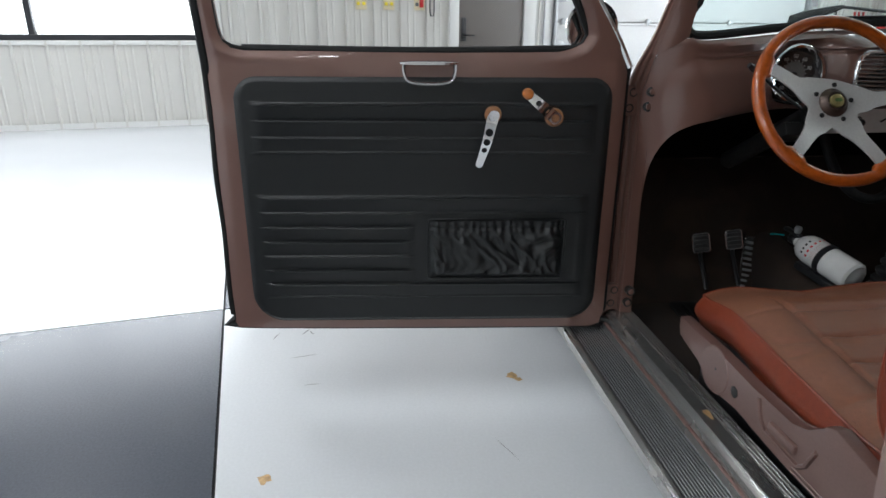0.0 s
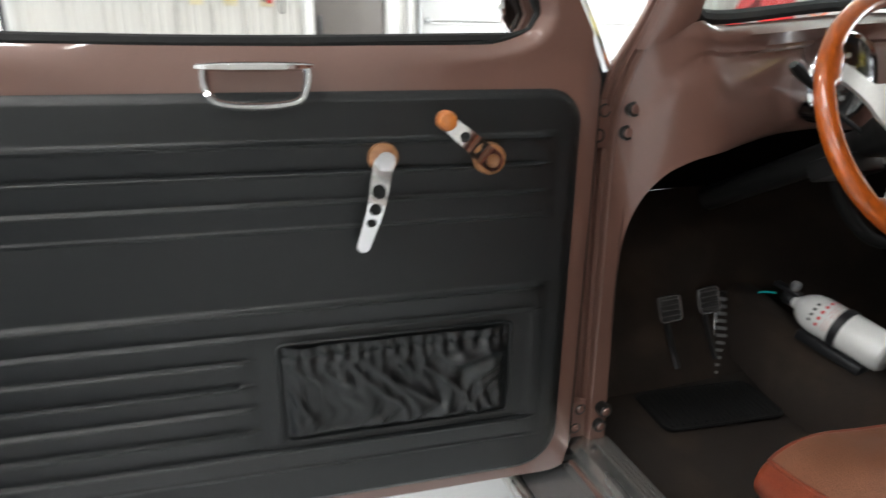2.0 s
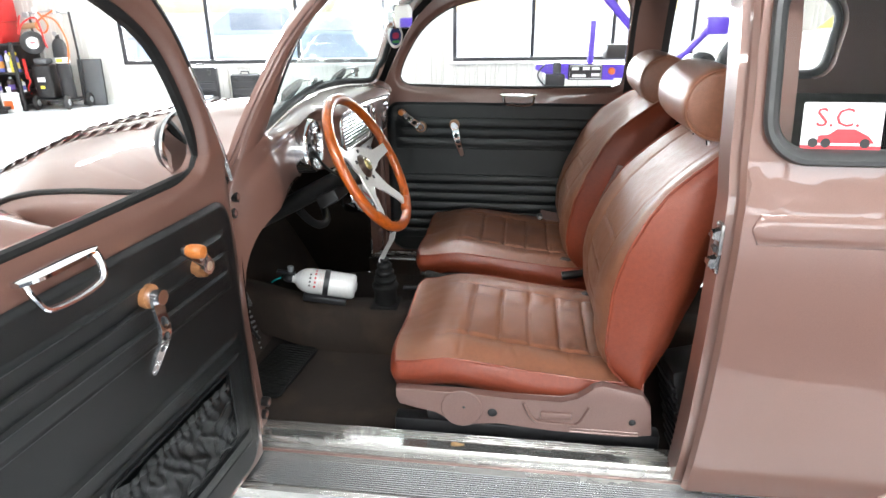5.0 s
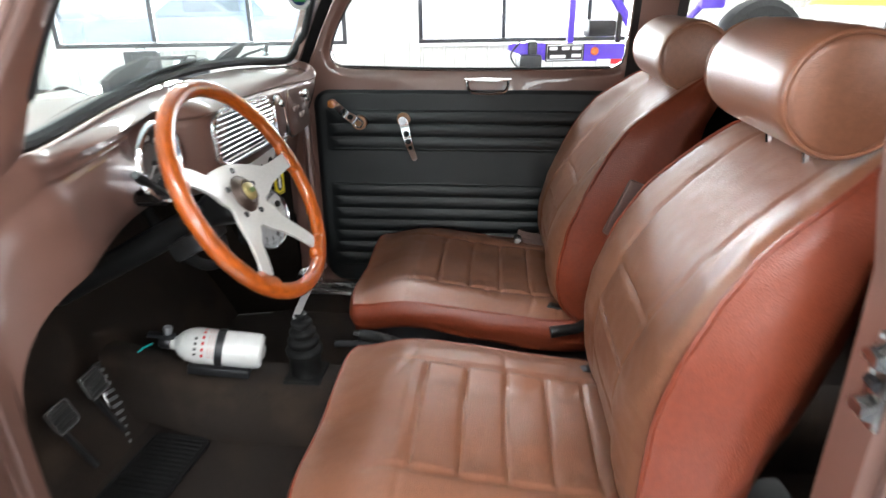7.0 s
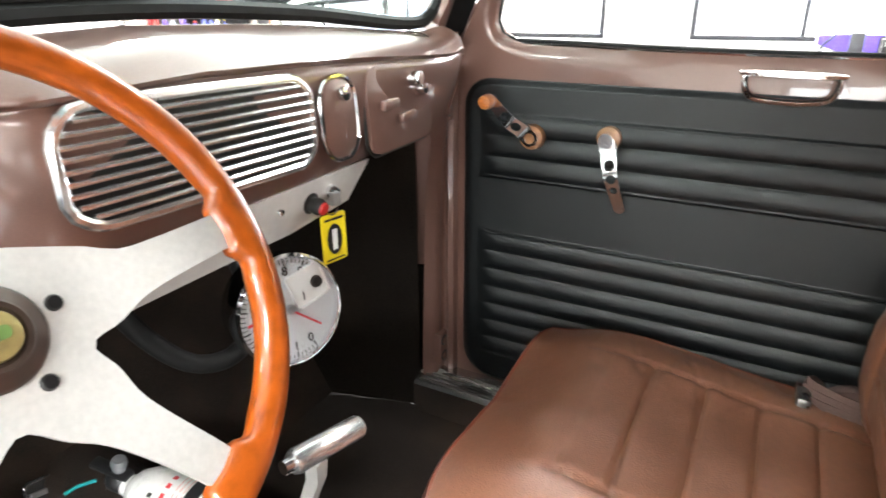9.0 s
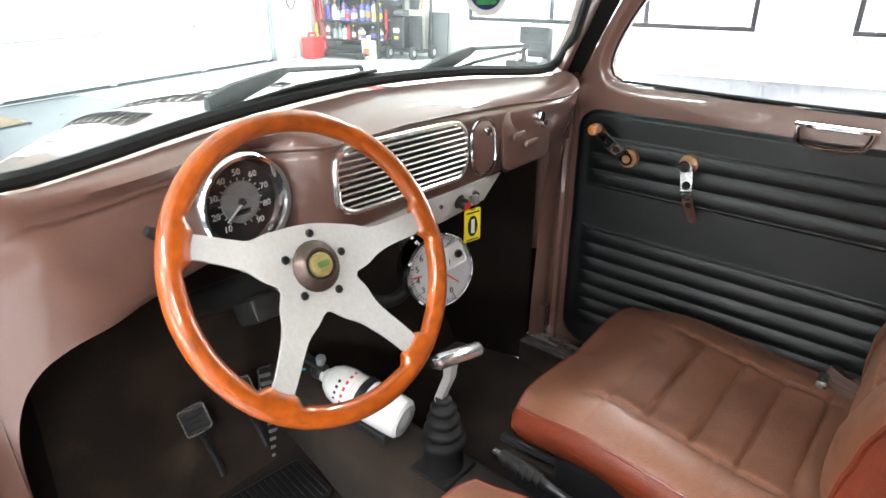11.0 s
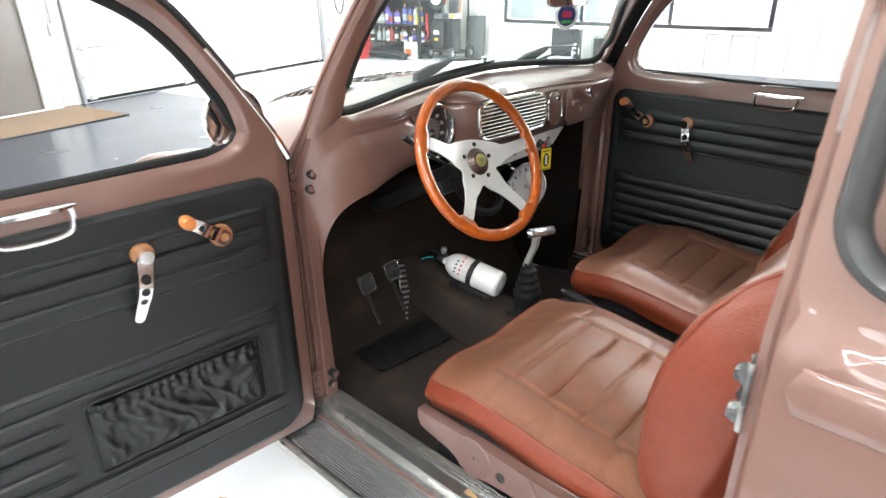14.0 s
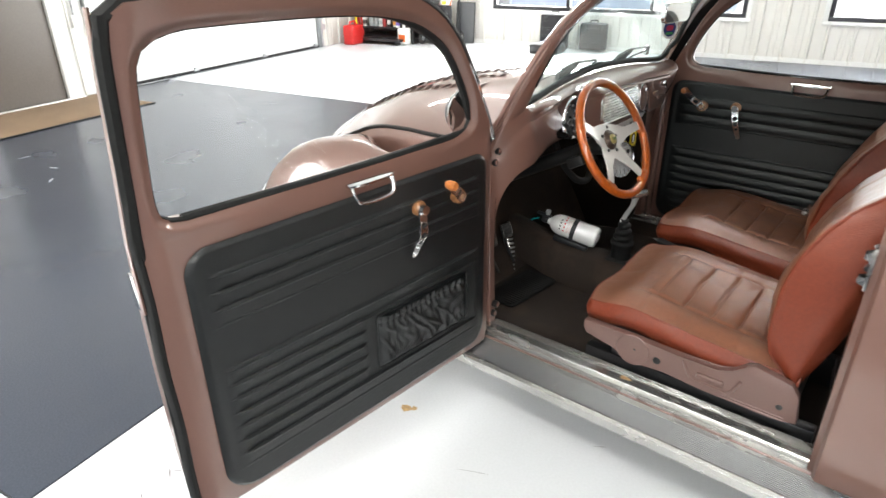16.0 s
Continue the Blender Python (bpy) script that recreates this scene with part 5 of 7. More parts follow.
part("mirror_rim", tube([(0.057 * math.cos(a), 0.006, 0.057 * math.sin(a)) for a in np.linspace(0, 2 * math.pi, 33)[:-1]], 0.005, 6, True), CHROME, left, "chrome mirror rim", at=MM)
part("mirror_face", lathe([(0.0, 0.0062), (0.055, 0.0062), (0.055, 0.0075), (0.0, 0.0075)], 26, "y"), MIRROR, left, at=MM)
LD = left.matrix_basis.inverted()
part("mirror_arm", tube(spline([(-0.656, 1.520, 0.935), (-0.668, 1.535, 0.962), (-0.705, 1.545, 0.985), (-0.745, 1.530, 1.010)], 10), 0.0055, 8), CHROME, left, "chrome mirror arm", at=LD)
part("mirror_clamp", lathe([(0.0, -0.020), (0.011, -0.020), (0.0125, -0.016), (0.0125, -0.002), (0.009, 0.0), (0.009, 0.012), (0.0115, 0.013), (0.0115, 0.022), (0.0, 0.024)], 16, "z", at=(-0.656, 1.518, 0.922)), CHROME, left, "chrome mirror clamp on the door edge", at=LD)

# ---- seats ----
def car_seat(cx, y_front, label, driver):
    """A bucket seat; cx its middle, y_front its cushion's front edge."""
    s = thing("bucket_seat", label, "car seat", pose(cx, y_front - 0.60, 0.2), "front seats")
    HW = 0.245
    PLEATS = (0.705, 0.572, 0.443, 0.316, 0.192) if driver else (0.645, 0.510, 0.378, 0.246, 0.115)

    def top(a, b):
        """Cushion top: a across (-1..1), b from back (0) to front (1)."""
        f = abs(a)
        corner = 1 - 0.035 * smooth(0.72, 1.0, b) ** 3 - 0.03 * (1 - smooth(0.0, 0.2, b))
        x = a * HW * corner
        y = 0.02 + 0.58 * b - 0.014 * (f ** 6) * smooth(0.6, 1, b)
        z = 0.262 + 0.040 * smooth(0.05, 0.85, b) + 0.011 * smooth(0.34, 0.74, f) * (1 - smooth(0.74, 1.0, f) ** 1.5) * (1 - 0.75 * smooth(0.45, 0.85, b)) + 0.006 * (1 - f * f) - (0.050 - 0.030 * f) * smooth(0.66, 1.0, b) ** 2.0
        z += 0.014 * smooth(0.50, 0.84, b) * (1 - f ** 4)
        # pleats across the middle
        mid = (1 - smooth(0.56, 0.62, f)) * smooth(0.06, 0.1, b) * (1 - smooth(0.74, 0.76, b))
        for q in PLEATS:
            z -= 0.0062 * math.exp(-((b - q + 0.012 * f * f) / 0.0050) ** 2) * (1 - smooth(0.585, 0.62, f))
        z += 0.0030 * mid * abs(math.sin(math.pi * (b - PLEATS[0]) / 0.129)) ** 0.6 + 0.0028 * noise.noise((x * 14, y * 10, cx * 3)) * mid
        # long seams beside the pleats, running on to the front
        seam = 0.61 + 0.10 * smooth(0.74, 0.95, b)
        z -= 0.0050 * math.exp(-((f - seam) / 0.013) ** 2) * (1 - smooth(0.76, 0.88, b))
        z += 0.0022 * noise.noise((x * 9, y * 7, cx)) + 0.0011 * noise.noise((x * 30, y * 26, cx))
        # sat-in creases beside and across the pleats
        crease = (1 - abs(noise.noise((x * 5 + y * 3, y * 17, cx * 7)))) ** 11
        z -= 0.0032 * crease * smooth(0.22, 0.50, f) * (1 - smooth(0.90, 1.0, f)) * (1 - smooth(0.70, 0.92, b))
        return Vector((x, y, z))
    cushion = part("seat_cushion", grid(lambda a, b: top(a * 2 - 1, b), 72, 130), TAN, s, "creased tan leather seat cushion", angle=80)
    edge = [top(-1, k / 40) for k in range(41)] + [top(-1 + k / 15, 1) for k in range(1, 31)] + [top(1, 1 - k / 40) for k in range(1, 41)]

    def wallside(i, v):
        p = edge[i]
        n = Vector((p.x / HW, max(p.y - 0.5, 0) * 9 if abs(p.x) < HW * 0.93 else max(p.y - 0.5, 0) * 3, 0))
        n = n.normalized() if n.length > 0.01 else Vector((0, 1, 0))
        deep = 0.070 + 0.016 * (1 - smooth(0.1, 0.5, p.y))
        return p + n * (0.014 * math.sin(math.pi * min(v * 1.1, 1)) + 0.003 * noise.noise((p.x * 14, p.y * 14, v * 4))) + Vector((0, 0, -deep * v))
    bm = bmesh.new()
    rows_ = [[bm.verts.new(wallside(i, v / 8)) for v in range(9)] for i in range(len(edge))]
    for i in range(len(edge) - 1):
        for v in range(8):
            bm.faces.new((rows_[i][v], rows_[i + 1][v], rows_[i + 1][v + 1], rows_[i][v + 1]))
    bm.faces.new([r[8] for r in rows_])
    part("cushion_border", bm, RED, cushion, "red-brown leather border", angle=80)
    part("cushion_piping", tube([p + Vector((0, 0, -0.002)) for p in edge], 0.0032, 6), RED, cushion)
    # backrest: h from hinge to top
    recline = 0.0 if driver else 0.045
    FRONT = [(0.0, 0.060), (0.09, 0.105), (0.18, 0.117), (0.32, 0.120), (0.43, 0.111), (0.51, 0.095), (0.58, 0.078), (0.72, 0.030), (0.81, -0.015), (0.87, -0.048), (0.93, -0.088), (1.0, -0.140)]
    WINGF = [(0.0, 0.0), (0.34, 0.0), (0.54, 0.013), (0.65, 0.026), (0.74, 0.031), (0.81, 0.035), (0.85, 0.031), (0.90, 0.026), (1.0, 0.020)]
    REAR = [(0.0, 0.034), (0.25, -0.016), (0.45, -0.050), (0.55, -0.068), (0.7, -0.091), (0.9, -0.130), (1.0, -0.165)]

    def half(h):
        return (0.236 + 0.012 * math.sin(math.pi * h)) * (1 - 0.16 * smooth(0.60, 1.0, h) ** 1.3) * (1 - 0.20 * smooth(0.90, 1.0, h) ** 2)

    def face(a, h):
        f = abs(a)
        p = Vector((a * half(h), curve1(FRONT, h) - recline * smooth(0.20, 0.75, h), 0.250 + 0.555 * h))
        d = 0.010 * math.cos(f * math.pi / 2) * math.sin(math.pi * min(h * 1.1, 1)) + 0.010 * smooth(0.36, 0.66, f) * (1 - smooth(0.66, 1.0, f)) * (1 - 0.6 * smooth(0.5, 0.9, h)) - 0.008 * smooth(0.82, 1.0, f) ** 2
        d -= 0.02 * smooth(0.90, 1.0, h) ** 2
        # the side wings stand forward of the face
        d += curve1(WINGF, h) * smooth(0.58, 0.96, f) * (1.5 if not driver else (0.1 if a * cx < 0 else 1.0))
        for q in (0.13, 0.27, 0.41, 0.55):
            d -= 0.0055 * math.exp(-((h - q + 0.01 * f) / 0.0050) ** 2) * (1 - smooth(0.46, 0.48, f + (0.07 if a * cx < 0 else 0.0)))
        inboard = a * cx < 0
        seam = (0.40 if inboard else 0.47) + 0.10 * smooth(0.5, 1.0, h)
        d -= 0.0055 * math.exp(-((f - seam) / 0.014) ** 2) * smooth(0.06, 0.12, h) * (1 - 0.4 * smooth(0.8, 1, h))
        d += 0.0022 * noise.noise((p.x * 9, h * 6, cx)) + 0.001 * noise.noise((p.x * 40, h * 30, cx))
        return p + Vector((0, d, 0.02 * d))
    backrest = part("backrest", grid(lambda a, b: face(a * 2 - 1, b), 72, 140), TAN, s, "tan leather backrest with stitched channels", angle=80)
    rim = [face(-1, k / 40) for k in range(41)] + [face(-1 + k / 12, 1) for k in range(1, 25)] + [face(1, 1 - k / 40) for k in range(1, 41)]

    def shell(i, v):
        p = rim[i]
        h = min(max((p.z - 0.250) / 0.555, 0), 1)
        deep = p.y - curve1(REAR, h) + recline * smooth(0.20, 0.75, h) + 0.012
        n = Vector((p.x / 0.24, 0, 0.2 + 0.8 * smooth(0.9, 1, h))).normalized()
        cur = math.sin(math.pi * min(v * 0.9 + 0.05, 1))
        q = p + n * (0.018 * cur + 0.004 * noise.noise((p.x * 9, p.z * 12, v * 4)) - 0.0030 * (1 - abs(noise.noise((p.z * 16 + v * 5, v * 6 - p.z * 5, cx)))) ** 8) + Vector((0, -deep * v, -0.02 * v))
        if v > 0.85:
            q -= n * 0.02
        return q
    bm = bmesh.new()
    rows_ = [[bm.verts.new(shell(i, v / 10)) for v in range(11)] for i in range(len(rim))]
    for i in range(len(rim) - 1):
        for v in range(10):
            bm.faces.new((rows_[i][v], rows_[i + 1][v], rows_[i + 1][v + 1], rows_[i][v + 1]))
    bm.faces.new([r[10] for r in rows_])
    part("backrest_border", bm, RED, backrest, "red-brown leather side and back", angle=80)
    part("backrest_piping", tube(rim, 0.0045, 6), RED, backrest)
    # headrest roll
    HR = 0.0745
    c = Vector((0.0, -0.085 if driver else -0.155, 0.863 if driver else 0.842))
    prof = [(0.0, -0.150), (HR * 0.80, -0.149), (HR * 0.93, -0.143), (HR * 0.985, -0.132), (HR, -0.11), (HR * 1.015, -0.05), (HR * 1.02, 0.0), (HR * 1.015, 0.05), (HR, 0.11), (HR * 0.985, 0.132), (HR * 0.93, 0.143), (HR * 0.80, 0.149), (0.0, 0.150)]
    bm = lathe(prof, 40, "x", at=c)
    for v in bm.verts:
        v.co += Vector((0, 0.004 * noise.noise(v.co * 14), 0.004 * noise.noise(v.co * 13 + Vector((5, 0, 0)))))
        v.co.z = c.z + (v.co.z - c.z) * 0.99
    head = part("headrest", bm, TAN, s, "round tan leather headrest roll", angle=60)
    for x in (-0.143, 0.143):
        part("headrest_piping", tube([c + Vector((x, HR * 0.94 * math.cos(a), HR * 0.93 * math.sin(a))) for a in np.linspace(0, 2 * math.pi, 41)[:-1]], 0.0035, 6, True), TAN, head)
    for x in (-0.06, 0.06):
        part("headrest_post", tube([(x, c.y - 0.01, 0.76), (x, c.y, 0.82)], 0.006, 8), CHROME, head)
    # painted side frames with their recess, holes and hinge
    for sx in (-1, 1):
        X = sx * (HW + 0.030) if sx * cx > 0 else sx * (HW - 0.050)
        out = [(0.578, 0.214), (0.578, 0.238), (0.42, 0.236), (0.30, 0.230), (0.20, 0.228), (0.165, 0.240), (0.135, 0.272), (0.115, 0.279), (0.03, 0.262), (0.01, 0.235), (0.0, 0.158), (0.06, 0.150), (0.22, 0.153), (0.34, 0.162), (0.40, 0.156), (0.455, 0.160), (0.485, 0.184), (0.545, 0.192), (0.570, 0.197)]
        bm = bmesh.new()
        a_ = [bm.verts.new((X - sx * 0.012, y, z)) for y, z in out]
        b_ = [bm.verts.new((X + sx * 0.012, y, z)) for y, z in out]
        bm.faces.new(a_), bm.faces.new(b_)
        for i in range(len(out)):
            bm.faces.new((a_[i], a_[(i + 1) % len(out)], b_[(i + 1) % len(out)], b_[i]))
        bmesh.ops.bevel(bm, geom=bm.edges[:], offset=0.003, segments=2, profile=0.5, affect="EDGES")
        fr = part("side_frame", bm, SEATPAINT if sx * cx > 0 else BLACKPAINT, s, "brown painted steel side frame" if sx * cx > 0 else "black steel side frame")
        if sx * cx < 0:
            continue
        F = X + sx * 0.0125
        for y, z, r in ((0.355, 0.190, 0.011), (0.045, 0.190, 0.008), (0.42, 0.20, 0.005)):
            part("bolt_hole", lathe([(0.0, 0.0), (r * 0.6, 0.0), (r, 0.002), (r, 0.003)], 14, "x", at=(F - 0.001 * (sx > 0) - 0.002 * (sx < 0), y, z)), PLASTIC, fr)
        part("recess_rim", tube([(F, y, z) for y, z in ((0.285, 0.223), (0.270, 0.190), (0.255, 0.176), (0.17, 0.172), (0.155, 0.185), (0.140, 0.222))], 0.0045, 6), SEATPAINT, fr)
        part("release_paddle", box(F - 0.006, F + 0.012, 0.178, 0.248, 0.186, 0.204, 0.005), SEATPAINT, fr)
        part("round_plate", lathe([(0.0, 0.0), (0.046, 0.0), (0.048, 0.002), (0.048, 0.003)], 28, "x", at=(F - 0.0015, 0.425, 0.196)), SEATPAINT, fr)
        for z in (0.155, 0.163):
            part("pressed_line", tube([(F, 0.03, z), (F, 0.10, z), (F, 0.18, z)], 0.0018, 6), SEATPAINT, fr)
    # base box and rails down to the floor
    part("seat_base", box(-0.21, 0.21, 0.02, 0.52, 0.10, 0.225, 0.01), BLACKPAINT, s, "black steel seat base")
    for x in (-0.19, 0.19):
        part("seat_rail", box(x - 0.02, x + 0.02, -0.04, 0.60, 0.0, 0.10, 0.005), BLACKPAINT, s)
    bar = part("adjuster_bar", tube([(-0.17 * (1 if cx > 0 else -1), 0.52, 0.14), (-0.17 * (1 if cx > 0 else -1), 0.60, 0.132), (-0.17 * (1 if cx > 0 else -1), 0.66, 0.13)], 0.009, 8), BLACKPAINT, s)
    if not driver:
        part("side_trim", box(-0.010, 0.006, -0.019, 0.019, -0.064, 0.064, 0.006, m=Matrix.Translation((0.052 - cx, 0.600 - (y_front - 0.60), 0.548)) @ Matrix.Rotation(radians(22), 4, "X")), SEATPAINT, s, "brown plastic side trim")
        part("recliner", tube([(-0.245, 0.03, 0.262), (-0.268, 0.06, 0.255), (-0.272, 0.12, 0.245)], [0.014, 0.012, 0.014], 10), PLASTIC, s, "black recliner lever")
    return s


car_seat(-0.335, 1.165, "tan and red-brown leather driver's bucket seat", True)
car_seat(0.325, 1.215, "tan and red-brown leather passenger bucket seat", False)

# ---- steering wheel ----
WC, WR = Vector((-0.263, 1.268, 0.876)), 0.1934
wheel = thing("steering_wheel", "varnished wooden four-spoke steering wheel on its column", "steering wheel",
              Matrix.LocRotScale(WC, Euler((radians(-27.9), 0, radians(-2.4))), None))
# in its own frame the rim lies in x-z and -y points to the driver
RR = WR - 0.0135
SPOKES = (3, 155, 227, 299)
bm = bmesh.new()
N, M = 288, 16


def rim_point(i, j):
    a, b = 2 * math.pi * i / N, 2 * math.pi * j / M
    r, lobe = 0.0138, 0.0
    inner = max(-math.cos(b), 0.0)
    for q in SPOKES:
        dd = abs((math.degrees(a) - q + 180) % 360 - 180)
        lobe += 0.0095 * math.exp(-(dd / 8.0) ** 10) * (1 - 0.15 * math.exp(-(dd / 4.0) ** 2))
        lobe -= 0.0016 * math.exp(-((dd - 10.5) / 2.2) ** 2)
    rr = RR + r * math.cos(b) - lobe * inner
    return (rr * math.cos(a), -r * 0.92 * math.sin(b) * (1 + 6 * max(lobe, 0) * inner), rr * math.sin(a))


vs = [[bm.verts.new(rim_point(i, j)) for j in range(M)] for i in range(N)]
for i in range(N):
    for j in range(M):
        bm.faces.new((vs[i][j], vs[(i + 1) % N][j], vs[(i + 1) % N][(j + 1) % M], vs[i][(j + 1) % M]))
part("rim", bm, WOOD, wheel, "varnished orange-brown wooden rim", angle=80)
out = []
for k, ang in enumerate(sorted(SPOKES)):
    a = radians(ang)
    d, n = Vector((math.cos(a), math.sin(a))), Vector((-math.sin(a), math.cos(a)))
    # the web curves from the hub to the rim on either side
    nxt = sorted(SPOKES)[(k + 1) % 4]
    half_gap = radians(((nxt - ang) % 360) / 2)
    tip, wid = RR - 0.004, 0.0140
    out += [d * tip - n * wid * 0.95, d * tip + n * wid * 0.95]
    m = Vector((math.cos(a + half_gap), math.sin(a + half_gap)))
    d2, n2 = Vector((math.cos(radians(nxt)), math.sin(radians(nxt)))), Vector((-math.sin(radians(nxt)), math.cos(radians(nxt))))
    deep = 0.0535 if half_gap > 0.9 else 0.0575
    web = [d * 0.150 + n * 0.0138, d * 0.115 + n * 0.0152, d * 0.090 + n * 0.0183, (d * 0.070 + n * 0.026) if half_gap < 0.9 else (d * 0.068 + n * 0.031), m * deep, (d2 * 0.070 - n2 * 0.026) if half_gap < 0.9 else (d2 * 0.068 - n2 * 0.031), d2 * 0.090 - n2 * 0.0183, d2 * 0.115 - n2 * 0.0152, d2 * 0.150 - n2 * 0.0138]
    out += [Vector((q.x, q.y)) for q in spline([Vector((q.x, q.y, 0)) for q in web], 30)]
DISH = 0.022    # the hub lies this far behind the rim
# a plate of rings from the hub's centre to the outline, dished towards the hub
bm = bmesh.new()
for face in (0, 1):
    rows_ = []
    for k in range(9):
        f = 0.02 + 0.98 * k / 8
        rows_.append([bm.verts.new((q.x * f, DISH * (1 - smooth(0.045, 0.165, q.length * f)) + (0.0 if face else -0.0045), q.y * f)) for q in out])
    for a_, b_ in zip(rows_, rows_[1:]):
        for q in range(len(out)):
            bm.faces.new((a_[q], a_[(q + 1) % len(out)], b_[(q + 1) % len(out)], b_[q]))
    bm.faces.new(rows_[0])
    rims = (rims if face else []) + [rows_[-1]]
for q in range(len(out)):
    bm.faces.new((rims[0][q], rims[0][(q + 1) % len(out)], rims[1][(q + 1) % len(out)], rims[1][q]))
part("spokes", bm, ALU, wheel, "matt silver spokes", angle=30)
HUB = Matrix.Translation((0, DISH, 0))
part("boss", lathe([(0.0, -0.014), (0.016, -0.014), (0.018, -0.0165), (0.021, -0.0165), (0.0235, -0.0125), (0.030, -0.009), (0.0325, -0.006), (0.033, 0.006)], 40, "y"), material("brown_anodised", (0.075, 0.052, 0.042), 0.35, 0.6, 90, 0.1, 0.02), wheel, "brown hub ring", at=HUB)
badge = part("horn_button", lathe([(0.0, -0.022), (0.009, -0.0215), (0.0145, -0.0195), (0.0155, -0.017), (0.0155, -0.013)], 28, "y"), BADGE, wheel, "gold horn button", at=HUB)
part("button_emblem", prism(rounded(-0.008, 0.008, -0.004, 0.004, 0.003, 3), 0.0008, Matrix.Translation((0, -0.0226, 0))), material("green_enamel", (0.12, 0.2, 0.06), 0.3, 0.2, 60, 0.3, 0.0), badge)
for k in range(5):
    a = radians(80 + 72 * k)
    part("bolt", lathe([(0.0, -0.0075), (0.0042, -0.0075), (0.0055, -0.0055), (0.0055, -0.003)], 12, "y", at=(0.0415 * math.cos(a), 0, 0.0415 * math.sin(a))), PLASTIC, wheel, at=HUB)
part("column", lathe([(0.036, 0.029), (0.04, 0.04), (0.036, 0.06), (0.026, 0.09), (0.024, 0.10), (0.024, 0.46)], 24, "y"), PLASTIC, wheel, "black steering column")
part("indicator_stalk", tube(spline([(-0.02, 0.085, 0.008), (-0.07, 0.082, 0.045), (-0.120, 0.066, 0.078), (-0.146, 0.056, 0.093), (-0.162, 0.050, 0.102)], 14), [0.004] * 10 + [0.006, 0.008, 0.0085, 0.006], 8), PLASTIC, wheel, "black indicator stalk")
part("column_switch", box(-0.06, 0.03, 0.10, 0.16, -0.045, -0.012, 0.006), PLASTIC, wheel)

# ---- dash fittings ----
FY = 1.374      # the dash's face
sp = thing("speedometer", "round chrome-rimmed speedometer in the brown dash", "gauge", pose(-0.266, FY + 0.060, 0.918, -3))
part("bezel", lathe([(0.071, 0.03), (0.070, -0.016), (0.0685, -0.023), (0.065, -0.026), (0.060, -0.024), (0.056, -0.010), (0.054, 0.0)], 48, "y"), CHROME, sp, "chrome bezel")
part("dial", lathe([(0.0, -0.003), (0.054, -0.003), (0.054, 0.002), (0.0, 0.002)], 48, "y"), PLASTIC, sp, "black dial")
part("dial_centre", lathe([(0.0, -0.006), (0.028, -0.006), (0.029, -0.004), (0.029, -0.003)], 40, "y"), DIALGREY, sp, "grey dial centre")
for k, word in enumerate(("10", "20", "30", "40", "50", "60", "70", "80", "90")):
    a = radians(232 - k * 35.5)
    text_part("numeral", word, 0.0125, Matrix.LocRotScale((0.0405 * math.cos(a), -0.0042, 0.0405 * math.sin(a)), Euler((radians(90), 0, 0)), None), WHITEINK, sp)
for k in range(19):
    a = radians(232 - k * 17.75)
    part("tick", box(-0.0006, 0.0006, -0.0007, 0, 0.030, 0.033, m=Matrix.Translation((0, -0.0035, 0)) @ Matrix.Rotation(math.pi / 2 - a, 4, "Y")), WHITEINK, sp)
part("odometer", box(-0.011, 0.011, -0.0072, -0.006, -0.017, -0.010, 0.0006), PLASTIC, sp)
part("needle", box(-0.0009, 0.0009, -0.011, -0.009, -0.002, 0.034, m=Matrix.Rotation(radians(232), 4, "Y")), WHITEINK, sp, "white needle")
part("needle_hub", lathe([(0.0, -0.0125), (0.004, -0.012), (0.0055, -0.009), (0.0055, -0.006)], 16, "y"), BLACKPAINT, sp)
part("glass_cover", lathe([(0.0, -0.0185), (0.053, -0.0175), (0.053, -0.0165), (0.0, -0.0175)], 36, "y"), LENS, sp).visible_shadow = False

gr = thing("speaker_grille", "chrome slatted speaker grille in the brown dash", "speaker grille", pose(-0.004, FY + 0.006, 0.921, -4, 1.5))
gw, gh = 0.146, 0.048
oct_ = [(-gw, -gh + 0.016), (-gw + 0.026, -gh), (gw - 0.022, -gh), (gw, -gh + 0.018), (gw + 0.002, gh - 0.02), (gw - 0.022, gh), (-gw + 0.022, gh), (-gw, gh - 0.022)]
part("frame", tube([(p.x, -0.008, p.z) for p in spline([Vector((x, 0, z)) for x, z in [q for i in range(8) for q in ((oct_[i - 1][0] * 0.12 + oct_[i][0] * 0.88, oct_[i - 1][1] * 0.12 + oct_[i][1] * 0.88), (oct_[i][0] * 0.88 + oct_[(i + 1) % 8][0] * 0.12, oct_[i][1] * 0.88 + oct_[(i + 1) % 8][1] * 0.12))]], 60)], 0.0046, 8, True, flat=1.2), LITCHROME, gr, "chrome frame")
part("mesh_back", prism(oct_, 0.004, Matrix.Translation((0, -0.005, 0))), PLASTIC, gr, "black backing")
for k in range(9):
    z = -gh + 0.0105 + k * (2 * gh - 0.021) / 8
    e = 0.016 if k in (0, 8) else (0.006 if k in (1, 7) else 0)
    b2 = tube([(-gw + 0.002 + e, -0.011, z), (gw - 0.002 - e, -0.011, z)], 0.0027, 8)
    part("slat", b2, LITCHROME, gr)
ash = thing("ashtray", "chrome-edged brown ashtray front in the dash", "ashtray", pose(0.189, FY, 0.911, -4))
part("front", prism(rounded(-0.031, 0.031, -0.046, 0.046, 0.027, 8), 0.006, Matrix.Translation((0, -0.007, 0)), 0.0015), PAINT, ash)
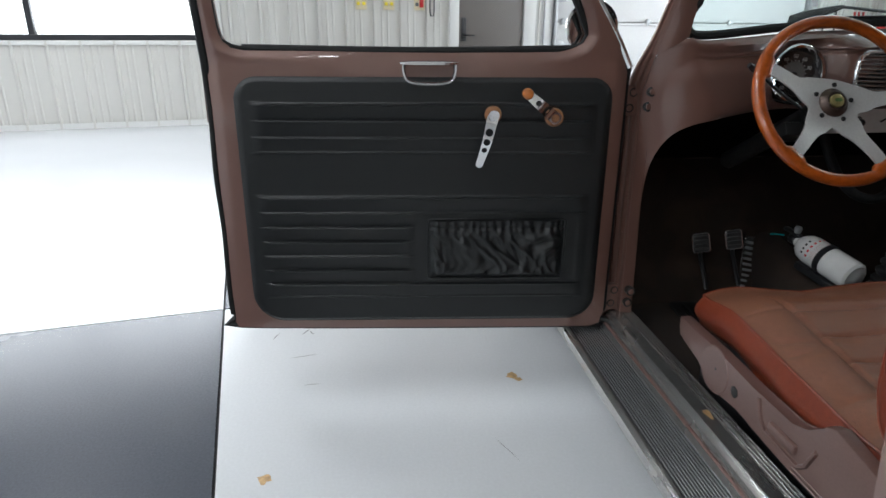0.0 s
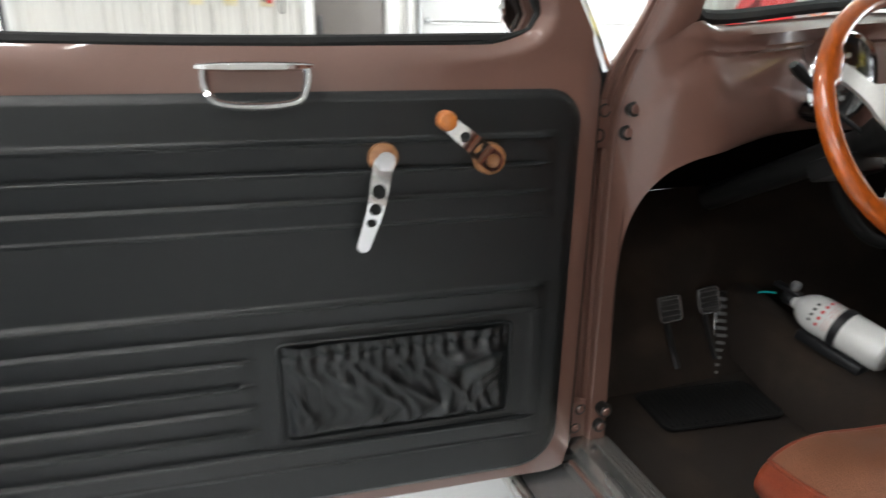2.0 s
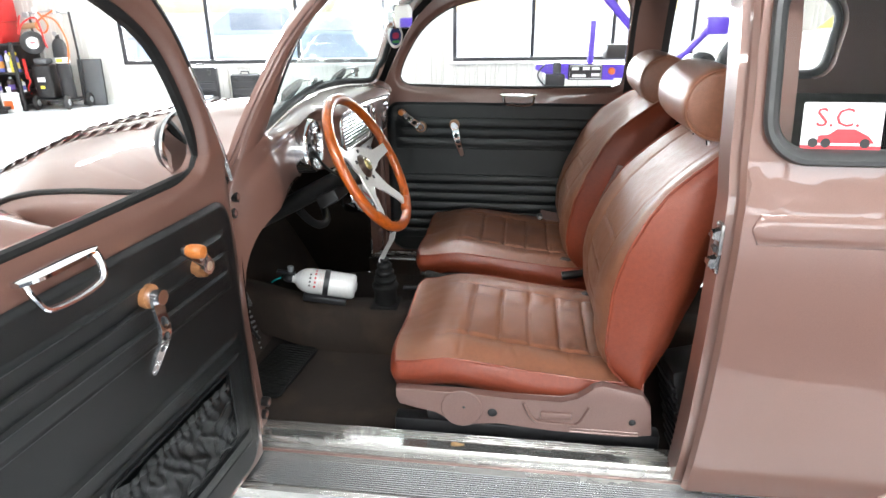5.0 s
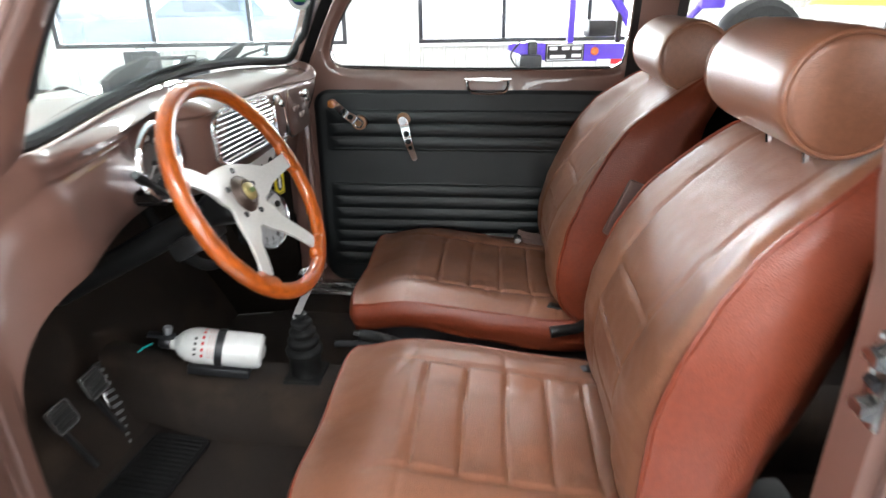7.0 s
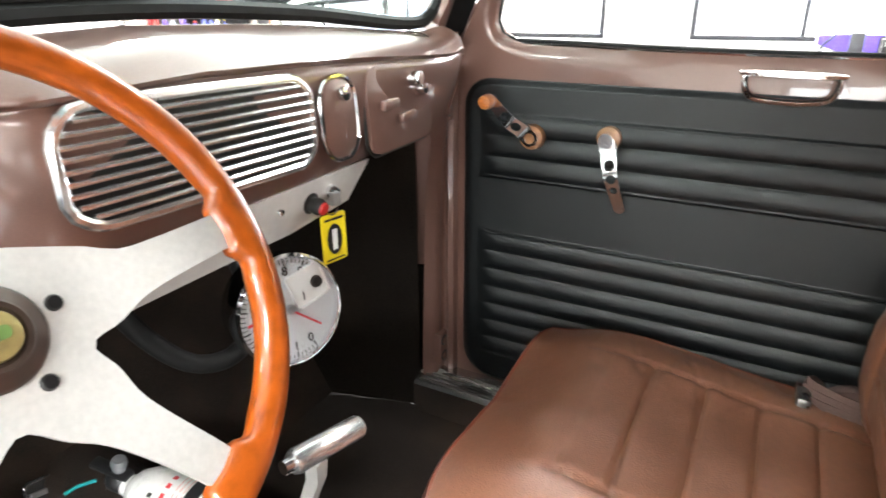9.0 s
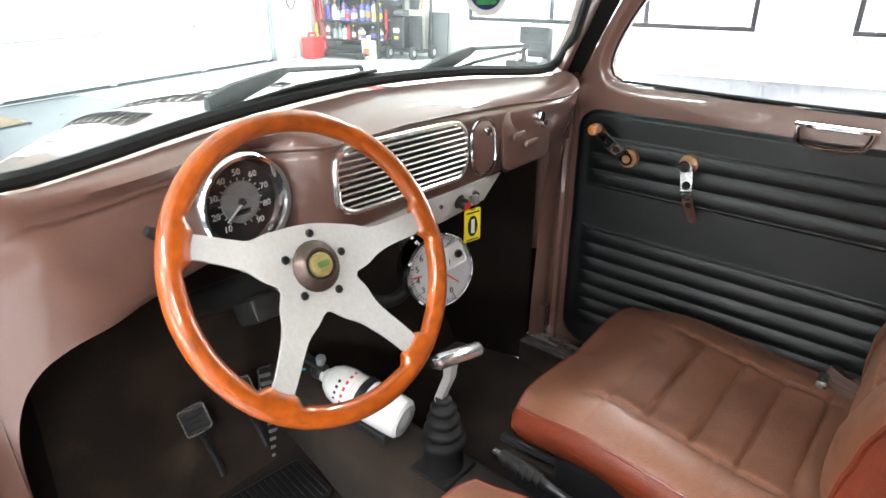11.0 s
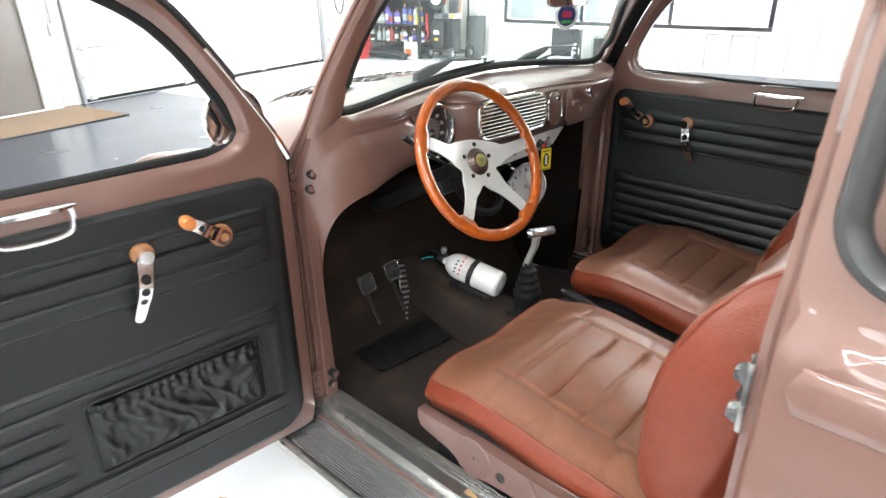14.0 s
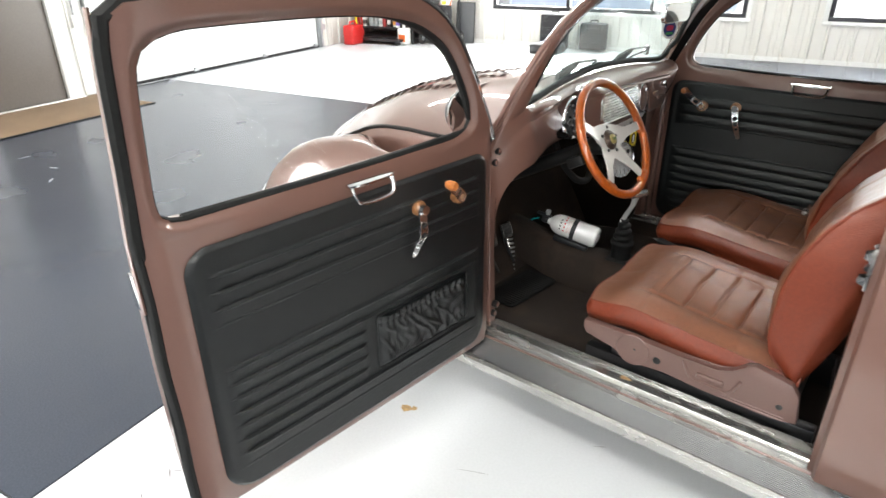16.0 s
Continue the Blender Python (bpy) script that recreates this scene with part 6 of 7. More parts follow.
part("edge_trim", tube([(x, -0.006, z) for x, z in rounded(-0.034, 0.034, -0.049, 0.049, 0.03, 8)], 0.0028, 6, True), CHROME, ash, "chrome edge trim")
part("pull", lathe([(0.0, -0.018), (0.008, -0.017), (0.009, -0.012), (0.006, -0.007)], 14, "y", at=(0.004, 0, 0.028)), CHROME, ash, "chrome pull")
gb = thing("glovebox_lid", "brown glovebox lid with chrome lock in the dash", "glovebox", pose(0.333, FY + 0.003, 0.907, -4, 0, 2.0))
part("lid", prism(rounded(-0.086, 0.086, -0.057, 0.056, 0.022, 6), 0.008, Matrix.Translation((0, -0.0075, 0)), 0.002), PAINT, gb)
part("gap", tube([(x, -0.001, z) for x, z in rounded(-0.0885, 0.0885, -0.0595, 0.0585, 0.024, 6)], 0.0026, 6, True), PLASTIC, gb)
part("lock", lathe([(0.0, -0.030), (0.009, -0.030), (0.0105, -0.026), (0.0105, -0.012), (0.013, -0.009)], 18, "y", at=(0.02, 0, 0.032)), CHROME, gb, "chrome lock")
part("lock_tab", lathe([(0.0, -0.028), (0.008, -0.027), (0.009, -0.020), (0.006, -0.010)], 14, "y", at=(0.036, 0, 0.016)), CHROME, gb)
for x0, z in ((-0.062, -0.002), (-0.018, -0.024), (0.030, 0.005)):
    part("badge_bar", box(x0, x0 + 0.042, -0.018, -0.009, z, z + 0.014, 0.004), PAINT, gb)

plate = thing("dash_switches", "silver switch plate hung below the dash", "switch plate", pose(0.066, 1.392, 0.812, 12))
part("plate", prism([(-0.27, 0.028), (0.205, 0.030), (0.165, -0.020), (0.05, -0.030), (-0.27, -0.032)], 0.003, None, 0.001), SWITCHPLATE, plate)
for x, z, r in ((0.085, 0.0, 0.011), (-0.17, 0.0, 0.009)):
    k = part("knob", lathe([(0.0, -0.020), (r * 0.8, -0.019), (r, -0.014), (r * 0.9, -0.003), (r * 1.25, -0.001), (r * 1.25, 0.0)], 18, "y", at=(x, 0, z)), PLASTIC, plate, "black switch knob")
part("red_cap", lathe([(0.0, -0.0225), (0.007, -0.022), (0.0085, -0.019)], 16, "y", at=(0.085, 0, 0.0)), REDPLASTIC, plate)
part("key_lock", lathe([(0.0, -0.010), (0.009, -0.010), (0.011, -0.006), (0.011, 0.0)], 18, "y", at=(0.122, 0, 0.004)), CHROME, plate, "ignition lock")
for x in (0.03, -0.02, -0.225):
    part("screw", lathe([(0.0, -0.004), (0.004, -0.003), (0.005, 0.0)], 10, "y", at=(x, 0, 0.006)), CHROME, plate)
part("script_badge", tube([(-0.11 + 0.012 * k, -0.003, 0.008 * math.sin(k * 1.9) - 0.002) for k in range(9)], 0.0022, 6), BLACKPAINT, plate, "dark script emblem")

tag = thing("key_tag", "yellow printed key tag hanging from the ignition key", "key tag", pose(0.184, 1.386, 0.757, 0, 0, -12))
part("card", prism(rounded(-0.020, 0.020, -0.033, 0.033, 0.004, 3), 0.0016, None, 0.0003), YELLOWCARD, tag)
part("oval", prism([(0.012 * math.cos(a), 0.021 * math.sin(a)) for a in np.linspace(0, 2 * math.pi, 25)[:-1]], 0.0007, Matrix.Translation((0, -0.0008, -0.002))), INK, tag)
part("mark_bar", box(-0.004, 0.004, -0.0014, -0.0008, -0.016, 0.012), WHITEINK, tag)
part("print_line", box(-0.015, 0.015, -0.0008, -0.0002, 0.024, 0.027), INK, tag)
part("print_line", box(-0.015, 0.015, -0.0008, -0.0002, -0.030, -0.028), INK, tag)
part("ring", tube([(0.009 * math.cos(a), 0, 0.040 + 0.009 * math.sin(a)) for a in np.linspace(0, 2 * math.pi, 17)[:-1]], 0.001, 6, True), CHROME, tag)
part("key", box(-0.006, 0.006, -0.012, 0.004, 0.045, 0.063, 0.002), STEEL, tag)

tach = thing("tachometer", "round silver-faced tachometer hung below the dash", "gauge", pose(0.092, 1.388, 0.694, -10, 0, -18) @ Matrix.Scale(1.12, 4))
part("cup", lathe([(0.0, 0.06), (0.045, 0.058), (0.058, 0.045), (0.062, 0.02), (0.063, -0.002), (0.060, -0.006), (0.057, -0.002), (0.057, 0.006)], 40, "y"), CHROME, tach, "chrome cup")
part("dial", lathe([(0.0, 0.0015), (0.058, 0.0015), (0.058, 0.004), (0.0, 0.004)], 40, "y"), DIALSILVER, tach, "silver dial")
for k in range(11):
    a = radians(-65 - k * 26)
    text_part("numeral", str(k), 0.015, Matrix.LocRotScale((0.043 * math.cos(a), 0.0006, 0.043 * math.sin(a)), Euler((radians(90), 0, 0)), None), INK, tach)
text_part("lettering", "RPM", 0.011, Matrix.LocRotScale((0.018, -0.0020, 0.012), Euler((radians(90), radians(62), 0), "YXZ"), None), INK, tach)
for k in range(51):
    a = 25 + k * 5.2 + 130
    part("tick", box(-0.0004 if k % 5 else -0.0008, 0.0004 if k % 5 else 0.0008, 0.0004, 0.0012, 0.0515 if k % 5 else 0.0495, 0.0555, m=Matrix.Rotation(radians(a), 4, "Y")), INK, tach)
part("shift_block", box(0.008, 0.052, -0.0015, 0.001, -0.006, 0.034, 0.004, m=Matrix.Rotation(radians(-14), 4, "Y")), EXTWHITE, tach)
part("shift_lamp", lathe([(0.0, -0.006), (0.006, -0.005), (0.008, 0.0)], 16, "y", at=(0.036, 0, 0.022)), PLASTIC, tach)
part("needle", box(-0.001, 0.0012, -0.003, -0.001, 0.0, 0.042, m=Matrix.Rotation(radians(130), 4, "Y")), REDINK, tach, "red needle")
part("redline", box(-0.0015, 0.0015, 0.0004, 0.001, 0.034, 0.050, m=Matrix.Rotation(radians(-92), 4, "Y")), REDINK, tach)
part("pivot", lathe([(0.0, -0.004), (0.005, -0.003), (0.006, 0.001)], 16, "y"), STEEL, tach)
part("glass_cover", lathe([(0.0, -0.0052), (0.057, -0.0042), (0.057, -0.0038), (0.0, -0.0048)], 32, "y"), LENS, tach).visible_shadow = False
part("bracket", tube([(-0.03, 0.03, 0.058), (-0.045, 0.02, 0.09), (-0.055, 0.0, 0.115)], 0.005, 8), CHROME, tach, "chrome bracket")

# interior mirror and its sticker below it on the glass
im = thing("rear_view_mirror", "chrome-backed rear view mirror on the windscreen", "mirror", pose(0.0, 1.220, 1.229, 0, 0, -9))
part("back", prism(rounded(-0.077, 0.077, -0.031, 0.031, 0.022, 5), 0.016, Matrix.Translation((0, 0.0, 0)), 0.004), CHROME, im)
part("face", prism(rounded(-0.073, 0.073, -0.028, 0.028, 0.020, 5), 0.001, Matrix.Translation((0, -0.0012, 0))), MIRROR, im)
part("stem", tube([(0, 0.012, 0.01), (0.0, 0.02, 0.06), (0.0, 0.0, 0.115)], 0.006, 8), CHROME, im)
st = thing("hanging_disc", "round white and navy disc hanging below the mirror", "air freshener", Matrix.LocRotScale((0.026, 1.249, 1.176), Euler((0, 0, radians(-32))), None))
part("string", tube([(0, 0, 0.03), (0.0, 0.0, 0.046), (-0.004, 0, 0.06)], 0.0012, 6), WHITEINK, st, "thin white string")
part("white_disc", prism([(0.031 * math.cos(a), 0.032 * math.sin(a)) for a in np.linspace(0, 2 * math.pi, 33)[:-1]], 0.0006), EXTWHITE, st)
part("dark_disc", prism([(0.0235 * math.cos(a), 0.0245 * math.sin(a)) for a in np.linspace(0, 2 * math.pi, 33)[:-1]], 0.0006, Matrix.Translation((0, -0.0008, 0))), material("navy_print", (0.015, 0.03, 0.12), 0.5, 0, 60, 0.2, 0.0), st)
part("red_shape", prism(rounded(-0.013, 0.013, -0.006, 0.010, 0.006, 4), 0.0006, Matrix.Translation((0, -0.0016, 0))), material("magenta_print", (0.4, 0.03, 0.08), 0.5, 0, 60, 0.2, 0.0), st)
part("green_bar", prism(rounded(-0.014, 0.014, -0.018, -0.011, 0.003, 4), 0.0006, Matrix.Translation((0, -0.0016, 0))), material("green_print", (0.05, 0.3, 0.08), 0.5, 0, 60, 0.2, 0.0), st)

# ---- footwell ----
part("heater_hose", tube(spline([(-0.025, 1.62, 0.78), (-0.005, 1.60, 0.71), (0.022, 1.575, 0.640), (0.062, 1.545, 0.588), (0.12, 1.53, 0.575), (0.18, 1.55, 0.60), (0.21, 1.60, 0.68)], 30), 0.0135, 10), RUBBER, car, "black hose looping under the dash")
PEDALPAD = material("worn_pedal_rubber", (0.035, 0.034, 0.033), 0.5, 0, 90, 0.3, 0.1)
for nm, x, y, z, w in (("clutch_pedal", -0.258, 1.733, 0.388, 0.050), ("brake_pedal", -0.153, 1.730, 0.397, 0.048)):
    pd = thing(nm, "steel pedal with ribbed rubber pad and bright trim", "pedal", pose(x, y, z, -14, -10, -12))
    part("pad", box(-w / 2, w / 2, -0.010, 0.004, -0.029, 0.029, 0.006), PEDALPAD, pd, "ribbed rubber pad")
    for k in range(4):
        part("rib", box(-w / 2 + 0.005, w / 2 - 0.005, -0.0145, -0.0095, -0.023 + k * 0.0125, -0.0155 + k * 0.0125, 0.001, 1), PEDALPAD, pd)
    part("pad_trim", tube([(a, -0.0095, b) for a, b in rounded(-w / 2, w / 2, -0.029, 0.030, 0.008, 3)], 0.0028, 6, True), LITCHROME, pd, "bright pad trim")
    part("arm", tube([(0, 0.005, 0.0), (0.002, 0.026, -0.05), (0.006, 0.026, -0.10), (0.006, 0.012, -0.150)], 0.008, 8, flat=0.7), BLACKPAINT, pd)
ac = thing("accelerator_pedal", "long ribbed accelerator pedal with bright trim", "pedal", Matrix.LocRotScale((-0.078, 1.748, 0.285), Euler((radians(-21), radians(14), 0)), None))
part("plate", box(-0.025, 0.025, -0.006, 0.004, -0.105, 0.105, 0.004), PEDALPAD, ac)
for k in range(11):
    part("rib", box(-0.021, 0.021, -0.0125, -0.0055, -0.095 + k * 0.0178, -0.087 + k * 0.0178, 0.001, 1), STEEL, ac)
part("trim", tube([(a, -0.006, b) for a, b in rounded(-0.026, 0.026, -0.106, 0.106, 0.008, 3)], 0.0030, 6, True), LITCHROME, ac, "bright trim")
part("hinge_foot", box(-0.012, 0.012, 0.004, 0.03, -0.10, -0.082, 0.004), BLACKPAINT, ac)
part("link", tube([(0, 0.01, 0.08), (0, 0.06, 0.06)], 0.006, 8), BLACKPAINT, ac)
pf = thing("pedal_bracket", "dark cast pedal pivot bracket on the floor", "bracket", pose(-0.205, 1.735, 0.203, 0, 0, -8))
part("casting", tube([(-0.06, -0.005, 0.022), (-0.01, 0.0, 0.026), (0.03, 0.005, 0.020)], [0.010, 0.013, 0.010], 10), BLACKPAINT, pf)
part("foot", box(-0.01, 0.07, -0.02, 0.02, 0.0, 0.010, 0.004), GREYPLASTIC, pf)

matob = thing("floor_mat", "ribbed black rubber heel mat on the carpet", "mat", pose(-0.226, 1.600, 0.206, 0, 0, -6))
part("sheet", prism(rounded(-0.146, 0.142, -0.074, 0.072, 0.022, 5), 0.005, Matrix.Rotation(radians(90), 4, "X")), RUBBER, matob)
part("edge_bead", tube([(a, b, 0.005) for a, b in rounded(-0.143, 0.139, -0.071, 0.069, 0.020, 5)], 0.0028, 6, True), RUBBER, matob)
for k in range(20):
    x = -0.131 + k * 0.0136
    part("rib", box(x, x + 0.006, -0.062, 0.060, 0.0045, 0.0085, 0.0012, 1), RUBBER, matob)

ext = thing("fire_extinguisher", "small white fire extinguisher strapped on the tunnel", "fire extinguisher",
            Matrix.LocRotScale((-0.010, 1.497, 0.409), Euler((radians(11), 0, radians(11))), None))
part("cylinder", lathe([(0.0, -0.098), (0.012, -0.099), (0.020, -0.094), (0.034, -0.094), (0.0405, -0.088), (0.042, -0.078), (0.042, 0.055), (0.038, 0.075), (0.028, 0.092), (0.016, 0.102), (0.014, 0.112)], 40, "y"), EXTWHITE, ext, "white enamelled cylinder")
part("strap", lathe([(0.0425, -0.008), (0.0445, -0.007), (0.0445, 0.009), (0.0425, 0.010)], 36, "y"), BLACKPAINT, ext, "black strap")
part("valve", lathe([(0.012, 0.11), (0.015, 0.115), (0.015, 0.132), (0.009, 0.14), (0.0, 0.142)], 18, "y"), BLACKPAINT, ext, "black valve head")
part("lever", box(-0.009, 0.009, 0.105, 0.165, 0.012, 0.022, 0.003), BLACKPAINT, ext)
part("gauge", lathe([(0.0, 0.020), (0.009, 0.019), (0.011, 0.012), (0.008, 0.0)], 16, "z", at=(0.0, 0.122, 0.022)), STEEL, ext)
part("pull_pin", tube([(-0.012, 0.15, 0.0), (-0.03, 0.165, -0.002), (-0.045, 0.17, -0.004)], 0.0025, 6), material("teal_plastic", (0.0, 0.35, 0.36), 0.4, 0, 60, 0.1, 0.0), ext, "teal pull pin")


def wrap_label(name, y0, y1, a0, a1, mat, r=0.0423):
    part(name, grid(lambda a, b: (r * math.sin(radians(a0 + (a1 - a0) * a)), y0 + (y1 - y0) * b, r * math.cos(radians(a0 + (a1 - a0) * a))), 10, 2), mat, ext)


for k in range(4):
    wrap_label("label_mark", 0.050, 0.056, -92 + k * 17, -84 + k * 17, INK)
for k in range(6):
    wrap_label("label_mark", 0.034, 0.040, -96 + k * 20, -86 + k * 20, REDINK)
for k in range(9):
    wrap_label("label_line", 0.012 + (k % 3) * 0.006, 0.0132 + (k % 3) * 0.006, -98 + (k // 3) * 42, -62 + (k // 3) * 42, FAINTRED)
br = part("saddle", box(-0.03, 0.03, -0.07, 0.07, -0.062, -0.040, 0.004), BLACKPAINT, ext, "black bracket")

sh = thing("gear_shifter", "chrome T-handle gear lever in black rubber boot", "gear lever", pose(0.004, 1.305, 0.338))
prof = [(0.039, 0.0), (0.0375, 0.004), (0.0365, 0.052), (0.040, 0.058)]
for k in range(4):
    r, z = 0.0425 - k * 0.0062, 0.064 + k * 0.0235
    prof += [(r, z), (r + 0.0006, z + 0.007), (r - 0.003, z + 0.011), (r - 0.0115, z + 0.0155), (r - 0.0105, z + 0.019)]
prof += [(0.0150, 0.160), (0.0135, 0.162)]
part("boot", lathe([(0.0, 0.0)] + prof + [(0.0, 0.162)], 28, "z"), RUBBER, sh, "ribbed black rubber boot", angle=60)
part("foot", box(-0.046, 0.046, -0.044, 0.044, -0.004, 0.008, 0.004), RUBBER, sh)
part("lever", loft([[(x * w + x0, yy + y0, z) for x, yy in ((-1, -0.008), (1, -0.008), (1, 0.008), (-1, 0.008))] for z, x0, y0, w in ((0.105, 0.004, 0.0, 0.0075), (0.130, 0.004, 0.003, 0.0075), (0.155, 0.002, 0.010, 0.0075), (0.185, -0.004, -0.004, 0.0075), (0.235, -0.022, -0.032, 0.0075), (0.268, -0.028, -0.040, 0.009))]), ALU, sh, "bent flat aluminium lever")
bm = tube([(-0.056, -0.034, 0.282), (-0.052, -0.0345, 0.2815), (-0.02, -0.040, 0.277), (0.032, -0.0485, 0.2695), (0.035, -0.049, 0.269)], [0.0115, 0.0135, 0.0135, 0.0135, 0.0115], 18)
hd = part("t_handle", bm, LITCHROME, sh, "polished T-handle")
part("button", tube([(-0.056, -0.034, 0.282), (-0.067, -0.032, 0.2835)], 0.0075, 12), CHROME, hd)
hb = thing("handbrake_lever", "black handbrake grip on a steel lever beside the seats", "handbrake", pose(0.0, 1.17, 0.34))
part("lever", tube([(0.004, -0.07, 0.098), (0.014, -0.17, 0.072), (0.026, -0.30, 0.025), (0.028, -0.34, 0.0)], 0.0075, 10), BLACKPAINT, hb)
part("grip", tube([(-0.008, 0.0, 0.118), (-0.006, -0.01, 0.1155), (0.0, -0.05, 0.104), (0.004, -0.085, 0.094)], [0.010, 0.0125, 0.0125, 0.010], 12), RUBBER, hb)
for k in range(6):
    part("grip_ring", tube([(-0.0062 + 0.0013 * k, -0.010 - k * 0.012, 0.1155 - k * 0.0034), (-0.0058 + 0.0013 * k, -0.014 - k * 0.012, 0.1145 - k * 0.0034)], 0.0140, 12), RUBBER, hb)
part("button", tube([(-0.008, 0.0, 0.118), (-0.0095, 0.012, 0.1215)], 0.005, 10), BLACKPAINT, hb)

belt = thing("seat_belt", "folded brown webbing seat belt beside the passenger seat", "seat belt", pose(0.545, 0.74, 0.47))
WEB = material("brown_webbing", (0.13, 0.075, 0.062), 0.7, 0, 300, 0.2, 0.3)
for k in range(3):
    lay = [(-0.035 + 0.004 * k, -0.10, 0.0 + 0.009 * k), (-0.04, 0.0, 0.010 + 0.011 * k), (-0.02 + 0.006 * k, 0.055, 0.012 + 0.010 * k), (0.02, 0.065 - 0.012 * k, 0.006 + 0.008 * k), (0.035, 0.0, -0.02), (0.035, -0.10, -0.05)]
    pts = spline(lay, 20)
    part("webbing", loft([[p + Vector(q) for q in ((0, 0, -0.011), (0.002, 0.001, -0.011), (0.002, 0.001, 0.011), (0, 0, 0.011))] for p in pts]), WEB, belt)
part("anchor_strap", tube([(0.035, -0.10, -0.05), (0.045, -0.14, -0.16), (0.03, -0.16, -0.265)], 0.012, 8, flat=0.2), WEB, belt)
part("buckle", box(-0.045, -0.005, 0.05, 0.07, 0.0, 0.028, 0.004), WORN, belt, "dull steel buckle tongue")

# ---- sticker on the driver's side quarter glass ----
stk = thing("window_sticker", "white and red club sticker inside the quarter window", "sticker", Matrix.LocRotScale((-0.7045, 0.360, 1.060), Euler((radians(-11), 0, radians(-90))), None))
part("white_field", prism(rounded(-0.055, 0.07, -0.034, 0.042, 0.004, 3), 0.0006), WHITEINK, stk)
text_part("lettering", "S.C.", 0.044, Matrix.LocRotScale((0.0, -0.0006, 0.016), Euler((radians(90), 0, 0)), None), REDINK, stk)
part("red_car_shape", prism([(-0.03, -0.024), (-0.028, -0.012), (-0.012, -0.010), (0.0, -0.001), (0.028, -0.001), (0.05, -0.012), (0.06, -0.024)], 0.0006, Matrix.Translation((0, -0.0008, 0))), REDINK, stk)
for x in (-0.036, -0.016, 0.045):
    part("wheel_shape", prism([(x + 0.008 * math.cos(a), -0.024 + 0.008 * math.sin(a)) for a in np.linspace(0, 2 * math.pi, 17)[:-1]], 0.0006, Matrix.Translation((0, -0.0014, 0))), INK, stk)
part("red_bar", box(-0.055, 0.07, -0.0008, -0.0002, -0.034, -0.028), REDINK, stk)

# ---- marks on the white floor ----
OCHRE = material("ochre_stain", (0.52, 0.34, 0.16), 0.5, 0, 60, 0.3, 0.0)
SCUFF = material("dark_scuff", (0.16, 0.16, 0.16), 0.5, 0, 60, 0.3, 0.0)
rng = random.Random(4)
for x, y, r, mat_ in ((-0.860, 1.650, 0.020, OCHRE), (-0.845, 1.625, 0.012, OCHRE), (-1.55, 1.25, 0.018, OCHRE)):
    bm = bmesh.new()
    bm.faces.new([bm.verts.new((x + r * (0.6 + 0.6 * rng.random()) * math.cos(a), y + r * (0.6 + 0.6 * rng.random()) * math.sin(a), 0.0012)) for a in np.linspace(0, 2 * math.pi, 15)[:-1]])
    tagged(part("floor_stain", bm, mat_), "small ochre stain on the white floor", "stain", kind="structure")
for x, y, l, a, w in ((-1.51, 1.835, 0.10, 12, 0.004), (-1.47, 1.66, 0.05, 5, 0.003), (-1.62, 1.985, 0.06, 70, 0.004), (-1.52, 2.01, 0.05, 60, 0.006), (-1.50, 2.0, 0.035, 120, 0.005), (-0.95, 1.30, 0.11, -65, 0.002), (-0.62, 1.05, 0.05, -60, 0.002)):
    d = Vector((math.cos(radians(a)), math.sin(radians(a)), 0))
    n = Vector((-d.y, d.x, 0))
    bm = bmesh.new()
    c = Vector((x, y, 0.0012))
    bm.faces.new([bm.verts.new(c + d * s * l / 2 + n * o * w / 2) for s, o in ((-1, 0), (-0.5, -0.8), (0.3, -0.6), (1, 0), (0.4, 1), (-0.4, 0.7))])
    tagged(part("floor_scuff", bm, SCUFF), "thin dark scuff on the white floor", "scuff", kind="structure")

PALESCUFF = material("pale_scuff", (0.42, 0.43, 0.44), 0.5, 0, 60, 0.3, 0.0)
for k in range(16):
    c = g(0.05 + rng.gauss(0.0, 0.55), 5.55 + rng.gauss(0.0, 0.35), 0.0012)
    l, w, a = rng.uniform(0.02, 0.12), rng.uniform(0.006, 0.022), rng.uniform(0, 3.1)
    d = Vector((math.cos(a), math.sin(a), 0))
    n = Vector((-d.y, d.x, 0))
    bm = bmesh.new()
    bm.faces.new([bm.verts.new(c + d * s_ * l / 2 + n * o * w / 2) for s_, o in ((-1, 0), (-0.5, -0.8), (0.3, -0.6), (1, 0), (0.4, 1), (-0.4, 0.7))])
    tagged(part("floor_scuff", bm, PALESCUFF), "small pale scuff on the dark floor", "scuff", kind="structure")

# ---- ceiling lights ----
for k, (lu, lv) in enumerate(LAMPS):
    cl = thing("ceiling_light", "long white ceiling light with bare tubes", "ceiling light", Matrix.LocRotScale(g(lu, lv, HC), Euler((0, 0, GA)), None), "ceiling lights")
    part("housing", prism([(-0.16, 0.0), (-0.14, -0.07), (0.14, -0.07), (0.16, 0.0)], 2.4, Matrix.Translation((0, -1.2, 0))), WHITE, cl)
    for x in (-0.07, 0.07):
        part("tube", tube([(x, -1.15, -0.095), (x, 1.15, -0.095)], 0.016, 10), TUBEGLOW, cl, "lit fluorescent tube")
        for y in (-1.17, 1.17):
            part("socket", box(x - 0.02, x + 0.02, y - 0.015, y + 0.015, -0.12, -0.07, 0.003), WHITE, cl)

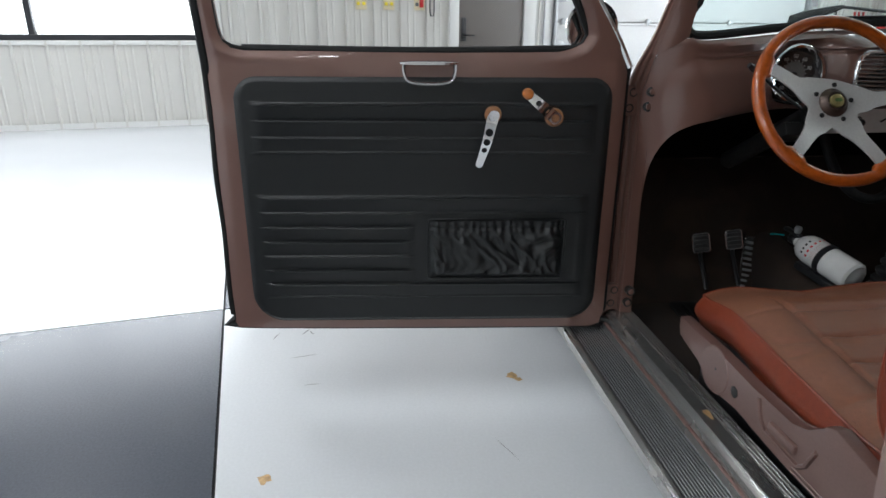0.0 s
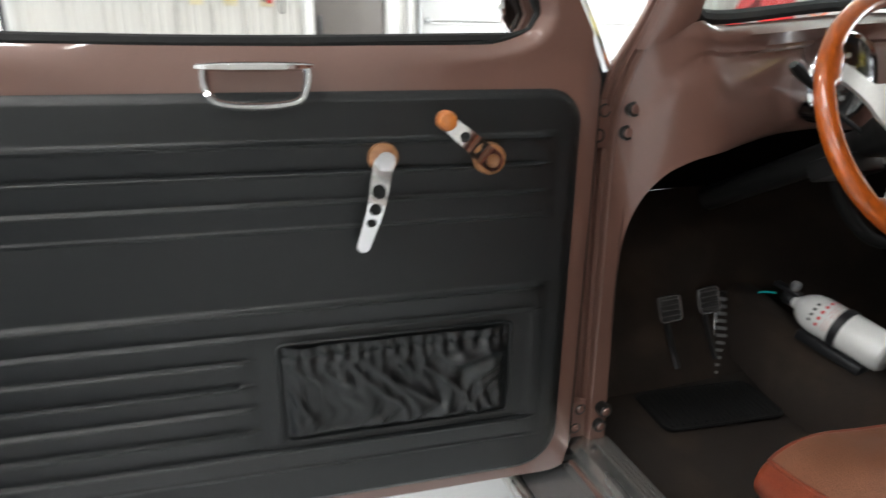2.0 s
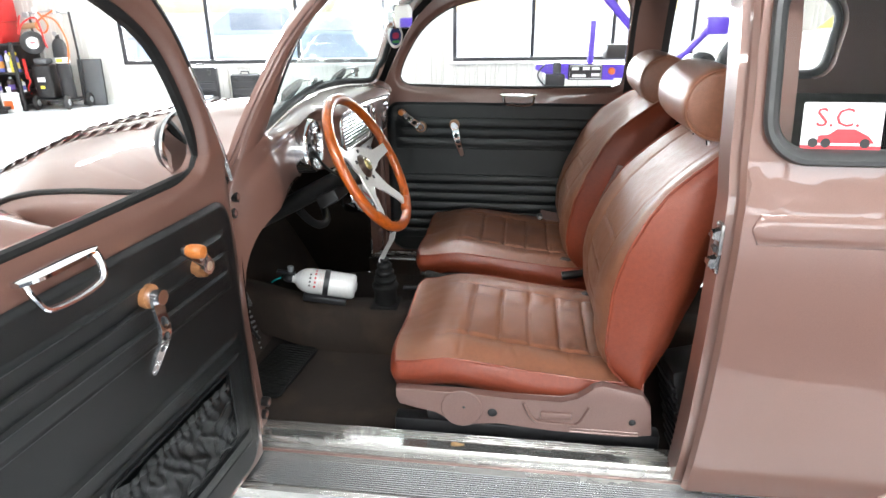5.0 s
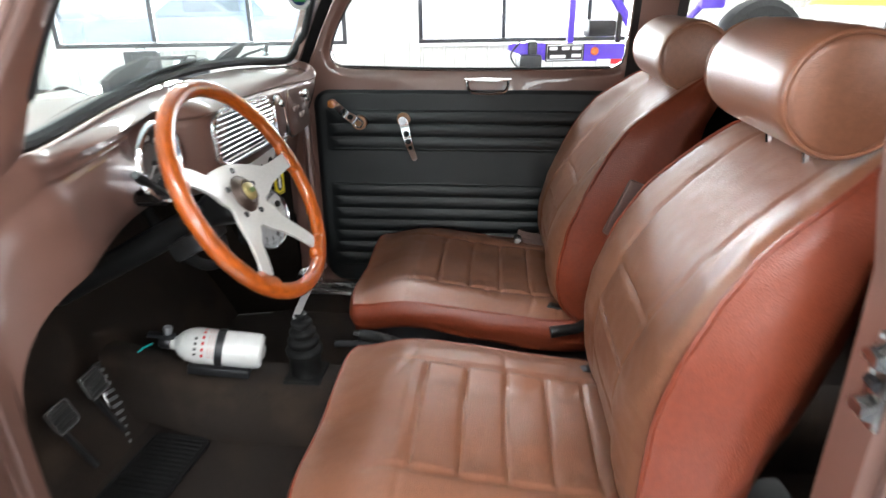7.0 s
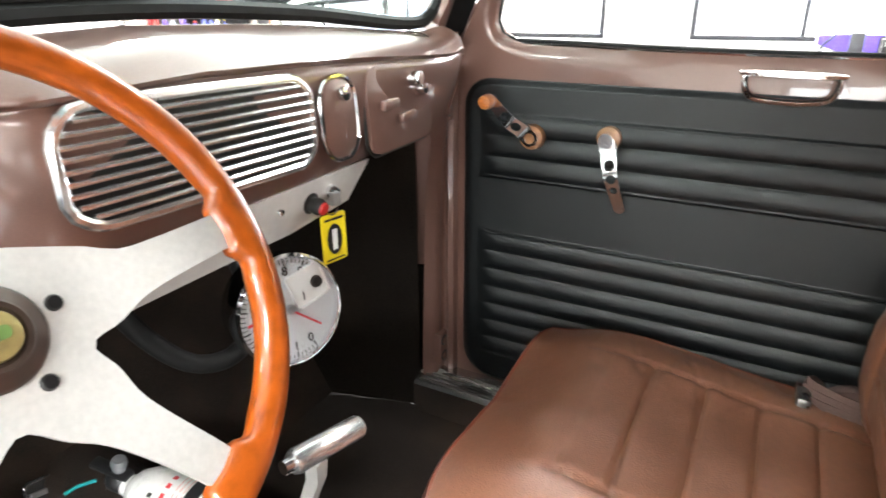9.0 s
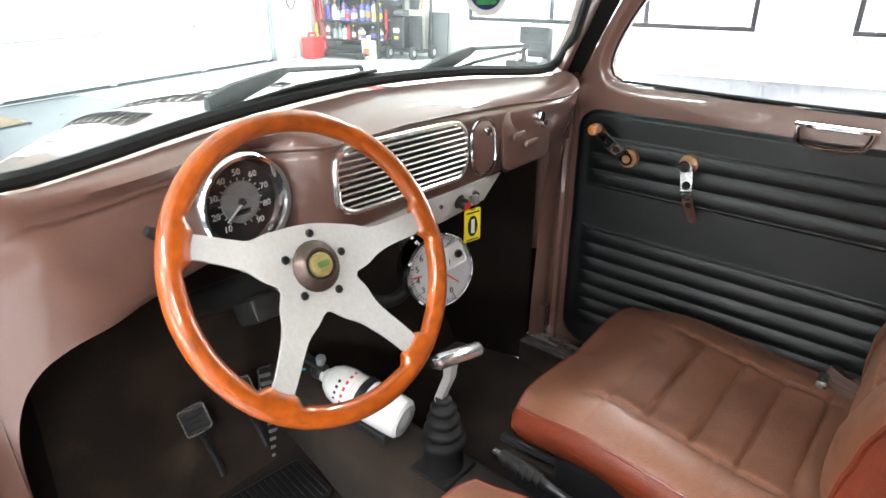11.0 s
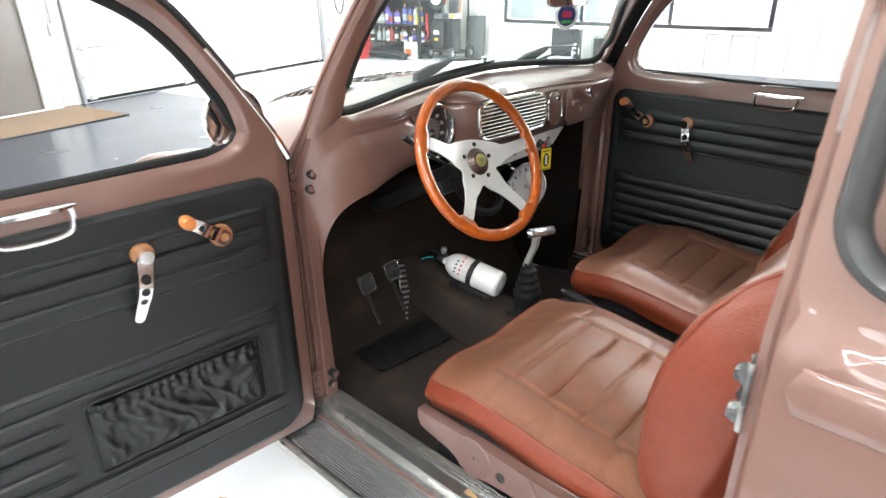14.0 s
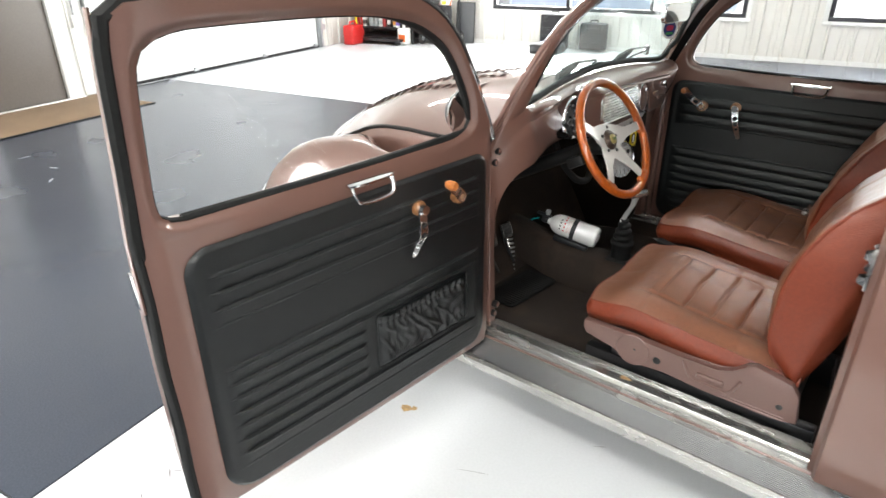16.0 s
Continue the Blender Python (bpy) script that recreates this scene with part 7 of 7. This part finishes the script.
# ---- fittings on the front wall ----
for u, red in ((0.03, False), (0.34, False), (0.69, True)):
    o = thing("wall_outlet", "red switch on an ivory wall plate" if red else "ivory double outlet plate on the wall", "outlet", Matrix.LocRotScale(g(u, VF - 0.017, 1.19), Euler((0, 0, GA)), None), "wall outlets")
    part("plate", box(-0.062, 0.062, -0.006, 0.0, 0.0, 0.125, 0.003), PLATE, o)
    if red:
        part("switch", box(0.0, 0.045, -0.022, -0.006, 0.03, 0.115, 0.004), REDPLASTIC, o, "red switch cover")
    for x in (-0.03, 0.03):
        if not (red and x > 0):
            part("socket", box(x - 0.017, x + 0.017, -0.0085, -0.006, 0.045, 0.08, 0.003), GREYPLASTIC if red else YELLOWCARD, o)
cord = tagged(part("wall_cable", tube(spline([g(0.82, VF - 0.03, 1.6), g(0.81, VF - 0.03, 1.2), g(0.835, VF - 0.03, 1.12), g(0.86, VF - 0.03, 1.2), g(0.85, VF - 0.03, 1.6)], 24), 0.007, 6), BLACKPAINT), "black cable hanging on the wall", "cable")
cord2 = tagged(part("wall_cable", tube(spline([g(6.5, VF - 0.05, 1.3), g(6.48, VF - 0.05, 0.85), g(6.58, VF - 0.05, 0.66), g(6.68, VF - 0.05, 0.85), g(6.66, VF - 0.05, 1.3)], 24), 0.010, 6), BLACKPAINT), "black cable loop hanging on the wall", "cable")
bx = thing("switch_box", "small white switch box on the door jamb", "switch box", Matrix.LocRotScale(g(2.23, VF - 0.022, 0.70), Euler((0, 0, GA)), None))
part("case", box(-0.035, 0.035, -0.04, 0.0, 0.0, 0.12, 0.005), WHITE, bx)
part("conduit", tube([(0, -0.02, 0.12), (0, -0.02, 1.2)], 0.012, 8), STEEL, bx)
part("cover", box(-0.028, 0.028, -0.044, -0.040, 0.01, 0.11, 0.002), WHITE, bx)
rug = thing("door_mat", "brown ribbed entrance mat on the dark floor", "mat", Matrix.LocRotScale(g(0.65, 6.98, 0.002), Euler((0, 0, GA)), None))
part("tread", box(-1.60, 1.60, -0.45, 0.45, 0.0, 0.010, 0.003), RUG, rug)
for y in (-0.455, 0.455):
    part("border", box(-1.62, 1.62, y - 0.02, y + 0.02, 0.0, 0.008, 0.002), RUBBER, rug, "black rubber border")

# ---- corner with tools ----
def hall(u, v, z=0.0, turn=0.0):
    return Matrix.LocRotScale(g(u, v, z), Euler((0, 0, GA + radians(turn))), None)


can = thing("fuel_can", "red plastic fuel can on the floor", "fuel can", hall(6.72, 7.22))
part("tank", box(-0.15, 0.15, -0.10, 0.10, 0.0, 0.30, 0.03, 3), REDPLASTIC, can)
part("grip", tube([(-0.09, 0, 0.29), (-0.07, 0, 0.345), (0.05, 0, 0.35), (0.08, 0, 0.30)], 0.018, 8), REDPLASTIC, can)
part("spout", tube([(0.10, 0, 0.30), (0.10, 0, 0.36), (0.11, 0, 0.48)], [0.025, 0.018, 0.012], 10), YELLOWCARD, can, "yellow spout")
for z in (0.08, 0.16, 0.22):
    part("rib", box(-0.152, 0.152, -0.103, 0.103, z, z + 0.012, 0.004), REDPLASTIC, can)

# steel shelf with cans, toolbox on top
SH = thing("tool_shelf", "dark steel shelf along the wall, full of bottles", "shelf", hall(7.38, 6.86, 0, 0))
for z in (0.10, 0.24, 0.50, 0.86):
    part("board", box(-0.30, 0.30, -0.56, 0.56, z - 0.025, z, 0.004), BLACKPAINT, SH)
for x in (-0.29, 0.29):
    for y in (-0.55, 0.55):
        part("upright", box(x - 0.02, x + 0.02, y - 0.02, y + 0.02, 0.0, 0.88, 0.003), BLACKPAINT, SH)
part("back_sheet", box(0.285, 0.30, -0.55, 0.55, 0.1, 0.84), BLACKPAINT, SH)
cols = [(0.10, 0.12, 0.42), (0.42, 0.04, 0.04), (0.7, 0.7, 0.68), (0.16, 0.10, 0.42), (0.65, 0.5, 0.08), (0.05, 0.03, 0.03), (0.42, 0.45, 0.46), (0.6, 0.25, 0.05)]
PAINTS = [material("bottle_" + n, c, 0.35, 0, 60, 0.08, 0.02) for n, c in zip(("blue", "red", "white", "violet", "yellow", "black", "silver", "orange"), cols)]
for z in (0.24, 0.50):
    y = -0.50
    while y < 0.50:
        r, h = rng.uniform(0.028, 0.05), rng.uniform(0.16, 0.235 if z < 0.4 else 0.30)
        m_ = PAINTS[rng.choice((0, 6, 6, 5, 3, 3, 6, 2, 0) if z > 0.4 else (1, 4, 2, 6, 2, 6, 2, 5))]
        bt = thing("bottle", "plastic bottle of car care product on the shelf", "bottle", hall(7.38, 6.86) @ Matrix.Translation((-0.20 + rng.uniform(-0.05, 0.06), y, z)), "bottles on the shelf")
        part("flask", lathe([(0.0, 0.0), (r, 0.0), (r * 1.02, 0.01), (r * 1.02, h * 0.68), (r * 0.85, h * 0.78), (r * 0.35, h * 0.84), (r * 0.35, h * 0.9)], 14), m_, bt)
        part("cap", lathe([(r * 0.42, h * 0.88), (r * 0.42, h), (0.0, h)], 12), rng.choice(PAINTS), bt)
        part("label_band", lathe([(r * 1.03, h * 0.18), (r * 1.035, h * 0.19), (r * 1.035, h * 0.5), (r * 1.03, h * 0.51)], 14), rng.choice(PAINTS), bt)
        y += r * 2 + rng.uniform(0.012, 0.05)
spray = thing("spray_bottle", "yellow-green trigger spray bottle on the shelf", "spray bottle", hall(7.38, 6.86) @ Matrix.Translation((-0.235, -0.50, 0.503)))
part("flask", lathe([(0.0, 0.0), (0.04, 0.0), (0.042, 0.12), (0.016, 0.18), (0.014, 0.21)], 14), YELLOW, spray)
part("trigger", box(-0.015, 0.015, -0.06, 0.03, 0.21, 0.25, 0.006), YELLOW, spray)
jug = thing("white_jug", "white plastic jug with orange label on the floor", "jug", hall(7.0, 6.42))
part("body", box(-0.07, 0.07, -0.09, 0.09, 0.0, 0.26, 0.025, 3), EXTWHITE, jug)
part("neck", lathe([(0.03, 0.25), (0.025, 0.29), (0.03, 0.30), (0.03, 0.33), (0.0, 0.33)], 14), EXTWHITE, jug)
part("label_patch", box(-0.0725, -0.0695, -0.06, 0.06, 0.05, 0.16, 0.001), HOSE, jug)
tb = thing("tool_chest", "red tool chest with black drawers and open lid on the shelf", "tool chest", hall(7.38, 6.86, 0.862))
part("case", box(-0.22, 0.22, -0.42, 0.20, 0.0, 0.26, 0.008), REDPLASTIC, tb)
for k in range(3):
    dr = part("drawer", box(-0.235, -0.221, -0.22, 0.18, 0.018 + k * 0.078, 0.084 + k * 0.078, 0.003), BLACKPAINT, tb, "black drawer")
    part("drawer_pull", box(-0.243, -0.236, -0.21, 0.17, 0.070 + k * 0.078, 0.082 + k * 0.078, 0.002), CHROME, dr)
part("side_cabinet", box(-0.20, 0.20, -0.44, -0.20, 0.262, 0.62, 0.008), REDPLASTIC, tb, "red upper side cabinet")
part("lid", loft([[(x, 0.46, 0.04), (x, 0.40, 0.02), (x, -0.12, 0.58), (x, -0.10, 0.64), (x, 0.08, 0.63)] for x in (-0.20, 0.16)]), REDPLASTIC, tb, "raised red lid leaning over")
part("tray", box(-0.19, 0.18, -0.20, 0.12, 0.262, 0.30, 0.005), STEEL, tb, "steel tray of tools")
bar = thing("pry_bars", "red steel stands leaning beside the shelf", "tool stand", hall(6.98, 7.34))
for k, du in enumerate((-0.06, 0.02, 0.10)):
    part("bar", tube([(du, -0.08, 0.0), (du + 0.03, 0.0, 0.65), (du + 0.04, 0.08, 1.25)], 0.014, 8), REDPLASTIC, bar)
part("crossbar", tube([(-0.05, 0.05, 0.95), (0.14, 0.05, 0.95)], 0.010, 8), REDPLASTIC, bar)
base = thing("low_platform", "low black wooden platform under the shelf", "platform", hall(7.15, 6.95, 0.0))
part("deck", box(-0.32, 0.05, -0.55, 0.50, 0.05, 0.09, 0.004), BLACKPAINT, base)
for y in (-0.5, 0.45):
    part("skid", box(-0.32, 0.05, y, y + 0.05, 0.0, 0.05, 0.003), BLACKPAINT, base)
WK = thing("welding_cart", "black wheeled cart with gas bottle, reel and orange hoses", "cart", hall(7.42, 5.98))
part("base_plate", box(-0.20, 0.14, -0.30, 0.30, 0.10, 0.13, 0.008), BLACKPAINT, WK)
for y in (-0.27, 0.27):
    part("upright", tube([(0.12, y, 0.12), (0.13, y, 0.7), (0.13, y * 0.96, 1.24)], 0.016, 8), BLACKPAINT, WK)
part("crossbar", tube([(0.13, -0.26, 1.22), (0.10, 0.0, 1.25), (0.13, 0.26, 1.22)], 0.014, 8), STEEL, WK)
part("machine", box(-0.17, 0.06, 0.00, 0.24, 0.13, 0.58, 0.035, 3), BLACKPAINT, WK, "black machine case")
part("machine_top", box(-0.13, 0.04, 0.03, 0.21, 0.58, 0.66, 0.03, 3), GREYPLASTIC, WK, "grey machine head")
part("white_badge", box(-0.176, -0.170, 0.08, 0.18, 0.36, 0.42, 0.002), WHITEINK, WK)
part("yellow_badge", box(-0.176, -0.170, 0.10, 0.16, 0.27, 0.31, 0.002), YELLOW, WK)
part("gas_bottle", lathe([(0.0, 0.13), (0.085, 0.13), (0.09, 0.16), (0.09, 0.78), (0.082, 0.84), (0.058, 0.89), (0.028, 0.91), (0.028, 0.96), (0.0, 0.96)], 24, at=(-0.08, -0.15, 0)), BLACKPAINT, WK, "black gas bottle")
part("white_band", lathe([(0.091, 0.60), (0.092, 0.605), (0.092, 0.665), (0.091, 0.67)], 24, at=(-0.08, -0.15, 0)), WHITEINK, WK, "white label band")
part("yellow_label", box(-0.176, -0.168, -0.20, -0.12, 0.61, 0.66, 0.002), YELLOW, WK)
part("gauge", lathe([(0.0, 0.0), (0.028, 0.0), (0.03, 0.01), (0.028, 0.02), (0.0, 0.02)], 16, "x", at=(-0.14, -0.15, 0.97)), STEEL, WK)
turn = Matrix.Translation((-0.12, 0.16, 0.86)) @ Matrix.Rotation(radians(28), 4, "Z")
part("reel", lathe([(0.0, -0.02), (0.13, -0.02), (0.145, -0.012), (0.145, 0.0), (0.10, 0.008), (0.10, 0.10), (0.145, 0.108), (0.145, 0.12), (0.0, 0.12)], 32, "x"), BLACKPAINT, WK, "black hose reel", at=turn)
part("reel_disc", lathe([(0.0, -0.034), (0.05, -0.030), (0.075, -0.022), (0.075, -0.018)], 24, "x"), LITCHROME, WK, "silver reel disc", at=turn)
part("reel_mark", box(-0.037, -0.033, -0.03, 0.03, -0.008, 0.012, 0.001), REDINK, WK, at=turn)
for k in range(5):
    part("reel_hose", tube([(0.02 + 0.018 * k, 0.112 * math.cos(a), 0.112 * math.sin(a)) for a in np.linspace(0, 2 * math.pi, 25)[:-1]], 0.010, 6, True), RUBBER, WK, at=turn)
for pts, mat_ in (([(-0.10, 0.26, 1.20), (-0.16, 0.30, 0.95), (-0.15, 0.22, 1.10), (-0.12, 0.05, 1.16), (-0.16, -0.02, 0.86), (-0.18, -0.05, 0.80)], REDPLASTIC), ([(-0.12, -0.05, 1.20), (-0.16, -0.22, 1.12), (-0.16, -0.30, 0.90), (-0.14, -0.28, 0.70), (-0.10, -0.22, 0.58)], HOSE), ([(-0.10, 0.02, 1.24), (-0.15, -0.10, 1.08), (-0.14, -0.02, 0.98), (-0.12, 0.06, 1.10), (-0.10, -0.18, 1.26)], HOSE), ([(-0.14, 0.30, 0.62), (-0.18, 0.31, 0.50), (-0.18, 0.27, 0.38), (-0.16, 0.33, 0.28), (-0.10, 0.34, 0.20)], REDPLASTIC)):
    part("hose", tube(spline(pts, 30), 0.012, 7), mat_, WK, "red-orange hose")
part("sprayer", tube([(-0.17, 0.30, 0.40), (-0.17, 0.30, 0.46), (-0.17, 0.30, 0.66)], [0.022, 0.024, 0.018], 10), REDPLASTIC, WK, "red sprayer body")
part("tan_board", box(-0.02, 0.0, -0.04, 0.26, 1.05, 1.12, 0.004, m=Matrix.Rotation(radians(-6), 4, "X")), CARDBOARD, WK, "tan board")
for y, z, w in ((0.20, 1.20, 0.07), (0.08, 1.26, 0.05), (-0.14, 1.24, 0.08), (-0.22, 1.16, 0.05)):
    part("fitting", box(-0.09, -0.03, y - w / 2, y + w / 2, z - 0.03, z + 0.04, 0.012, 2), STEEL if w > 0.05 else EXTWHITE, WK)
for x, y in ((-0.22, -0.18), (-0.22, 0.22), (0.08, -0.33)):
    wl = part("wheel", lathe([(0.0, -0.02), (0.08, -0.025), (0.095, -0.01), (0.095, 0.01), (0.08, 0.025), (0.0, 0.02)], 20, "y", at=(x, y, 0.096)), TYRE, WK, "small black wheel")
    part("hub", lathe([(0.0, -0.03), (0.04, -0.028), (0.045, -0.02)], 14, "y", at=(x, y, 0.096)), STEEL, wl)
bd = thing("grey_board", "grey board leaning on the wall behind the cart", "board", hall(7.60, 5.62))
part("sheet", box(-0.02, 0.0, -0.16, 0.16, 0.0, 0.62, 0.004, m=Matrix.Rotation(radians(5), 4, "Y")), GREYPLASTIC, bd)
part("rim", tube([(-0.02, -0.16, 0.01), (-0.02, 0.16, 0.01), (0.03, 0.16, 0.62), (0.03, -0.16, 0.62)], 0.008, 6, True), BLACKPAINT, bd)

# black cases below the window
for u, v, w, h, turn, lab in ((7.45, 4.05, 0.42, 0.52, 0, "open black equipment case on the floor"), (7.62, 3.50, 0.40, 0.40, 0, "closed black ribbed case against the wall")):
    cs = thing("equipment_case", lab, "case", hall(u, v, 0, turn), "black cases")
    part("shell", box(-0.07, 0.07, -w / 2, w / 2, 0.02, h, 0.03, 3), BLACKPAINT, cs)
    for z in (0.1, 0.2, 0.3):
        part("rib", box(-0.078, 0.078, -w / 2 + 0.03, w / 2 - 0.03, z, z + 0.03, 0.008), BLACKPAINT, cs)
    part("handle", tube([(-0.02, -0.06, h - 0.01), (-0.02, -0.05, h + 0.035), (-0.02, 0.05, h + 0.035), (-0.02, 0.06, h - 0.01)], 0.010, 8), PLASTIC, cs)
    for y in (-0.12, 0.12):
        part("latch", box(-0.09, -0.07, y - 0.025, y + 0.025, h - 0.10, h - 0.04, 0.006), PLASTIC, cs)
tray = thing("open_case_tray", "open black case lying with blue tools inside", "case", hall(7.18, 4.05))
part("tray", box(-0.18, 0.18, -0.22, 0.22, 0.0, 0.13, 0.02, 3), BLACKPAINT, tray)
for k in range(5):
    part("tool", box(-0.14 + 0.06 * k, -0.10 + 0.06 * k, -0.16, 0.14 - 0.04 * (k % 3), 0.12, 0.15, 0.008), BLUECAR if k % 2 else STEEL, tray)

# ---- purple car lift trailer beyond the passenger door ----
DL = thing("tow_trailer", "purple tow trailer with straps and lights in the hall", "trailer", hall(3.05, 0.0))
part("drawbar", loft([[(x, y, z) for x, z in ((-0.05 * w, zc - 0.055 * w), (0.05 * w, zc - 0.055 * w), (0.05 * w, zc + 0.055 * w), (-0.05 * w, zc + 0.055 * w))] for y, zc, w in ((0.26, 0.845, 0.35), (0.15, 0.83, 0.75), (0.02, 0.815, 1.0), (-1.6, 0.775, 1.0))]), PURPLE, DL)
part("jack", box(-0.05, 0.05, 0.08, 0.14, 0.55, 0.88, 0.01), BLACKPAINT, DL, "black jack")
part("coupler", box(-0.07, 0.06, 0.05, 0.20, 0.70, 0.80, 0.02), BLACKPAINT, DL)
part("cable_loop", tube(spline([(-0.08, 0.2, 0.88), (-0.09, 0.26, 0.80), (-0.09, 0.20, 0.72), (-0.08, 0.1, 0.72)], 16), 0.006, 6), BLACKPAINT, DL)
sg_ = part("sign_plate", box(-0.058, -0.051, -0.22, 0.03, 0.755, 0.865, 0.003), BLACKPAINT, DL, "black sign plate with white marks")
part("sign_frame", tube([(-0.0595, y, z) for y, z in ((-0.21, 0.765), (0.02, 0.765), (0.02, 0.855), (-0.21, 0.855))], 0.003, 6, True), WHITEINK, sg_)
for y, z, w in ((-0.02, 0.835, 0.05), (-0.10, 0.835, 0.05), (-0.17, 0.835, 0.06), (-0.05, 0.785, 0.10), (-0.17, 0.79, 0.06)):
    part("mark_bar", box(-0.0625, -0.0585, y - w / 2, y + w / 2, z - 0.010, z + 0.010), WHITEINK, sg_)
part("side_lamp", lathe([(0.0, -0.02), (0.02, -0.018), (0.026, -0.008), (0.026, 0.0)], 16, "x", at=(-0.052, -0.29, 0.815)), HOSE, DL, "orange side lamp")
part("white_tape", box(-0.056, -0.051, -0.40, -0.31, 0.735, 0.765), WHITEINK, DL)
part("red_tape", box(-0.056, -0.051, -0.62, -0.402, 0.735, 0.765), REDINK, DL)
part("post", box(-0.02, 0.02, -0.16, -0.12, 0.86, 1.16, 0.004), PURPLE, DL)
part("post", box(-0.015, 0.015, -0.47, -0.44, 0.86, 1.30, 0.004), BLACKPAINT, DL)
part("winch", box(-0.06, 0.06, -0.42, -0.24, 0.90, 1.0, 0.015), BLACKPAINT, DL, "black winch")
part("arm", tube([(0.0, 0.02, 1.42), (0.0, -0.14, 1.40), (0.0, -0.42, 1.12), (0.0, -0.62, 0.84)], 0.030, 8), PURPLE, DL)
part("arm", tube([(0.0, -0.72, 0.84), (0.0, -0.86, 0.95), (0.0, -1.02, 1.12)], 0.026, 8), PURPLE, DL)
part("arm_head", box(-0.06, 0.06, -1.12, -0.96, 1.06, 1.18, 0.02), PURPLE, DL)
for y, z, r in ((-1.40, 0.82, 0.30), (-0.98, 0.86, 0.075)):
    wh = part("tyre", lathe([(r * 0.58, -0.07), (r * 0.85, -0.085), (r * 0.97, -0.06), (r, -0.03), (r, 0.03), (r * 0.97, 0.06), (r * 0.85, 0.085), (r * 0.58, 0.07)], 36, "x", at=(0.0, y, z)), TYRE, DL, "black tyre")
    part("rim", lathe([(0.0, -0.07), (r * 0.2, -0.07), (r * 0.3, -0.05), (r * 0.5, -0.05), (r * 0.6, -0.07), (r * 0.6, 0.06), (0.0, 0.06)], 28, "x", at=(0.0, y, z)), EXTWHITE, wh, "white steel rim")
for y in (0.1, -1.3):
    part("stand", tube([(0.0, y, 0.75), (0.0, y, 0.02)], 0.022, 8), BLACKPAINT, DL)
part("axle", tube([(-0.05, -1.40, 0.82), (0.05, -1.40, 0.82), (1.3, -1.40, 0.80)], 0.04, 8), EXTWHITE, DL)

# ---- vehicle behind it and one outside ----
def parked(name, label, at, length, width, low, high, paint, top, nose, skirt=0.3):
    ob = thing(name, label, "car", at)
    def sec(y, h0, h1, w):
        return [(-w, y, h0), (-w * 1.02, y, (h0 + h1) / 2), (-w * 0.94, y, h1 - 0.05), (-w * 0.8, y, h1), (w * 0.8, y, h1), (w * 0.94, y, h1 - 0.05), (w * 1.02, y, (h0 + h1) / 2), (w, y, h0)]
    L, W = length / 2, width / 2
    part("body", loft([sec(-L, 0.5, low * 0.85, W * 0.8), sec(-L * 0.96, skirt + 0.05, low, W * 0.95), sec(-L * 0.3, skirt, low + 0.04, W), sec(L * 0.5, skirt, low + 0.03, W), sec(L * 0.96, skirt + 0.05, low * nose, W * 0.95), sec(L, 0.5, low * nose * 0.85, W * 0.85)]), paint, ob)
    part("cabin", loft([[(x, y, z) for x, z in ((-w, z0), (-w * 0.85, z1), (w * 0.85, z1), (w, z0))] for y, z0, z1, w in ((-L * 0.45, low, low + 0.05, W * 0.9), (-L * 0.3, low, high, W * 0.92), (L * 0.15, low, high, W * 0.92), (L * 0.42, low, low + 0.06, W * 0.9))]), top, ob)
    for s in (-1, 1):
        part("side_glass", box(s * W * 0.905 - 0.02, s * W * 0.905 + 0.02, -L * 0.26, L * 0.18, low + 0.08, high - 0.12, 0.01), TINTED, ob)
        for y in (-L * 0.62, L * 0.62):
            w_ = part("wheel", lathe([(0.0, -0.09), (0.22, -0.10), (0.23, 0.10), (0.0, 0.09)], 24, "x", at=(s * W * (0.93 if skirt > 0.2 else 0.80), y, 0.36)), STEEL, ob)
            part("tyre", lathe([(0.22, -0.1), (0.34, -0.10), (0.36, -0.05), (0.36, 0.05), (0.34, 0.10), (0.22, 0.1)], 28, "x", at=(s * W * (0.93 if skirt > 0.2 else 0.80), y, 0.36)), TYRE, w_)
    return ob


parked("parked_car", "white and yellow car parked in the hall", hall(5.3, -4.6, 0, 8), 4.2, 1.75, 0.95, 1.45, EXTWHITE, YELLOW, 0.9)
parked("pickup_truck", "blue pickup truck parked outside the window", hall(15.0, 4.9, -0.33, 4), 5.4, 1.95, 1.05, 1.62, BLUECAR, BLUECAR, 0.95, 0.12)
parked("pickup_truck", "pale car parked outside the window", hall(17.0, 9.5, -0.36, -20), 4.6, 1.8, 0.95, 1.5, STEEL, STEEL, 0.9, 0.12)

# ribbed box on the floor behind the driver's seat
rb = thing("ribbed_box", "black ribbed plastic box behind the driver's seat", "box", pose(-0.50, 0.42, 0.205, -12, 0, 6))
part("shell", box(-0.055, 0.055, -0.05, 0.05, 0.0, 0.30, 0.012), PLASTIC, rb)
for k in range(8):
    part("rib", box(-0.060, 0.060, 0.045, 0.056, 0.04 + k * 0.03, 0.052 + k * 0.03, 0.003), BLACKPAINT, rb)
